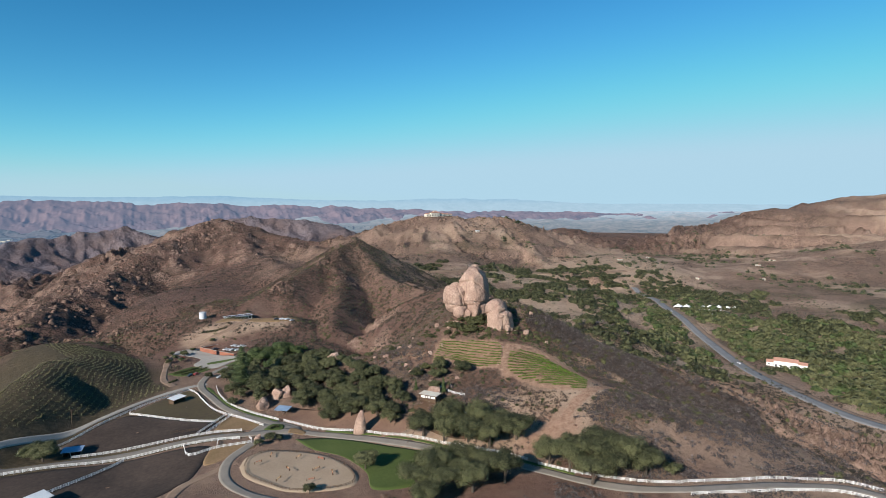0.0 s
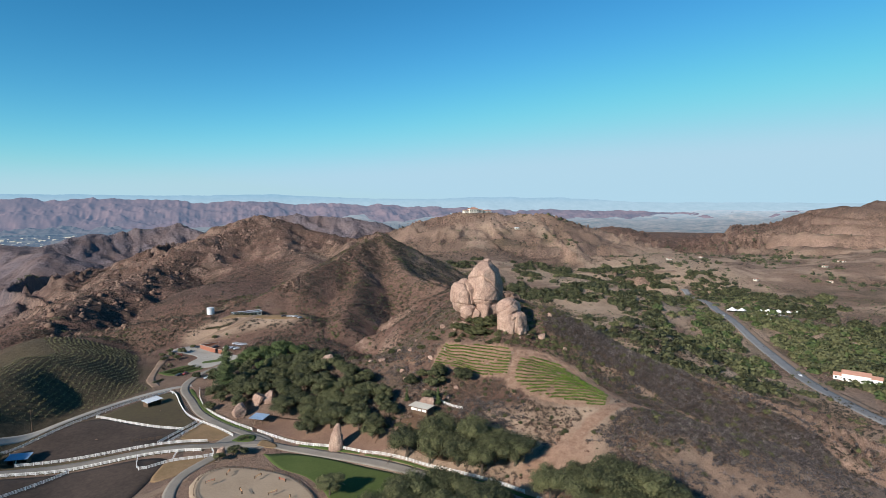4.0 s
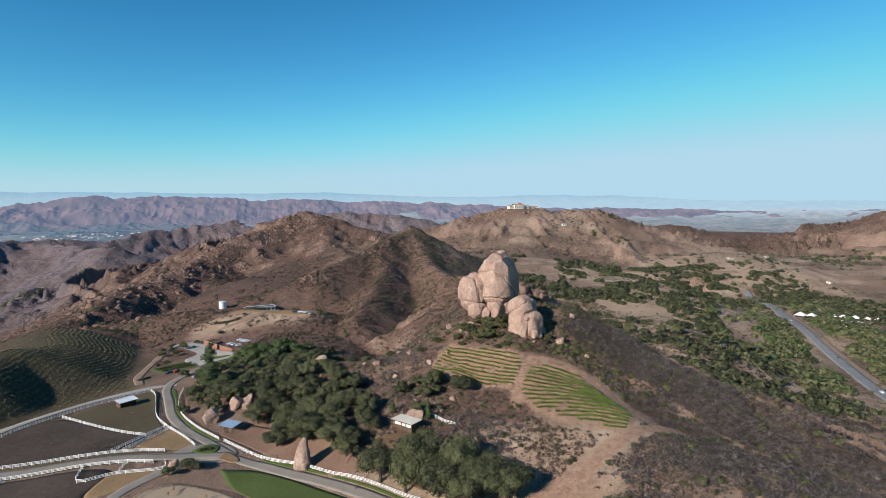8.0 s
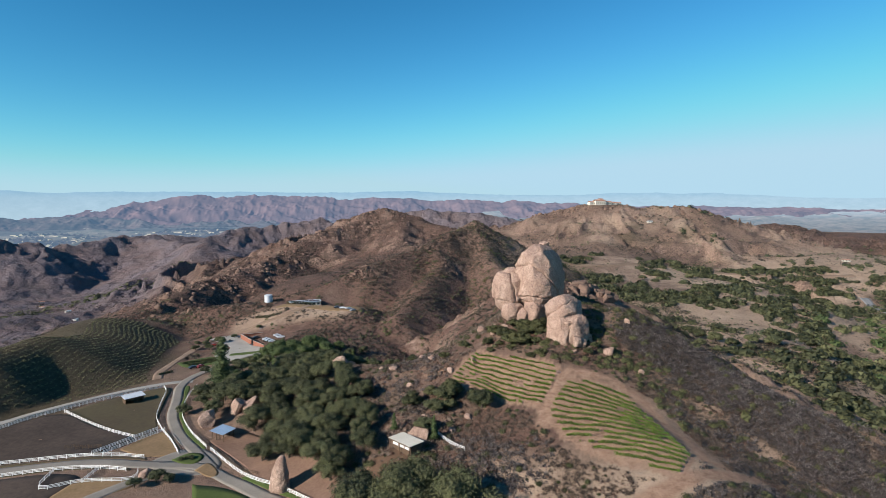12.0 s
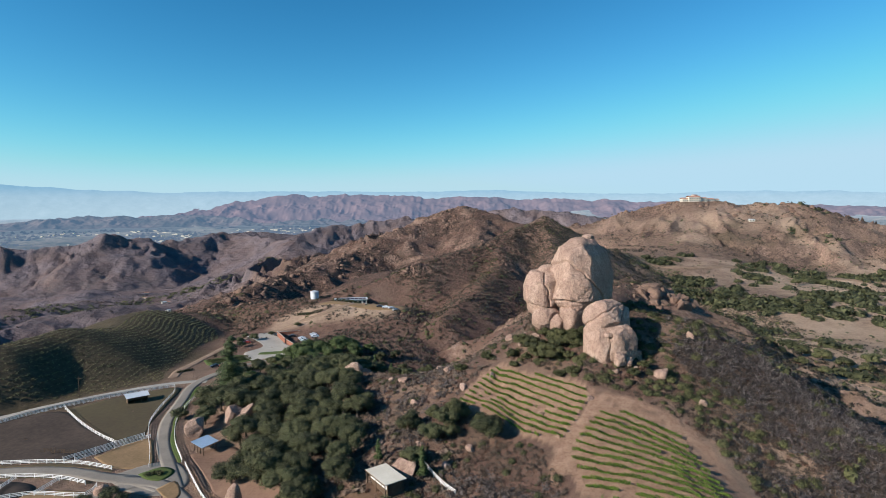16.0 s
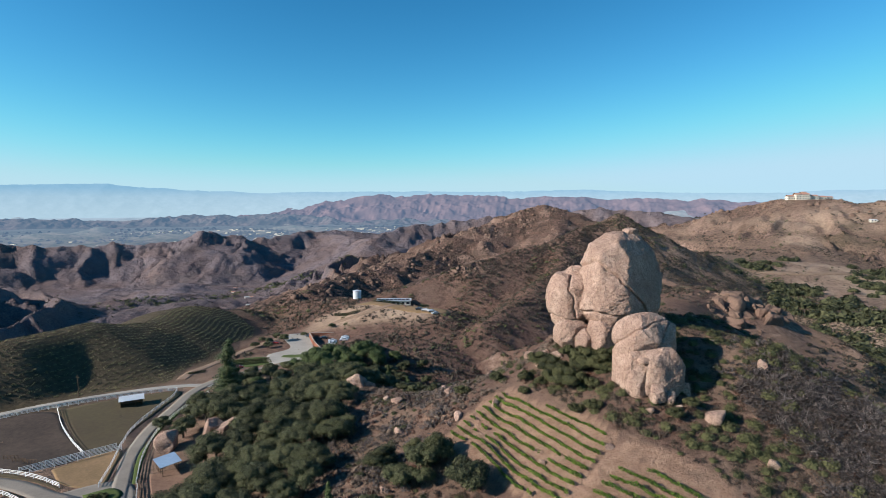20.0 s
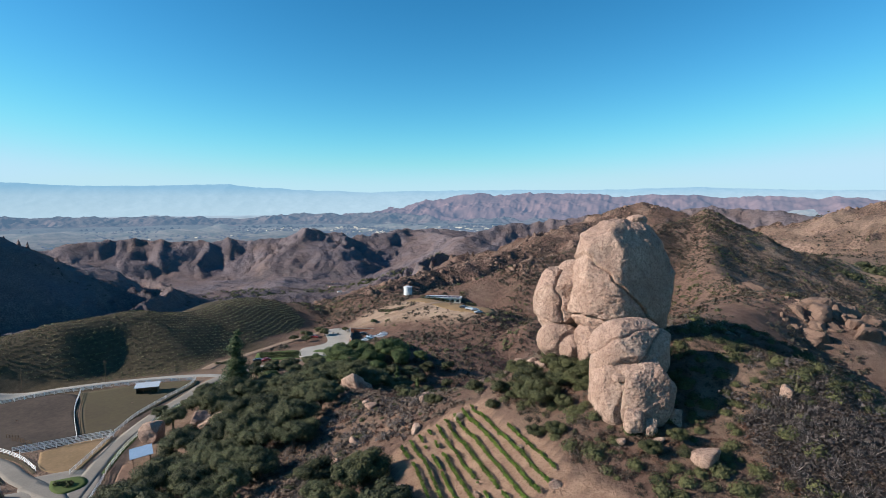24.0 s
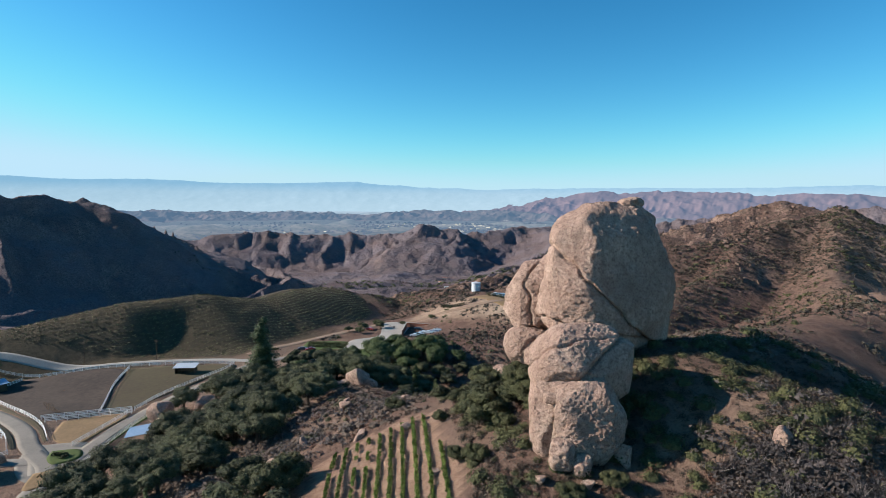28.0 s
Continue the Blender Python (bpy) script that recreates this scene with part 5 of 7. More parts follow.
def tree(name, seed, height, spread, mat, label, category="tree", style="oak", group="", count=5600, leaf=0.215):
    """A tapered trunk with limbs under a crown of leaf clumps, standing at the origin."""
    rng = np.random.default_rng(seed)
    root = thing(name, pose(0, 0, 0), label, category, group)
    bm = bmesh.new()
    lumps = []
    if style == "conifer":
        tube(bm, (0, 0, -0.5), (0, 0, height * 0.95), 0.42, 0.05)
        for k in range(15):
            f = k / 14
            a = rng.uniform(0, 6.28)
            rr = spread * (1 - f * 0.7) * rng.uniform(0.6, 1.05)
            z = height * (0.16 + 0.8 * f)
            off = rng.uniform(0.1, 0.45) * rr
            lumps.append(((off * np.cos(a), off * np.sin(a), z), (rr, rr * rng.uniform(0.7, 1.0), height * 0.06)))
    else:
        tube(bm, (0, 0, -0.6), (0.2, 0.1, height * 0.45), 0.05 * height, 0.03 * height)
        n = 11
        for k in range(n):
            a = 2.4 * k + rng.uniform(-0.4, 0.4)
            rad = spread * (0.0 if k == 0 else rng.uniform(0.35, 0.72))
            z = height * (0.72 if k == 0 else rng.uniform(0.38, 0.72))
            c = (rad * np.cos(a), rad * np.sin(a), z)
            r = spread * rng.uniform(0.34, 0.52)
            lumps.append((c, (r, r * rng.uniform(0.8, 1.1), r * rng.uniform(0.62, 0.85))))
            if k and k % 2:
                tube(bm, (0.15, 0.05, height * rng.uniform(0.2, 0.4)), (c[0] * 0.8, c[1] * 0.8, c[2]), 0.018 * height, 0.006 * height, 5)
    part("trunk", bm, BARK, root)
    v, f = crown(rng, lumps, count, leaf)
    iv, iF = ico(1)
    cores, cf, m = [v], [f], len(v)
    core_v = np.concatenate([np.array(c) + iv * np.array(r) * 0.66 for c, r in lumps])
    q = np.concatenate([np.c_[iF, iF[:, 2]] + k * len(iv) for k in range(len(lumps))])
    me_v = np.concatenate([v, core_v])
    crown_ob = mesh_object("crown", v, f, mat, root, smooth=False)
    core = mesh_object("inner_foliage", core_v, np.concatenate([iF + k * len(iv) for k in range(len(lumps))]), mat, root)
    return root


def stand(proto, places, seed, scale=(0.8, 1.2), sink=0.2):
    """Copies of a tree at places, each turned and sized by itself; the first one moves to the first place."""
    rng = np.random.default_rng(seed)
    for k, pl in enumerate(places):
        x, y = pl[0], pl[1]
        s = pl[2] if len(pl) > 2 else rng.uniform(*scale)
        a = rng.uniform(0, 360)
        m = pose(x, y, ground_z(x, y) - sink, 0, 0, a)
        ob = proto
        if k:
            ob = copy_thing(proto, m)
        else:
            ob.matrix_basis = m
        ob.scale = (s * rng.uniform(0.92, 1.1), s * rng.uniform(0.92, 1.1), s * rng.uniform(0.9, 1.12))


def spread_in(outline, pitch, seed, keep=lambda x, y: True):
    """Places inside an outline, at an uneven pitch."""
    rng = np.random.default_rng(seed)
    o = np.array(outline, float)
    lo, hi = o.min(0), o.max(0)
    out = []
    for gx_ in np.arange(lo[0], hi[0], pitch):
        for gy_ in np.arange(lo[1], hi[1], pitch):
            x, y = gx_ + rng.uniform(-0.42, 0.42) * pitch, gy_ + rng.uniform(-0.42, 0.42) * pitch
            if inside(o, np.array([x]), np.array([y]))[0] and keep(x, y):
                out.append((x, y))
    return out


def off_rocks(x, y):
    return min(math.hypot(x + 84, y - 190), math.hypot(x + 75, y - 199), math.hypot(x + 49, y - 137), math.hypot(x + 36, y - 227)) > 6.5 and math.hypot(x + 77, y - 179) > 9


GROVE = [(-94, 206), (-88, 200), (-80, 184), (-68, 183), (-61, 166), (-57, 152), (-52, 143), (-42, 138), (-32, 135), (-25, 143), (-22, 158), (-26, 176), (-28, 196), (-34, 214), (-30, 232), (-40, 246), (-56, 252), (-70, 246), (-84, 224)]
spots = spread_in(GROVE, 7.4, 4, off_rocks)
random.Random(3).shuffle(spots)
third = len(spots) // 3
OL = "dark green live oak with a broad rounded crown in the grove"
stand(tree("oak_tree", 1, 8.6, 5.4, OAK, OL, group="oak grove"), spots[:third], 1, (0.8, 1.15))
stand(tree("oak_tree", 2, 7.6, 5.0, OAK, OL, group="oak grove"), spots[third:2 * third], 2, (0.8, 1.15))
stand(tree("oak_tree", 3, 9.4, 5.0, OAK, OL, group="oak grove"), spots[2 * third:], 3, (0.75, 1.1))
stand(tree("oak_tree", 4, 9.0, 5.8, OAK, "large dark oak beside the ranch road", group="roadside oaks"),
      [(-26, 119), (-19, 112), (-14, 118), (-10, 106), (-2, 111), (3, 101), (8, 95), (-4, 98), (9, 73), (14, 66), (20, 72), (24, 62), (30, 66), (17, 56), (27, 55), (34, 58), (38, 50), (48, 46, 0.7),
       (-46, 80), (-38, 84), (-30, 80), (-24, 86), (-18, 78), (-40, 74), (-28, 70), (-14, 70), (-48, 68)], 5, (1.15, 1.6))
stand(tree("oak_tree", 5, 7.5, 4.6, BRIGHT, "bright green leafy tree by the ranch yard", group="yard trees"),
      [(-78, 282, 1.25), (-71, 278, 1.3), (-66, 286, 1.2), (-74, 292, 1.1), (-60, 280, 1.2), (-83, 273, 0.8), (-64, 268, 1.1), (-54, 272, 1.0), (-70, 262, 0.9), (-88, 250, 0.7), (-59, 290, 1.3), (-52, 292, 1.2), (-48, 284, 1.1), (-58, 300, 0.9), (-42, 292, 0.8)], 6)
stand(tree("oak_tree", 6, 6.5, 4.0, OAK, "small dark tree in the ranch garden", group="garden trees"),
      [(-90, 236), (-96, 224), (-93, 214), (-98, 206, 0.7), (-82, 238), (-76, 246), (-86, 246, 0.8), (-98, 262, 0.8), (-94, 256, 0.9), (-92, 268, 0.8), (-88, 260, 1.0), (-86, 272, 0.9), (-97, 251, 0.8), (-106, 262, 0.6), (-80, 256, 1.0), (-78, 266, 1.0)] + [(-70, 238), (-64, 254), (-92, 250, 0.7), (-50, 262), (-44, 256), (-58, 262), (-38, 262, 0.9), (-32, 254, 0.8),
       (-120, 318, 0.6), (-124, 326, 0.6), (-128, 318, 0.6), (-118, 332, 0.7), (-130, 330, 0.55), (-126, 338, 0.6), (-112, 344, 0.5), (-98, 352, 0.5), (-20, 246, 0.7), (-26, 262, 0.6)] + [(-29, 290, 0.7), (-36, 284, 0.8), (-40, 276, 0.9), (-46, 270, 1.0), (-50, 252, 1.1), (-45, 232, 1.0), (-34, 272, 0.8), (-24, 276, 0.6), (-30, 240, 0.9), (-22, 232, 0.7), (-16, 222, 0.6), (-12, 240, 0.5)], 7)
stand(tree("conifer", 7, 22.5, 7.6, PINE, "tall dark conifer in the garden", style="conifer", count=6500, leaf=0.36), [(-90, 232.5, 1.0)], 8)
stand(tree("slender_tree", 8, 9, 2.0, BRIGHT, "slim light green young tree in the scrub", style="conifer", group="slender trees", count=1400, leaf=0.26), [(-4, 143, 0.85), (-33, 250, 1.0), (-26, 252, 0.8), (-16, 150, 0.6)], 9)
stand(tree("oak_tree", 9, 6.0, 4.0, OAK, "round dark green tree on the vineyard edge", group="vineyard trees"), [(12.9, 153.5, 1.2), (1, 160, 1.0), (-3, 156, 0.9), (-7, 147, 0.75), (3, 156, 0.6)], 10)
stand(tree("oak_tree", 10, 8.0, 5.0, OAK, "dark round tree by the paddock fence", group="paddock trees"), [(-176, 172, 1.15), (-181, 177, 1.0), (-58, 104.5, 1.0), (-82, 97, 0.55), (-93, 146, 0.45), (-88, 149, 0.55), (-84, 148, 0.4)], 11)
stand(tree("oak_tree", 11, 6.0, 4.4, GREENBUSH, "green shrubby tree at the foot of the pinnacle rocks", group="knoll trees"),
      [(33, 181, 1.0), (30, 184, 0.8), (37, 187, 0.9), (41, 186, 0.8), (40, 184, 0.75), (36, 186, 0.7), (44, 180, 0.5), (31, 189, 0.5), (38, 178, 0.45), (44, 188, 0.6), (54, 166, 0.45), (58, 170, 0.4), (26, 186, 0.4), (29, 189, 0.8), (26, 194, 0.8), (36, 190, 0.7), (22, 190, 0.5), (38, 170, 0.45), (34, 171, 0.4), (22, 184, 0.4), (33, 193, 0.6), (-9, 164, 0.9), (4, 163, 1.0), (-2, 168, 0.7), (14, 196, 0.5), (5, 192, 0.5), (-6, 208, 0.6)], 12)
# woods of the far valley
far_spots = spread_in([(300, 250), (340, 330), (420, 420), (520, 470), (560, 330), (620, 300), (560, 180), (430, 170), (390, 215), (420, 260), (380, 240)], 9.5, 21) + \
    spread_in([(330, 110), (350, 170), (420, 190), (520, 150), (440, 60)], 12, 22) + [(298, 250, 1.0), (318, 196, 0.8)] + spread_in([(440, 430), (500, 520), (640, 560), (760, 480), (620, 420)], 17, 23) + spread_in([(236, 330), (300, 372), (380, 440), (440, 500), (455, 440), (400, 350), (345, 290), (300, 310)], 24, 24) + spread_in([(330, 90), (352, 150), (372, 200), (395, 210), (420, 150), (380, 60)], 13, 25)
road_line = curve_points([(330, 20), (316, 80), (312, 120), (322, 165), (345, 210), (375, 258), (420, 325), (465, 400), (520, 480), (556, 530), (580, 600)], 8.0)
far_spots = [p for p in far_spots if np.min(np.hypot(road_line[:, 0] - p[0], road_line[:, 1] - p[1])) > 17 and vnoise(np.array([p[0] / 46]), np.array([p[1] / 46]), 377)[0] > -0.55]
field_trees = [(190, 385, 0.8), (197, 375, 0.8), (196, 365, 0.9), (204, 356, 0.9), (206, 344, 0.9), (212, 334, 0.9), (216, 322, 0.8), (222, 312, 0.7), (236, 330, 0.9), (246, 322, 0.9), (254, 330, 0.8), (290, 345, 0.9), (300, 352, 0.9), (312, 340, 0.9), (322, 330, 1.0), (332, 322, 0.9), (310, 358, 1.0), (340, 340, 0.9)] + [(180, 300, 0.6), (190, 296, 0.6), (176, 312, 0.5),
               (380, 640, 0.9), (410, 650, 0.9), (360, 620, 0.9), (500, 560, 1.0), (540, 620, 1.0), (450, 610, 0.9), (130, 690, 0.6), (300, 620, 0.8), (330, 640, 0.8)]
stand(tree("oak_tree", 14, 7.5, 6.0, OAK, "dark oak in the tan meadow", group="meadow oaks", count=1500, leaf=0.5), field_trees, 15)


# ---- scrub ----
def mound(rng):
    """A rough low dome of eighteen faces."""
    a = np.arange(6) * math.pi / 3
    mid, low = rng.uniform(0.45, 0.85, 6), rng.uniform(0.8, 1.15, 6)
    v = np.concatenate([[[rng.normal(0, 0.15), rng.normal(0, 0.15), rng.uniform(0.62, 0.85)]],
                        np.stack([mid * np.cos(a), mid * np.sin(a), rng.uniform(0.36, 0.62, 6)], 1), np.stack([low * np.cos(a + 0.5), low * np.sin(a + 0.5), rng.uniform(-0.35, 0.0, 6)], 1)])
    f = []
    for k in range(6):
        j = (k + 1) % 6
        f += [(0, 1 + k, 1 + j), (1 + k, 7 + k, 1 + j), (1 + j, 7 + k, 7 + j)]
    return v, np.array(f)


def bush_shape(rng, quads, kind):
    k = quads
    if kind == "clump":
        d = rng.normal(size=(k, 3))
        d /= np.linalg.norm(d, axis=1, keepdims=True)
        d[:, 2] = np.abs(d[:, 2])
        p = d * rng.uniform(0.3, 0.95, k)[:, None] * (1.0, 1.0, 0.8)
        nrm = d + rng.normal(size=(k, 3)) * 0.4 + (0, 0, 0.35)
        nrm /= np.linalg.norm(nrm, axis=1, keepdims=True)
        return leaves(rng, p, nrm, 0.42 if k < 10 else 0.34 if k < 18 else 0.19 if k < 29 else 0.125)
    if kind == "dry":
        v, f = bush_shape(rng, k // 2, "twigs")
        w, g = bush_shape(rng, k - k // 2, "clump")
        w = w * (0.95, 0.95, 0.85)
        return np.concatenate([v, w]), np.concatenate([f, g + len(v)])
    if kind == "leafy":
        v, f = bush_shape(rng, k, "leafy_twigs")
        mv, mf = mound(rng)
        return np.concatenate([mv * (0.72, 0.72, 0.68), v]), np.concatenate([mf, f + len(mv)])
    if kind == "twigs":
        a = rng.uniform(0, 6.28, k)
        tilt = rng.uniform(0.1, 0.95, k)
        d = np.stack([np.cos(a) * tilt, np.sin(a) * tilt, np.sqrt(1 - tilt ** 2)], 1)
        length = rng.uniform(0.45, 1.15, k)[:, None]
        side = np.cross(d, rng.normal(size=(k, 3)))
        side /= np.linalg.norm(side, axis=1, keepdims=True)
        w = rng.uniform(0.009, 0.026, (k, 1)) if k > 20 else rng.uniform(0.015, 0.045, (k, 1))
        base = d * 0.12
        tip = d * length * (1, 1, 0.8) + rng.normal(0, 0.08, (k, 3))
        v = np.stack([base - side * w, base + side * w, tip], 1).reshape(-1, 3)
        return v, np.arange(3 * k).reshape(k, 3)
    d = rng.normal(size=(k, 3))
    d /= np.linalg.norm(d, axis=1, keepdims=True)
    d[:, 2] = np.abs(d[:, 2])
    p = d * rng.uniform(0.55, 1.0, k)[:, None] * (1.0, 1.0, 0.85)
    nrm = d + rng.normal(size=(k, 3)) * 0.3
    nrm /= np.linalg.norm(nrm, axis=1, keepdims=True)
    return leaves(rng, p, nrm, 0.105 if k > 200 else 0.15 if k > 100 else 0.24)


def scatter(name, xy, sizes, mat, label, quads, kind, seed, category="scrub"):
    rng = np.random.default_rng(seed)
    shapes = [bush_shape(rng, quads, kind) for _ in range(9)]
    x, y = xy[:, 0], xy[:, 1]
    z = land(x, y)
    vs, fs, n = [], [], 0
    pick = rng.integers(9, size=len(x))
    a = rng.uniform(0, 6.28, len(x))
    tall = rng.uniform(0.7, 1.15, len(x))
    for s in range(9):
        w = np.where(pick == s)[0]
        if not len(w):
            continue
        v, f = shapes[s]
        c, sn = np.cos(a[w])[:, None], np.sin(a[w])[:, None]
        sz = sizes[w][:, None]
        px = (v[None, :, 0] * c - v[None, :, 1] * sn) * sz + x[w][:, None]
        py = (v[None, :, 0] * sn + v[None, :, 1] * c) * sz + y[w][:, None]
        pz = v[None, :, 2] * sz * tall[w][:, None] + z[w][:, None] - 0.05
        vs.append(np.stack([px, py, pz], -1).reshape(-1, 3))
        fs.append((f[None] + (np.arange(len(w)) * len(v))[:, None, None]).reshape(-1, 3) + n)
        n += len(w) * len(v)
    ob = mesh_object(name, np.concatenate(vs), np.concatenate(fs), mat, smooth=False)
    return tagged(ob, label, category, kind="stuff")


ROADS = [ROAD_W, ROAD_N, ROAD_E, ROAD_S, ROAD_H, [(4, 82), (20, 89), (49, 99.5), (75, 105)], [(66, 112), (66, 127), (64, 143), (46, 157)], [(-116, 352), (-84, 362), (-60, 396)], [(44, 158), (30, 141)]]
UPPER = [(17, 191), (28, 180), (39, 168), (44, 159), (38, 149), (30, 140), (17, 152), (6, 165), (1, 173), (8, 182)]
LOWER = [(42, 158), (52, 154), (62, 148), (66, 128), (65, 110), (53, 98), (36, 113), (29, 127), (27, 139), (34, 150)]
CLEAR = [UPPER, LOWER, [(-215, 120), (-215, 245), (-120, 300), (-140, 350), (-60, 300), (-95, 200), (-20, 126), (6, 72), (-40, 60), (-60, 84), (-120, 95)],
         [(-96, 384), (-40, 352), (-28, 364), (-56, 400), (-90, 412)], [(2, 76), (14, 92), (44, 101), (34, 88), (10, 70)], [(-230, 110), (-230, 390), (-150, 380), (-128, 300), (-118, 246), (-180, 180)]]


def free(xy):
    x, y = xy[:, 0], xy[:, 1]
    ok = np.ones(len(x), bool)
    for o in CLEAR:
        ok &= ~inside(np.array(o, float), x, y)
    for r in ROADS:
        c = curve_points(r, 4.0)
        d = np.min(np.hypot(x[:, None] - c[None, :, 0], y[:, None] - c[None, :, 1]), axis=1)
        ok &= d > 4.2
    return ok


def sow(region, count, seed, keep):
    """Random places in a rectangle, kept by a density between 0 and 1."""
    rng = np.random.default_rng(seed)
    x0, y0, x1, y1 = region
    xy = np.stack([rng.uniform(x0, x1, count), rng.uniform(y0, y1, count)], 1)
    xy = xy[keep(xy[:, 0], xy[:, 1]) > rng.uniform(0, 1, count)]
    return xy[free(xy)]


def patches(scale, seed, lo=-0.15, hi=0.45):
    return lambda x, y: step(lo, hi, fbm(x / scale, y / scale, 3, seed))


NEAR = (-60, 70, 150, 262)
east = lambda x, y: step(62, 84, x + 0.25 * (y - 150))
xy = sow(NEAR, 34000, 41, lambda x, y: 0.85 * patches(16, 301, -0.6, 0.2)(x, y))
size = np.random.default_rng(1).uniform(0.72, 1.30, len(xy)) ** 2.2
close = np.hypot(xy[:, 0] - 66, xy[:, 1] - 150) < 62
scatter("dry_scrub", xy[close], size[close], DRYBUSH, "low brown dry chaparral scrub on the knoll", 84, "dry", 51)
scatter("dry_scrub", xy[~close], size[~close], DRYBUSH, "low brown dry chaparral scrub on the slopes", 26, "dry", 52)
knoll = lambda x, y: blob(x, y, 72, 176, 46, 44)
xy = sow((20, 130, 130, 230), 7000, 242, lambda x, y: 0.9 * knoll(x, y) * (1 - 0.9 * brushy(x, y)))
xy = xy[np.min(np.stack([np.hypot(xy[:, 0] - a_, xy[:, 1] - b_) / c_ for a_, b_, c_ in ((46, 201, 9), (33, 202, 7), (50, 178, 7))]), axis=0) > 1]
scatter("knoll_scrub", xy, np.random.default_rng(23).uniform(0.5, 1.2, len(xy)), CHAPARRAL, "brown scrub crowding the east side of the knoll", 76, "dry", 251)
scatter("knoll_green_scrub", xy[1::6], np.random.default_rng(24).uniform(0.7, 2.1, len(xy[1::6])), GREENBUSH, "olive green shrubs crowding the east side of the knoll", 260, "leafy", 252)
xy = sow(NEAR, 15000, 142, lambda x, y: 0.8 * patches(11, 303, -0.1, 0.4)(x, y))
scatter("rust_scrub", xy, np.random.default_rng(21).uniform(0.5, 1.25, len(xy)), RUSTBUSH, "rust-brown dried buckwheat scrub on the slopes", 36, "dry", 151)
xy = sow(NEAR, 17000, 42, lambda x, y: 0.8 * patches(13, 305, -0.45, 0.3)(x, y) * (0.22 + 0.12 * east(x, y)) * (1 - 0.85 * brushy(x, y)))
scatter("green_scrub", xy, np.random.default_rng(2).uniform(0.5, 1.7, len(xy)) ** 1.1, GREENBUSH, "dusty green chaparral shrubs on the knoll", 210, "leafy", 52)
grey = lambda x, y: np.maximum.reduce([blob(x, y, 114, 138, 30, 58, 22), blob(x, y, 4, 128, 22, 16), 0.85 * blob(x, y, 86, 74, 46, 34), 0.9 * blob(x, y, 18, 50, 34, 10), 0.5 * blob(x, y, -10, 180, 16, 30)])
xy = sow((-40, 40, 170, 240), 30000, 43, lambda x, y: 0.8 * grey(x, y) * patches(9, 309, -0.5, 0.2)(x, y))
scatter("grey_scrub", xy, np.random.default_rng(3).uniform(0.9, 2.3, len(xy)), GREYBUSH, "grey-brown dead scrub in the gully", 22, "clump", 53)
scatter("bare_branches", xy[::2], np.random.default_rng(33).uniform(1.3, 2.7, len(xy[::2])), PALETWIG, "bleached bare branches of dead shrubs in the gully", 26, "twigs", 153)
xy = sow((-60, 60, 170, 262), 64000, 44, lambda x, y: 0.6 * patches(8, 311, -0.2, 0.4)(x, y))
scatter("straw_tufts", xy, np.random.default_rng(4).uniform(0.18, 0.5, len(xy)), STRAW, "tufts of bleached dry grass", 9, "twigs", 54, "grass")
xy = sow((40, 0, 260, 190), 15000, 63, lambda x, y: 0.8 * np.maximum(step(100, 125, x + 0.25 * (y - 120)), step(102, 86, y)) * patches(11, 315, -0.45, 0.3)(x, y))
scatter("slope_grey_scrub", xy, np.random.default_rng(15).uniform(0.9, 2.7, len(xy)), GREYBUSH, "grey-brown dry scrub on the slope over the lower road", 18, "clump", 64)
scatter("slope_branches", xy[::2], np.random.default_rng(35).uniform(1.2, 2.4, len(xy[::2])), PALETWIG, "bleached bare branches on the slope over the lower road", 14, "twigs", 164)
xy = sow((66, 50, 156, 190), 12000, 143, lambda x, y: 0.8 * brushy(x, y))
scatter("gully_thicket", xy, np.random.default_rng(37).uniform(1.1, 2.7, len(xy)), GREYBUSH, "thick grey leafless brush filling the gully", 84, "dry", 154)
scatter("gully_branches", xy[::3], np.random.default_rng(38).uniform(1.6, 3.2, len(xy[::3])), PALETWIG, "pale bare branches over the brush in the gully", 40, "twigs", 155)
xy = xy[1::60]
scatter("gully_green_scrub", xy, np.random.default_rng(39).uniform(1.2, 2.4, len(xy)), GREENBUSH, "green shrubs scattered through the dead brush", 130, "leafy", 156)
# the hill behind, the ridge with the tank and the eastern slopes
MID = (-300, 255, 260, 720)
xy = sow(MID, 66000, 45, lambda x, y: 0.9 * patches(26, 321, -0.7, 0.1)(x, y))
scatter("hill_scrub", xy, np.random.default_rng(5).uniform(0.85, 1.45, len(xy)) ** 1.8, CHAPARRAL, "brown chaparral covering the middle hills", 10, "clump", 55)
xy = sow(MID, 20000, 46, lambda x, y: 0.6 * patches(22, 325, -0.1, 0.5)(x, y))
scatter("hill_green_scrub", xy, np.random.default_rng(6).uniform(0.9, 2.3, len(xy)), GREENBUSH, "dark green chaparral on the middle hills", 14, "clump", 56)
EAST = (110, -60, 340, 330)
xy = sow(EAST, 16000, 47, lambda x, y: 0.75 * patches(20, 331, -0.3, 0.4)(x, y))
scatter("slope_scrub", xy, np.random.default_rng(7).uniform(0.8, 2.1, len(xy)), CHAPARRAL, "brown scrub on the slope above the highway", 14, "clump", 57)
xy = sow((60, -40, 340, 260), 3600, 48, lambda x, y: 0.5 * patches(18, 335, 0.1, 0.5)(x, y))
scatter("slope_green_scrub", xy, np.random.default_rng(8).uniform(1.0, 2.8, len(xy)), GREENBUSH, "green shrubs on the slope above the highway", 44, "leafy", 58)
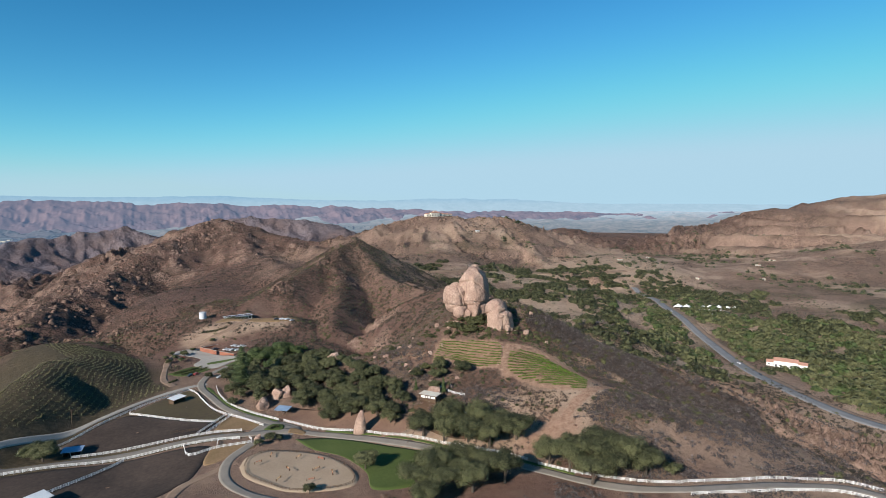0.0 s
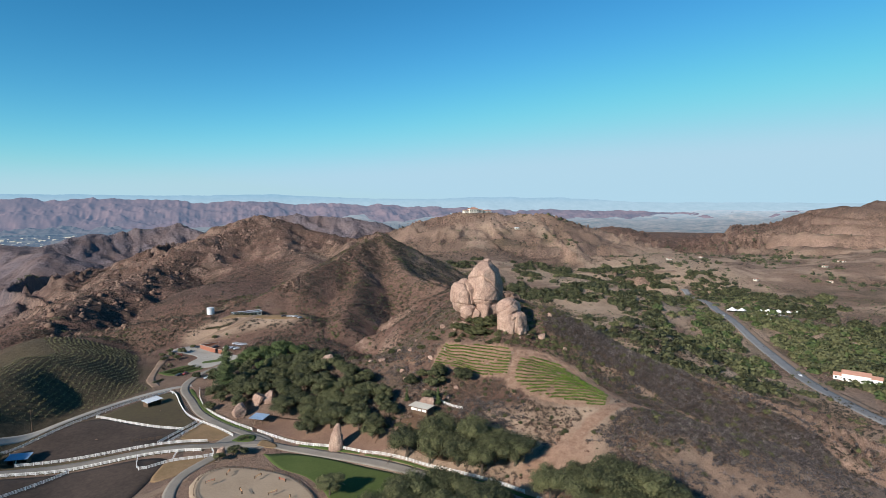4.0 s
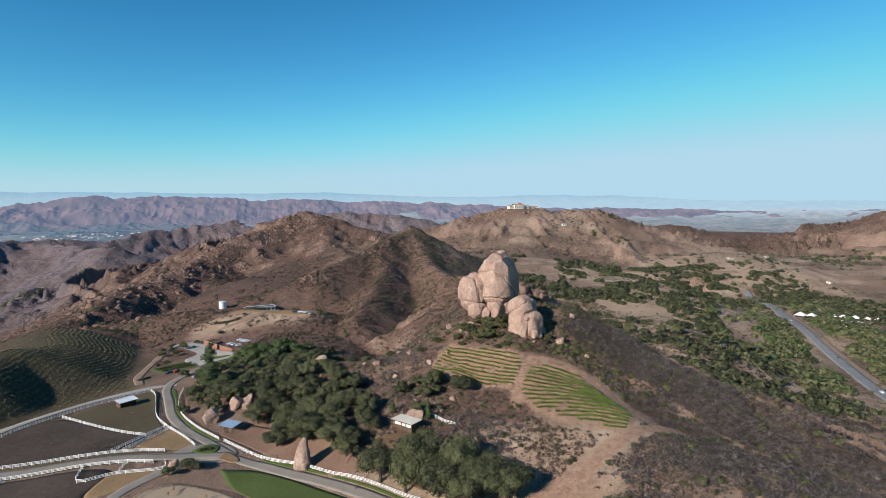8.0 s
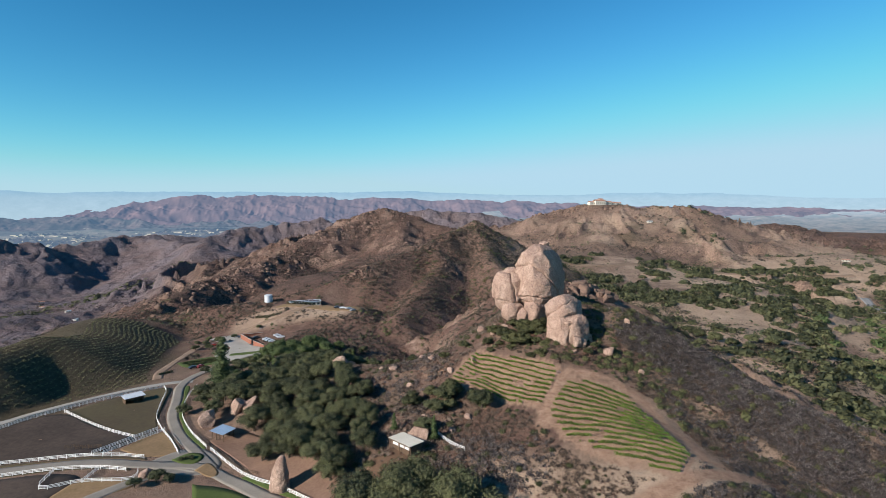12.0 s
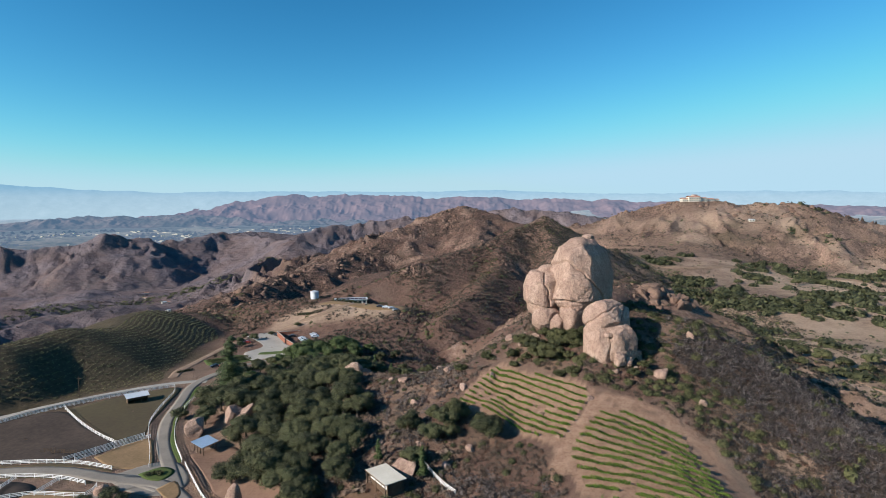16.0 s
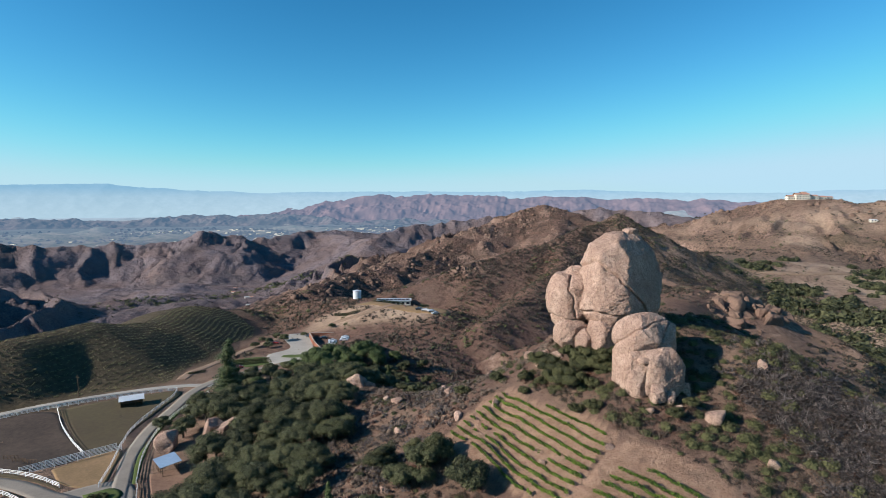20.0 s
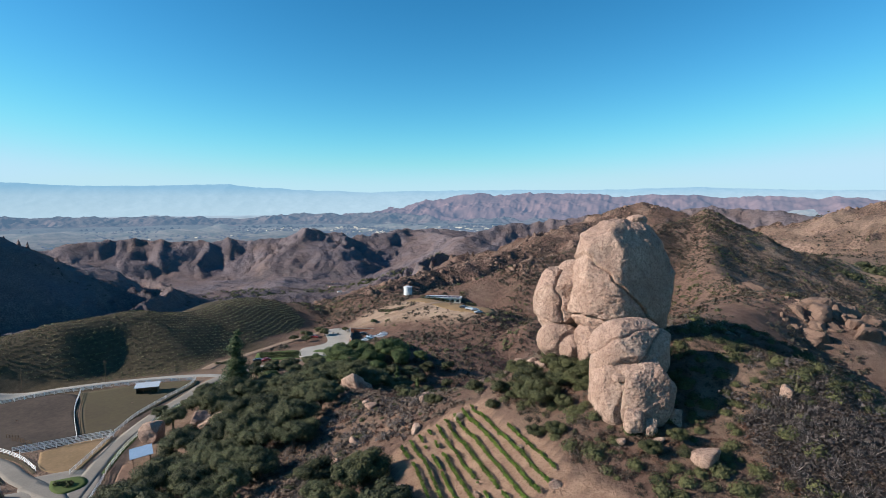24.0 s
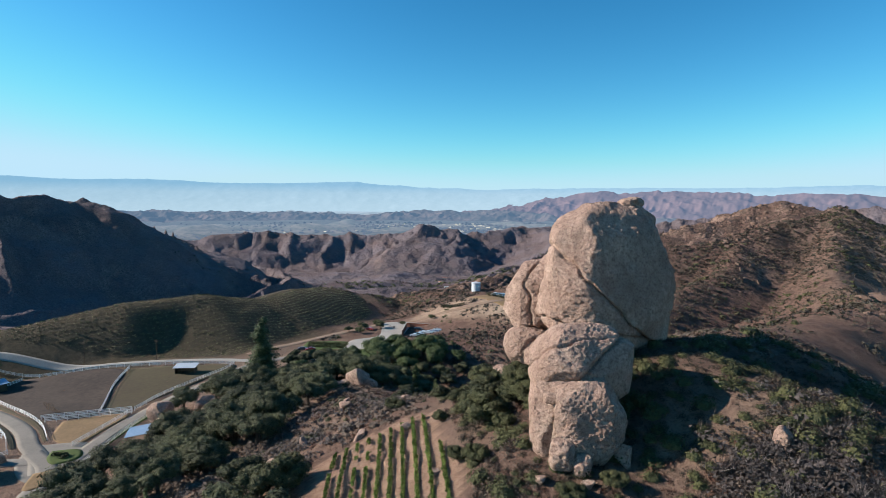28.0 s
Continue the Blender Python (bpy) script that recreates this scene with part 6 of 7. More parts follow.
xy = sow((-420, -100, -190, 700), 9000, 49, lambda x, y: 0.4 * patches(26, 341, -0.2, 0.4)(x, y))
scatter("west_scrub", xy, np.random.default_rng(9).uniform(0.7, 2.0, len(xy)), DRYBUSH, "brown scrub on the canyon side", 10, "clump", 59)
# dark woods and scrub of the far slopes
xy = sow((150, 220, 760, 1000), 5000, 65, lambda x, y: 0.6 * patches(40, 355, -0.05, 0.35)(x, y))
scatter("meadow_scrub", xy, np.random.default_rng(16).uniform(1.2, 3.0, len(xy)), OAK, "dark shrubs in bands across the tan meadows", 14, "clump", 66)
xy = sow((150, 220, 760, 1000), 13000, 67, lambda x, y: 0.6 * patches(55, 357, -0.3, 0.3)(x, y))
scatter("meadow_dry_scrub", xy, np.random.default_rng(17).uniform(0.9, 2.2, len(xy)), CHAPARRAL, "brown scrub on the low hills by the highway", 10, "clump", 68)
xy = sow((-900, 650, 900, 1750), 20000, 50, lambda x, y: 0.6 * patches(90, 351, -0.1, 0.5)(x, y))
scatter("far_scrub", xy, np.random.default_rng(10).uniform(1.8, 3.8, len(xy)), CHAPARRAL, "dark scrub dotting the far hills", 7, "clump", 60)

cl = curve_points([(-880, 1080), (-800, 1180), (-740, 1230), (-770, 1330), (-640, 1450), (-520, 1560)], 4.0)
rng = np.random.default_rng(61)
xy = cl[rng.integers(len(cl), size=420)] + rng.normal(0, 26, (420, 2))
scatter("canyon_woods", xy, rng.uniform(3.5, 7.5, len(xy)), OAK, "dark oaks along the canyon bottom", 16, "clump", 161, "woods")
wood = np.array([p[:2] for p in far_spots])
pick = np.random.default_rng(12).random(len(wood)) < 0.72
scatter("valley_oaks", wood[pick], np.random.default_rng(13).uniform(4.5, 8.5, int(pick.sum())), OAK, "dark oak woods beside the highway", 90, "leafy", 61, "woods")
scatter("valley_trees", wood[~pick], np.random.default_rng(14).uniform(4.0, 7.5, int((~pick).sum())), BRIGHT, "leafy green woods beside the highway", 90, "leafy", 62, "woods")

xy = sow((200, 200, 700, 760), 4200, 69, lambda x, y: 0.9 * patches(42, 379, 0.12, 0.32)(x, y))
xy = xy[np.min(np.hypot(xy[:, :1] - road_line[None, :, 0], xy[:, 1:] - road_line[None, :, 1]), axis=1) > 16]
scatter("highway_oaks", xy, np.random.default_rng(18).uniform(3.6, 7.5, len(xy)), OAK, "dark oaks in bands along the highway valley", 80, "leafy", 70, "woods")
xy = sow((520, 260, 1500, 1300), 4600, 71, lambda x, y: 0.6 * patches(80, 381, -0.1, 0.4)(x, y))
scatter("valley_woods", xy, np.random.default_rng(19).uniform(4.0, 8.0, len(xy)), OAK, "dark woods across the far eastern valley", 20, "leafy", 72, "woods")

# ---- vineyards ----
def vine_rows(outline, seed, vigour, heading, spacing=2.5):
    """One object for each row of vines."""
    rng = np.random.default_rng(seed)
    o = np.array(outline, float)
    ROW_DIR = np.array([math.cos(radians(heading)), math.sin(radians(heading))])
    ROW_SIDE = np.array([-ROW_DIR[1], ROW_DIR[0]])
    s, d = o @ ROW_SIDE, o @ ROW_DIR
    for k, at in enumerate(np.arange(s.min() + 1.2, s.max() - 0.8, spacing)):
        t = np.arange(d.min(), d.max(), 0.42)
        bend = 0.8 * np.sin((t - d.min()) / 22.0)
        p = ROW_SIDE * (at + bend)[:, None] + ROW_DIR * t[:, None]
        ok = inside(o, p[:, 0], p[:, 1]) & (fbm(p[:, 0] / 3.5, p[:, 1] / 3.5, 2, seed) > -0.75)
        p = p[ok]
        if len(p) < 6:
            continue
        n = 22
        q = np.repeat(p, n, 0)
        z = np.repeat(land(p[:, 0], p[:, 1]), n)
        vig = vigour * (0.75 + 0.4 * np.repeat(vnoise(p[:, 0] / 2.2, p[:, 1] / 2.2, seed + 3), n))
        h = rng.uniform(0.25, 1.0, len(q)) * 1.25 * vig
        c = np.c_[q + rng.normal(0, 0.15, (len(q), 2)), z + 0.15 + h]
        nrm = rng.normal(size=(len(q), 3)) + (0, 0, 0.7)
        nrm /= np.linalg.norm(nrm, axis=1, keepdims=True)
        v, f = leaves(rng, c, nrm, 0.19)
        root = thing("vine_row", pose(p[0, 0], p[0, 1], land(p[:1, 0], p[:1, 1])[0]), "green row of grape vines on reddish soil", "vines", "knoll vineyard rows")
        for at_ in range(0, len(p), 4):
            leaf_v = v[at_ * n * 3:(at_ + 4) * n * 3] - np.array(root.matrix_basis.translation)
            mesh_object("vine", leaf_v, np.arange(len(leaf_v)).reshape(-1, 3), VINE, root, smooth=False)


vine_rows([(17, 187), (27, 176.5), (36, 166), (40.5, 159), (36, 152), (30, 144), (18, 156), (9, 167), (4.5, 173), (10, 180)], 71, 0.75, -53, 2.05)
vine_rows([(42.5, 153), (52, 150), (59.5, 144.5), (62, 128), (61.5, 112), (53, 102.5), (39.5, 116.5), (33, 128), (31.5, 139), (37, 147)], 73, 0.9, -31)

weeds = np.random.default_rng(75).uniform((2, 98), (66, 190), (9000, 2))
weeds = weeds[(inside(np.array(UPPER, float), weeds[:, 0], weeds[:, 1]) | inside(np.array(LOWER, float), weeds[:, 0], weeds[:, 1])) & (fbm(weeds[:, 0] / 7, weeds[:, 1] / 7, 2, 77) > -0.15)]
scatter("vineyard_weeds", weeds, np.random.default_rng(76).uniform(0.10, 0.32, len(weeds)), STRAW, "dry weeds between the vine rows", 7, "twigs", 78, "grass")

# rows that follow the contours of the western hill
rng = np.random.default_rng(81)
o = np.array(WEST, float)
wx_, wy_ = np.meshgrid(np.arange(-225, -125, 0.75), np.arange(150, 396, 0.75))
wx_, wy_ = wx_.ravel(), wy_.ravel()
ok = inside(o, wx_, wy_)
wx_, wy_ = wx_[ok], wy_[ok]
crest_ = curve_points([(-205, 140), (-206, 190), (-192, 235), (-188, 272), (-182, 305), (-198, 345), (-206, 380)], 0.5)
away = [np.hypot(a_[:, None] - crest_[None, :, 0], b_[:, None] - crest_[None, :, 1]) for a_, b_ in zip(np.array_split(wx_, 20), np.array_split(wy_, 20))]
u, along = np.concatenate([d_.min(1) for d_ in away]), np.concatenate([d_.argmin(1) for d_ in away]) * 0.5
u = u + 0.5 * fbm(wx_ / 30, wy_ / 30, 2, 82)
row = (np.abs(((u / 2.7) % 1) - 0.5) < 0.17) & (np.abs(((along / 2.3) % 1) - 0.5) < 0.30)
pts = np.stack([wx_[row], wy_[row]], 1) + rng.normal(0, 0.12, (int(row.sum()), 2))
scatter("hill_vines", pts, rng.uniform(0.42, 0.78, len(pts)), OLDVINE, "dusty rows of young vines on the western hill", 9, "clump", 83, "vines")

# ---- buildings ----
def window(parent, x, y, z, w, h, face, frame_mat=None):
    """A framed pane set a little into a wall whose outside looks along face ('x-', 'x+', 'y-', 'y+')."""
    f = bmesh.new()
    t = 0.08
    s = -1 if face[1] == "-" else 1
    if face[0] == "y":
        box(f, x - w / 2 - t, y - 0.05, z - t, x + w / 2 + t, y + 0.05, z), box(f, x - w / 2 - t, y - 0.05, z + h, x + w / 2 + t, y + 0.05, z + h + t)
        box(f, x - w / 2 - t, y - 0.05, z, x - w / 2, y + 0.05, z + h), box(f, x + w / 2, y - 0.05, z, x + w / 2 + t, y + 0.05, z + h)
        g = boxed(x - w / 2, y - 0.02 + s * 0.012, z, x + w / 2, y + 0.02 + s * 0.012, z + h)
    else:
        box(f, x - 0.05, y - w / 2 - t, z - t, x + 0.05, y + w / 2 + t, z), box(f, x - 0.05, y - w / 2 - t, z + h, x + 0.05, y + w / 2 + t, z + h + t)
        box(f, x - 0.05, y - w / 2 - t, z, x + 0.05, y - w / 2, z + h), box(f, x - 0.05, y + w / 2, z, x + 0.05, y + w / 2 + t, z + h)
        g = boxed(x - 0.02 + s * 0.012, y - w / 2, z, x + 0.02 + s * 0.012, y + w / 2, z + h)
    fr = part("window", f, frame_mat or WHITE, parent)
    part("pane", g, GLASS, fr)


def shelter(x, y, turn, length, depth, height, roof_mat, label, walls=True):
    """An open shelter: posts, a boarded back and a ribbed single-pitch roof."""
    root = thing("horse_shelter", pose(x, y, ground_z(x, y), 0, 0, turn), label, "shelter")
    for px in np.linspace(-length / 2 + 0.2, length / 2 - 0.2, 4):
        for py in (-depth / 2 + 0.2, depth / 2 - 0.2):
            part("post", boxed(px - 0.09, py - 0.09, -0.3, px + 0.09, py + 0.09, height + (0.35 if py > 0 else -0.1)), WOOD, root)
    if walls:
        for k in range(8):
            z = 0.1 + k * (height - 0.2) / 8
            part("board", boxed(-length / 2 + 0.1, depth / 2 - 0.14, z, length / 2 - 0.1, depth / 2 - 0.08, z + (height - 0.2) / 8 - 0.03), WOOD, root)
        part("side_wall", boxed(-length / 2 + 0.06, -depth / 2 + 0.3, 0, -length / 2 + 0.14, depth / 2 - 0.16, height), WOOD, root)
        part("side_wall", boxed(length / 2 - 0.14, -depth / 2 + 0.3, 0, length / 2 - 0.06, depth / 2 - 0.16, height), WOOD, root)
    else:
        for z in (0.5, 1.0):
            part("rail", boxed(-length / 2 + 0.2, depth / 2 - 0.24, z, length / 2 - 0.2, depth / 2 - 0.18, z + 0.1), WOOD, root)
    bm = bmesh.new()
    tilt = Matrix.Translation((0, 0, height + 0.28)) @ pose(0, 0, 0, math.degrees(math.atan2(0.45, depth)))
    box(bm, -length / 2 - 0.5, -depth / 2 - 0.6, -0.04, length / 2 + 0.5, depth / 2 + 0.5, 0.04)
    for px in np.arange(-length / 2 - 0.4, length / 2 + 0.45, 0.6):
        box(bm, px - 0.04, -depth / 2 - 0.6, 0.042, px + 0.04, depth / 2 + 0.5, 0.09)
    bmesh.ops.transform(bm, matrix=tilt, verts=bm.verts)
    part("roof", bm, roof_mat, root, "ribbed metal roof")
    return root


shelter(-124.5, 223.5, 40, 7.4, 4.0, 2.5, STEEL_ROOF, "pale-roofed timber horse shelter in the grass paddock")
shelter(-76.5, 180, -38, 6.4, 4.6, 2.8, BLUE_ROOF, "blue metal roofed open shelter in the stable yard", False)
shelter(-166, 176.5, -8, 7.0, 4.0, 2.4, BLUE_ROOF, "low blue-roofed shelter by the dark paddock")
shelter(-173, 129, 35, 12.0, 6.0, 3.2, STEEL_ROOF, "long metal-roofed barn by the south paddock")


def stable_hut():
    x, y = -12.5, 140.5
    root = thing("stable_hut", pose(x, y, ground_z(x, y) - 0.6, 0, 0, -52), "small brown stable hut with a flat cream roof", "hut")
    part("wall", boxed(-4.2, 2.0, 0, 4.2, 2.2, 3.4), WOOD, root)
    part("wall", boxed(-4.2, -2.2, 0, -4.0, 2.0, 3.4), WOOD, root)
    part("wall", boxed(4.0, -2.2, 0, 4.2, 2.0, 3.4), WOOD, root)
    part("wall", boxed(-4.0, -2.2, 0, 4.0, -2.0, 1.7), WOOD, root)
    for k in range(3):
        px = -4.0 + k * 2.7
        part("shutter", boxed(px + 0.15, -2.3, 1.75, px + 2.45, -2.22, 3.0), WHITE, root, "white painted front panel")
    part("roof", boxed(-4.9, -3.3, 3.42, 4.9, 2.7, 3.62, bevel=0.03), CREAM, root, "flat cream roof sheet")
    part("fascia", boxed(-4.9, -3.36, 3.30, 4.9, -3.3, 3.6), WOOD, root)
    for px in (-4.4, 0, 4.4):
        part("post", boxed(px - 0.1, -3.1, 0, px + 0.1, -2.9, 3.4), WOOD, root)
    return root


stable_hut()


def water_tank(x, y, r, h, label):
    root = thing("water_tank", pose(x, y, ground_z(x, y) - 0.2), label, "tank")
    bm = bmesh.new()
    bmesh.ops.create_cone(bm, cap_ends=True, segments=40, radius1=r, radius2=r, depth=h, matrix=Matrix.Translation((0, 0, h / 2)))
    part("shell", bm, TANK, root, smooth=False)
    for k in range(5):
        bm = bmesh.new()
        z = (k + 0.5) * h / 5
        bmesh.ops.create_cone(bm, cap_ends=True, segments=40, radius1=r + 0.06, radius2=r + 0.06, depth=0.12, matrix=Matrix.Translation((0, 0, z)))
        part("hoop", bm, TANK, root)
    bm = bmesh.new()
    bmesh.ops.create_cone(bm, cap_ends=True, segments=40, radius1=r + 0.15, radius2=0.3, depth=0.7, matrix=Matrix.Translation((0, 0, h + 0.35)))
    part("lid", bm, TANK, root)
    bm = bmesh.new()
    for s in (-0.22, 0.22):
        box(bm, r + 0.1, s - 0.03, 0, r + 0.16, s + 0.03, h + 0.3)
    for k in range(int(h / 0.35)):
        box(bm, r + 0.1, -0.22, 0.2 + k * 0.35, r + 0.15, 0.22, 0.25 + k * 0.35)
    part("ladder", bm, TANK, root)
    return root


water_tank(-101.5, 405.5, 2.8, 5.4, "pale steel water tank on the rocky ridge")


def long_house():
    x, y = -74, 400
    root = thing("hilltop_house", pose(x, y, ground_z(x, y) - 0.5, 0, 0, 14), "low modern house with a panelled roof by the tank", "house")
    part("wall", boxed(-11, -3.5, 0, 11, 3.5, 3.2), CREAM, root)
    part("roof", boxed(-11.6, -4.2, 3.2, 11.6, 4.2, 3.5), STEEL_ROOF, root)
    for k in range(8):
        bm = boxed(-10.6 + k * 2.65, -3.2, 3.62, -8.3 + k * 2.65, 1.2, 3.70)
        part("roof_panel", bm, PANEL, root, "dark solar panel")
    for k in range(7):
        window(root, -9.4 + k * 3.1, -3.52, 0.7, 1.9, 1.7, "y-")
    window(root, 11.02, 0, 0.8, 1.6, 1.5, "x+")
    part("door", boxed(8.1 - 9.2, -3.58, 0, 8.1 - 8.2, -3.5, 2.1), WOOD, root)
    return root


long_house()

def hedge(pts, label, height=1.6):
    rng = np.random.default_rng(int(abs(pts[0][0]) * 7))
    c = curve_points(pts, 0.5)
    n = 46
    q = np.repeat(c, n, 0) + rng.normal(0, 0.35, (len(c) * n, 2))
    z = land(q[:, 0], q[:, 1]) + rng.uniform(0.1, height, len(q))
    nrm = rng.normal(size=(len(q), 3)) + (0, 0, 0.4)
    nrm /= np.linalg.norm(nrm, axis=1, keepdims=True)
    v, f = leaves(rng, np.c_[q, z], nrm, 0.2)
    return tagged(mesh_object("hedge", v, f, GREENBUSH, smooth=False), label, "hedge")


hedge([(-86, 392), (-76, 393), (-66, 396)], "clipped dark hedge below the hilltop house", 2.2)
hedge([(-104, 372), (-94, 366), (-86, 366)], "low dark hedge along the drive", 1.6)
hedge([(-50, 374), (-45, 376)], "small green hedge on the terrace", 2.0)
hedge([(-125, 287.5), (-108.5, 296.5)], "clipped hedge across the terraced lawn", 1.3)
hedge([(-121, 283), (-105, 291.5)], "clipped hedge across the terraced lawn", 1.3)
hedge([(-85.5, 162.5), (-82.5, 164.5), (-82, 163)], "dark bushes on the traffic island", 1.1)
hedge([(-128, 262), (-124, 268)], "low bushes beside the lane", 1.0)


def brick_wall(a, b, height, label):
    """A low wall of red bricks with a coping, each visible course standing proud."""
    a, b = Vector(a), Vector(b)
    d = b - a
    L = d.length
    root = thing("brick_wall", pose(a.x, a.y, ground_z(a.x, a.y) - 0.1, 0, 0, math.degrees(math.atan2(d.y, d.x))), label, "wall", "yard walls")
    part("core", boxed(0, -0.18, 0, L, 0.18, height), BRICK, root)
    for k in range(int(height / 0.3)):
        part("course", boxed(0.02, -0.21, 0.04 + k * 0.3, L - 0.02, 0.21, 0.27 + k * 0.3), BRICK, root)
    part("coping", boxed(-0.1, -0.28, height, L + 0.1, 0.28, height + 0.12), CONCRETE, root)


brick_wall((-107, 341), (-97, 324.5), 3.0, "red brick wall at the side of the ranch yard")
brick_wall((-95.2, 321.5), (-86.6, 309.5), 3.0, "red brick wall at the side of the ranch yard")
brick_wall((-107, 341.6), (-90, 347), 2.6, "red brick wall at the end of the ranch yard")


def car_proto(name, paint, label):
    root = thing(name, pose(0, 0, 0), label, "car", "parked vehicles")
    prof = [(-2.2, 0.35), (-2.25, 0.8), (-2.05, 0.98), (-1.3, 1.02), (-0.75, 1.42), (0.75, 1.45), (1.5, 1.0), (2.1, 0.9), (2.25, 0.6), (2.2, 0.35)]
    bm = bmesh.new()
    rows = []
    for yy, sc in ((-0.86, 0.0), (-0.88, 1.0), (0.88, 1.0), (0.86, 0.0)):
        rows.append([bm.verts.new((px, yy * (0.78 if pz > 1.1 else 1.0) * (1 if sc else 0.98), pz if sc else max(0.33, pz - 0.02))) for px, pz in prof])
    for r0, r1 in zip(rows[:-1], rows[1:]):
        for k in range(len(prof)):
            kk = (k + 1) % len(prof)
            bm.faces.new((r0[k], r0[kk], r1[kk], r1[k]))
    bm.faces.new(rows[0][::-1]), bm.faces.new(rows[-1])
    bmesh.ops.recalc_face_normals(bm, faces=bm.faces)
    part("body", bm, paint, root)
    part("glasshouse", boxed(-1.05, -0.76, 1.06, 1.05, 0.76, 1.38), GLASS, root, "dark windows")
    part("windscreen", boxed(0.82, -0.6, 1.08, 1.36, 0.6, 1.12), GLASS, root)
    for wx in (-1.4, 1.4):
        for wy in (-0.84, 0.84):
            bm = bmesh.new()
            bmesh.ops.create_cone(bm, cap_ends=True, segments=14, radius1=0.33, radius2=0.33, depth=0.22, matrix=Matrix.Translation((wx, wy, 0.33)) @ pose(0, 0, 0, 90))
            wheel = part("wheel", bm, TYRE, root)
    for wy in (-0.6, 0.6):
        part("headlight", boxed(2.2, wy - 0.16, 0.62, 2.27, wy + 0.16, 0.76), WHITE, root)
    return root


def paint(name, c):
    m, nt, b = material(name)
    b.inputs["Base Color"].default_value = (*c, 1)
    b.inputs["Roughness"].default_value = 0.3
    b.inputs["Coat Weight"].default_value = 0.5
    return m


CARS = [car_proto("car", paint("white_car_paint", (0.75, 0.75, 0.75)), "white car parked in a row"),
        car_proto("car", paint("dark_car_paint", (0.03, 0.035, 0.045)), "dark car parked in a row"),
        car_proto("car", paint("silver_car_paint", (0.4, 0.41, 0.42)), "silver car parked in a row"),
        car_proto("car", paint("red_car_paint", (0.30, 0.04, 0.03)), "dark red car parked outdoors")]
crng = random.Random(5)


def park(spots):
    for k, (x, y, a, which) in enumerate(spots):
        m = pose(x, y, ground_z(x, y) + 0.2, 0, 0, a)
        proto = CARS[which]
        if "set" not in proto:
            proto["set"] = 1
            proto.matrix_basis = m
        else:
            copy_thing(proto, m)


park([(-90, 333, 20, 0), (-88, 329, 20, 2), (-86.5, 325, 22, 0), (-85, 321, 20, 1), (-83.5, 317, 25, 0), (-84, 337, 20, 0), (-82, 332, 20, 2), (-80.5, 327, 20, 0), (-97, 338, 20, 1), (-79, 322, 20, 0),
      (-88, 243, 60, 0), (-91, 247, 60, 1), (-96, 262, 30, 0), (-100, 258, 30, 2), (-113, 277, 60, 3), (-116, 275, 40, 1), (-44, 362, 10, 0), (-40, 360, 30, 0), (-48, 364, 0, 1), (-37, 357, 40, 2),
      (-120, 326, 10, 3), (372, 252, 57, 0), (352, 216, 56, 1), (490, 440, 55, 2)])
lot = []
for i in range(7):
    for j in range(6):
        if crng.random() < 0.85:
            lot.append((512 + i * 7 + j * 2.5, 408 + j * 6 - i * 2, 35 + crng.uniform(-4, 4), crng.choice([0, 0, 1, 2, 1, 3])))
park(lot)


def villa(x, y, turn, blocks, label, wall_mat, roof_mat, name="villa"):
    """A house of several blocks, each with walls, windows and a hipped or gabled roof."""
    root = thing(name, pose(x, y, ground_z(x, y) - 1.0, 0, 0, turn), label, "house")
    for bx, by, w, d, h in blocks:
        part("wall", boxed(bx - w / 2, by - d / 2, 0, bx + w / 2, by + d / 2, h), wall_mat, root)
        part("roof", gable(bmesh.new(), bx - w / 2, by - d / 2, h + 0.02, bx + w / 2, by + d / 2, d * 0.2), roof_mat, root, "clay tile roof")
        for k in range(max(1, int(w / 4))):
            wx = bx - w / 2 + (k + 0.5) * w / max(1, int(w / 4))
            for fl in range(max(1, int(h / 4))):
                window(root, wx, by - d / 2 - 0.02, 2.0 + fl * 3.4, 1.5, 1.6, "y-")
        for k in range(max(1, int(d / 5))):
            wy = by - d / 2 + (k + 0.5) * d / max(1, int(d / 5))
            window(root, bx - w / 2 - 0.02, wy, 2.0, 1.4, 1.6, "x-")
    return root


villa(425, 1063, 8, [(0, 0, 22, 12, 9), (18, 3, 16, 11, 6.5), (-16, 2, 12, 10, 6), (34, 5, 14, 10, 5), (6, 6, 8, 8, 12), (48, 8, 10, 8, 4.5)], "large cream villa crowning a hilltop", CREAM, TILE_ROOF)
villa(404, 226, -60, [(0, 0, 20, 11, 7), (13, 2, 9, 9, 5), (-12, 1, 8, 9, 4.5)], "white house with a clay tile roof by the highway", WHITE, TILE_ROOF)


def tent(x, y, s, turn):
    root = thing("marquee", pose(x, y, ground_z(x, y), 0, 0, turn), "white event tent by the car park", "tent", "event tents")
    bm = bmesh.new()
    bmesh.ops.create_cone(bm, cap_ends=True, segments=4, radius1=s * 0.72, radius2=0.1, depth=s * 0.35, matrix=Matrix.Translation((0, 0, 2.6 + s * 0.17)) @ pose(0, 0, 0, 0, 0, 45))
    part("canopy", bm, WHITE, root)
    for sx in (-1, 1):
        for sy in (-1, 1):
            part("pole", boxed(sx * s * 0.48 - 0.06, sy * s * 0.48 - 0.06, 0, sx * s * 0.48 + 0.06, sy * s * 0.48 + 0.06, 2.7), WHITE, root)
    part("side_wall", boxed(-s * 0.48, s * 0.47, 0.3, s * 0.48, s * 0.49, 2.6), WHITE, root)


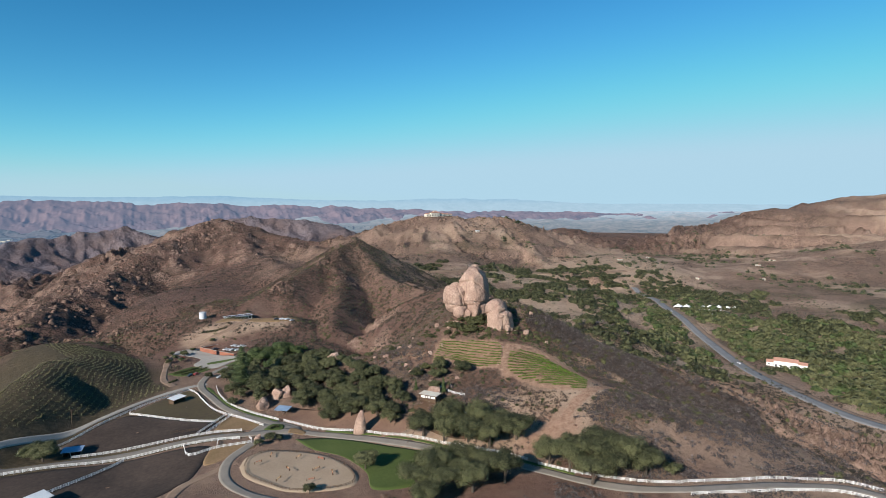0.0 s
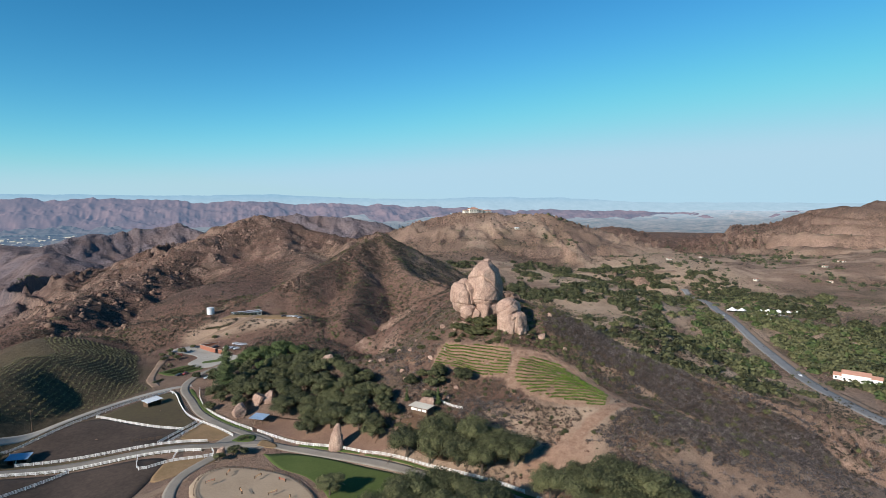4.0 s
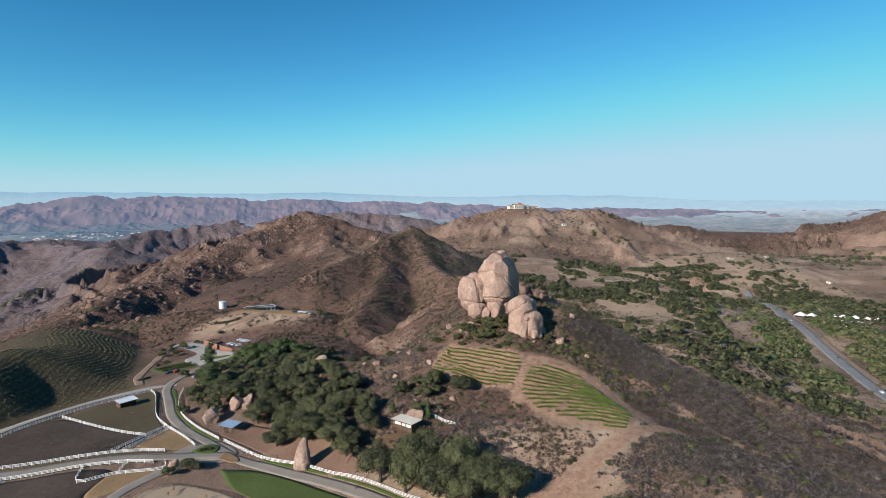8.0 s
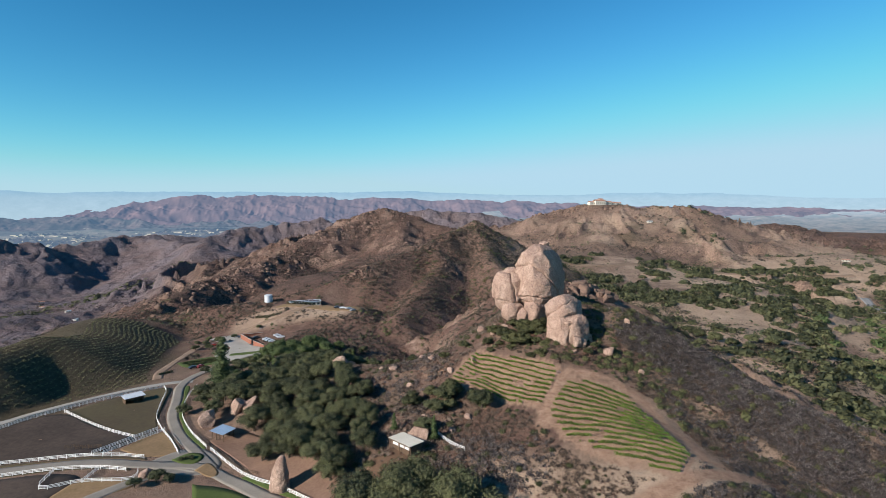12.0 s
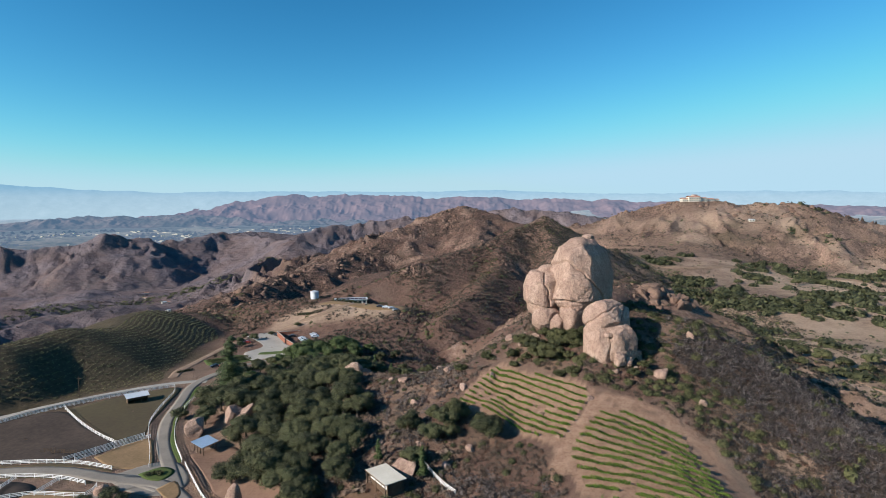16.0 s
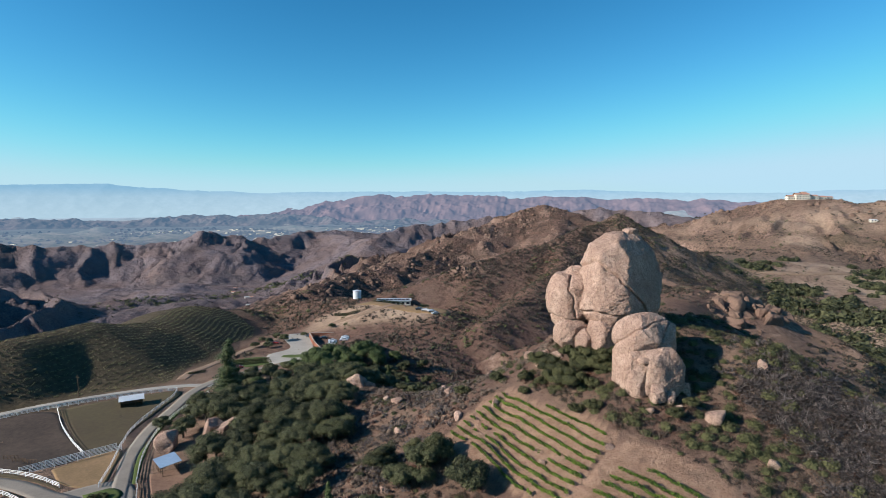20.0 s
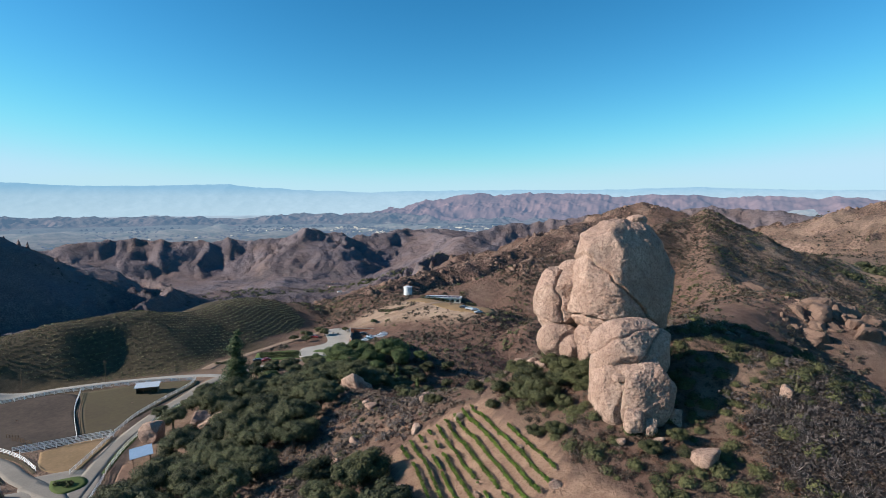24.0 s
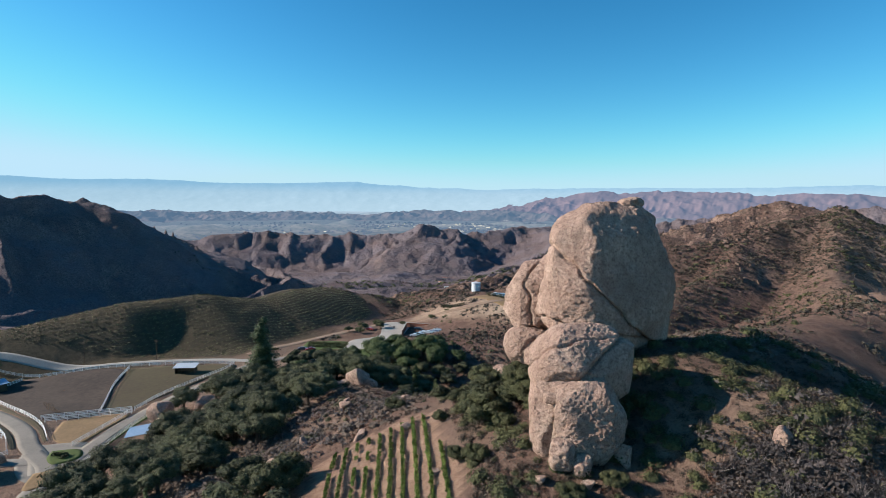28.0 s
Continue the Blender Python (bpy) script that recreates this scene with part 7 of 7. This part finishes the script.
for tx, ty, ts in ((528, 462, 11), (538, 456, 9), (566, 440, 8), (574, 432, 9), (582, 424, 7), (560, 446, 6), (590, 418, 6)):
    tent(tx, ty, ts, 25)

for hx, hy, ht, hw in ((-700, 1300, 20, 12), (-640, 1180, 50, 10), (-820, 1420, 10, 14), (-560, 1050, 70, 9), (-900, 1560, 30, 12), (-1010, 1600, 0, 14), (-420, 900, 40, 9), (760, 620, 20, 14), (860, 560, 40, 12), (960, 640, 10, 14), (700, 760, 0, 12), (820, 800, 30, 16), (560, 900, 10, 12), (1100, 700, 60, 15), (480, 960, 0, 10)):
    villa(hx, hy, ht, [(0, 0, hw * 0.8, 6, 3.6), (hw * 0.5, 3, hw * 0.4, 5, 3.0)], "small pale house far down the valley", CREAM, TILE_ROOF if hw > 11 else STEEL_ROOF, "valley_house")

# jumps in the riding arena
for k, (jx, jy, ja) in enumerate([(-96, 128, 20), (-90, 133, 70), (-80, 126, 40), (-86, 117, 100), (-76, 112, 20), (-71, 106, 80), (-91, 110, 50), (-72, 120, 130), (-80, 104, 10)]):
    root = thing("horse_jump", pose(jx, jy, 0.2, 0, 0, ja), "painted show jump in the arena", "jump", "arena jumps")
    part("wing", boxed(-1.6, -0.25, 0, -1.52, 0.25, 0.95), WOOD, root)
    part("wing", boxed(1.52, -0.25, 0, 1.6, 0.25, 0.95), WOOD, root)
    for z in (0.4, 0.8):
        part("pole", boxed(-1.52, -0.05, z, 1.52, 0.05, z + 0.1), PLASTIC, root)
# stacked pallets and rails in the dark paddock
for k, (px, py, pa) in enumerate([(-122, 176, 10), (-126, 177, 15), (-118, 176, 5)]):
    root = thing("feed_rack", pose(px, py, 0.1, 0, 0, pa), "weathered grey feed rack in the paddock", "rack", "paddock racks")
    for kx in range(5):
        part("upright", boxed(-2 + kx, -0.06, 0, -1.88 + kx, 0.06, 1.2), WOOD, root)
    for z in (0.3, 0.7, 1.1):
        part("bar", boxed(-2.1, -0.1, z, 2.1, -0.05, z + 0.1), WOOD, root)
# poles along the western hill road
for k, (px, py) in enumerate([(-150, 226), (-170, 207), (-60, 262)]):
    root = thing("utility_pole", pose(px, py, ground_z(px, py)), "grey timber utility pole", "pole", "utility poles")
    part("shaft", tube(bmesh.new(), (0, 0, -0.3), (0, 0, 9), 0.14, 0.09, 8), WOOD, root)
    part("crossarm", boxed(-1, -0.06, 8.2, 1, 0.06, 8.35), WOOD, root)

# the town on the far plain
trng = np.random.default_rng(91)
vs, fs = [], []
cube = np.array([(-1, -1, 0), (1, -1, 0), (1, 1, 0), (-1, 1, 0), (-1, -1, 1), (1, -1, 1), (1, 1, 1), (-1, 1, 1)], float)
quad = np.array([(0, 1, 5, 4), (1, 2, 6, 5), (2, 3, 7, 6), (3, 0, 4, 7), (4, 5, 6, 7)])
for k in range(620):
    a, r = radians(trng.normal(-20, 11)), trng.uniform(3250, 3950)
    x, y = r * math.sin(a), r * math.cos(a)
    z = float(plain_z(np.array(x), np.array(y)))
    w = trng.uniform(4, 15)
    vs.append(cube * (w, trng.uniform(4, 10), trng.uniform(3, 6)) + (x, y, z - 1))
    fs.append(quad + 8 * k)
tagged(mesh_object("town_roofs", np.concatenate(vs), np.concatenate(fs), CREAM, smooth=False), "pale roofs of a distant town", "town", kind="stuff")
# the dark street trees between its roofs
a, r = np.radians(trng.normal(-18, 16, 5200)), trng.uniform(3200, 4000, 5200)
x, y = r * np.sin(a), r * np.cos(a)
keep = fbm(x / 160, y / 160, 3, 395) > -0.25
x, y = x[keep], y[keep]
cone = np.array([(0, 0, 1.0), (1, 0, 0.3), (-0.5, 0.87, 0.25), (-0.5, -0.87, 0.2), (0, 0, -0.2)])
side = np.array([(0, 1, 2), (0, 2, 3), (0, 3, 1), (4, 2, 1), (4, 3, 2), (4, 1, 3)])
v = cone[None] * trng.uniform(6, 14, (len(x), 1, 1)) + np.stack([x, y, plain_z(x, y)], -1)[:, None]
f = side[None] + (np.arange(len(x)) * 5)[:, None, None]
# HILLS also lends the trees its painted haze, an even bluish emission
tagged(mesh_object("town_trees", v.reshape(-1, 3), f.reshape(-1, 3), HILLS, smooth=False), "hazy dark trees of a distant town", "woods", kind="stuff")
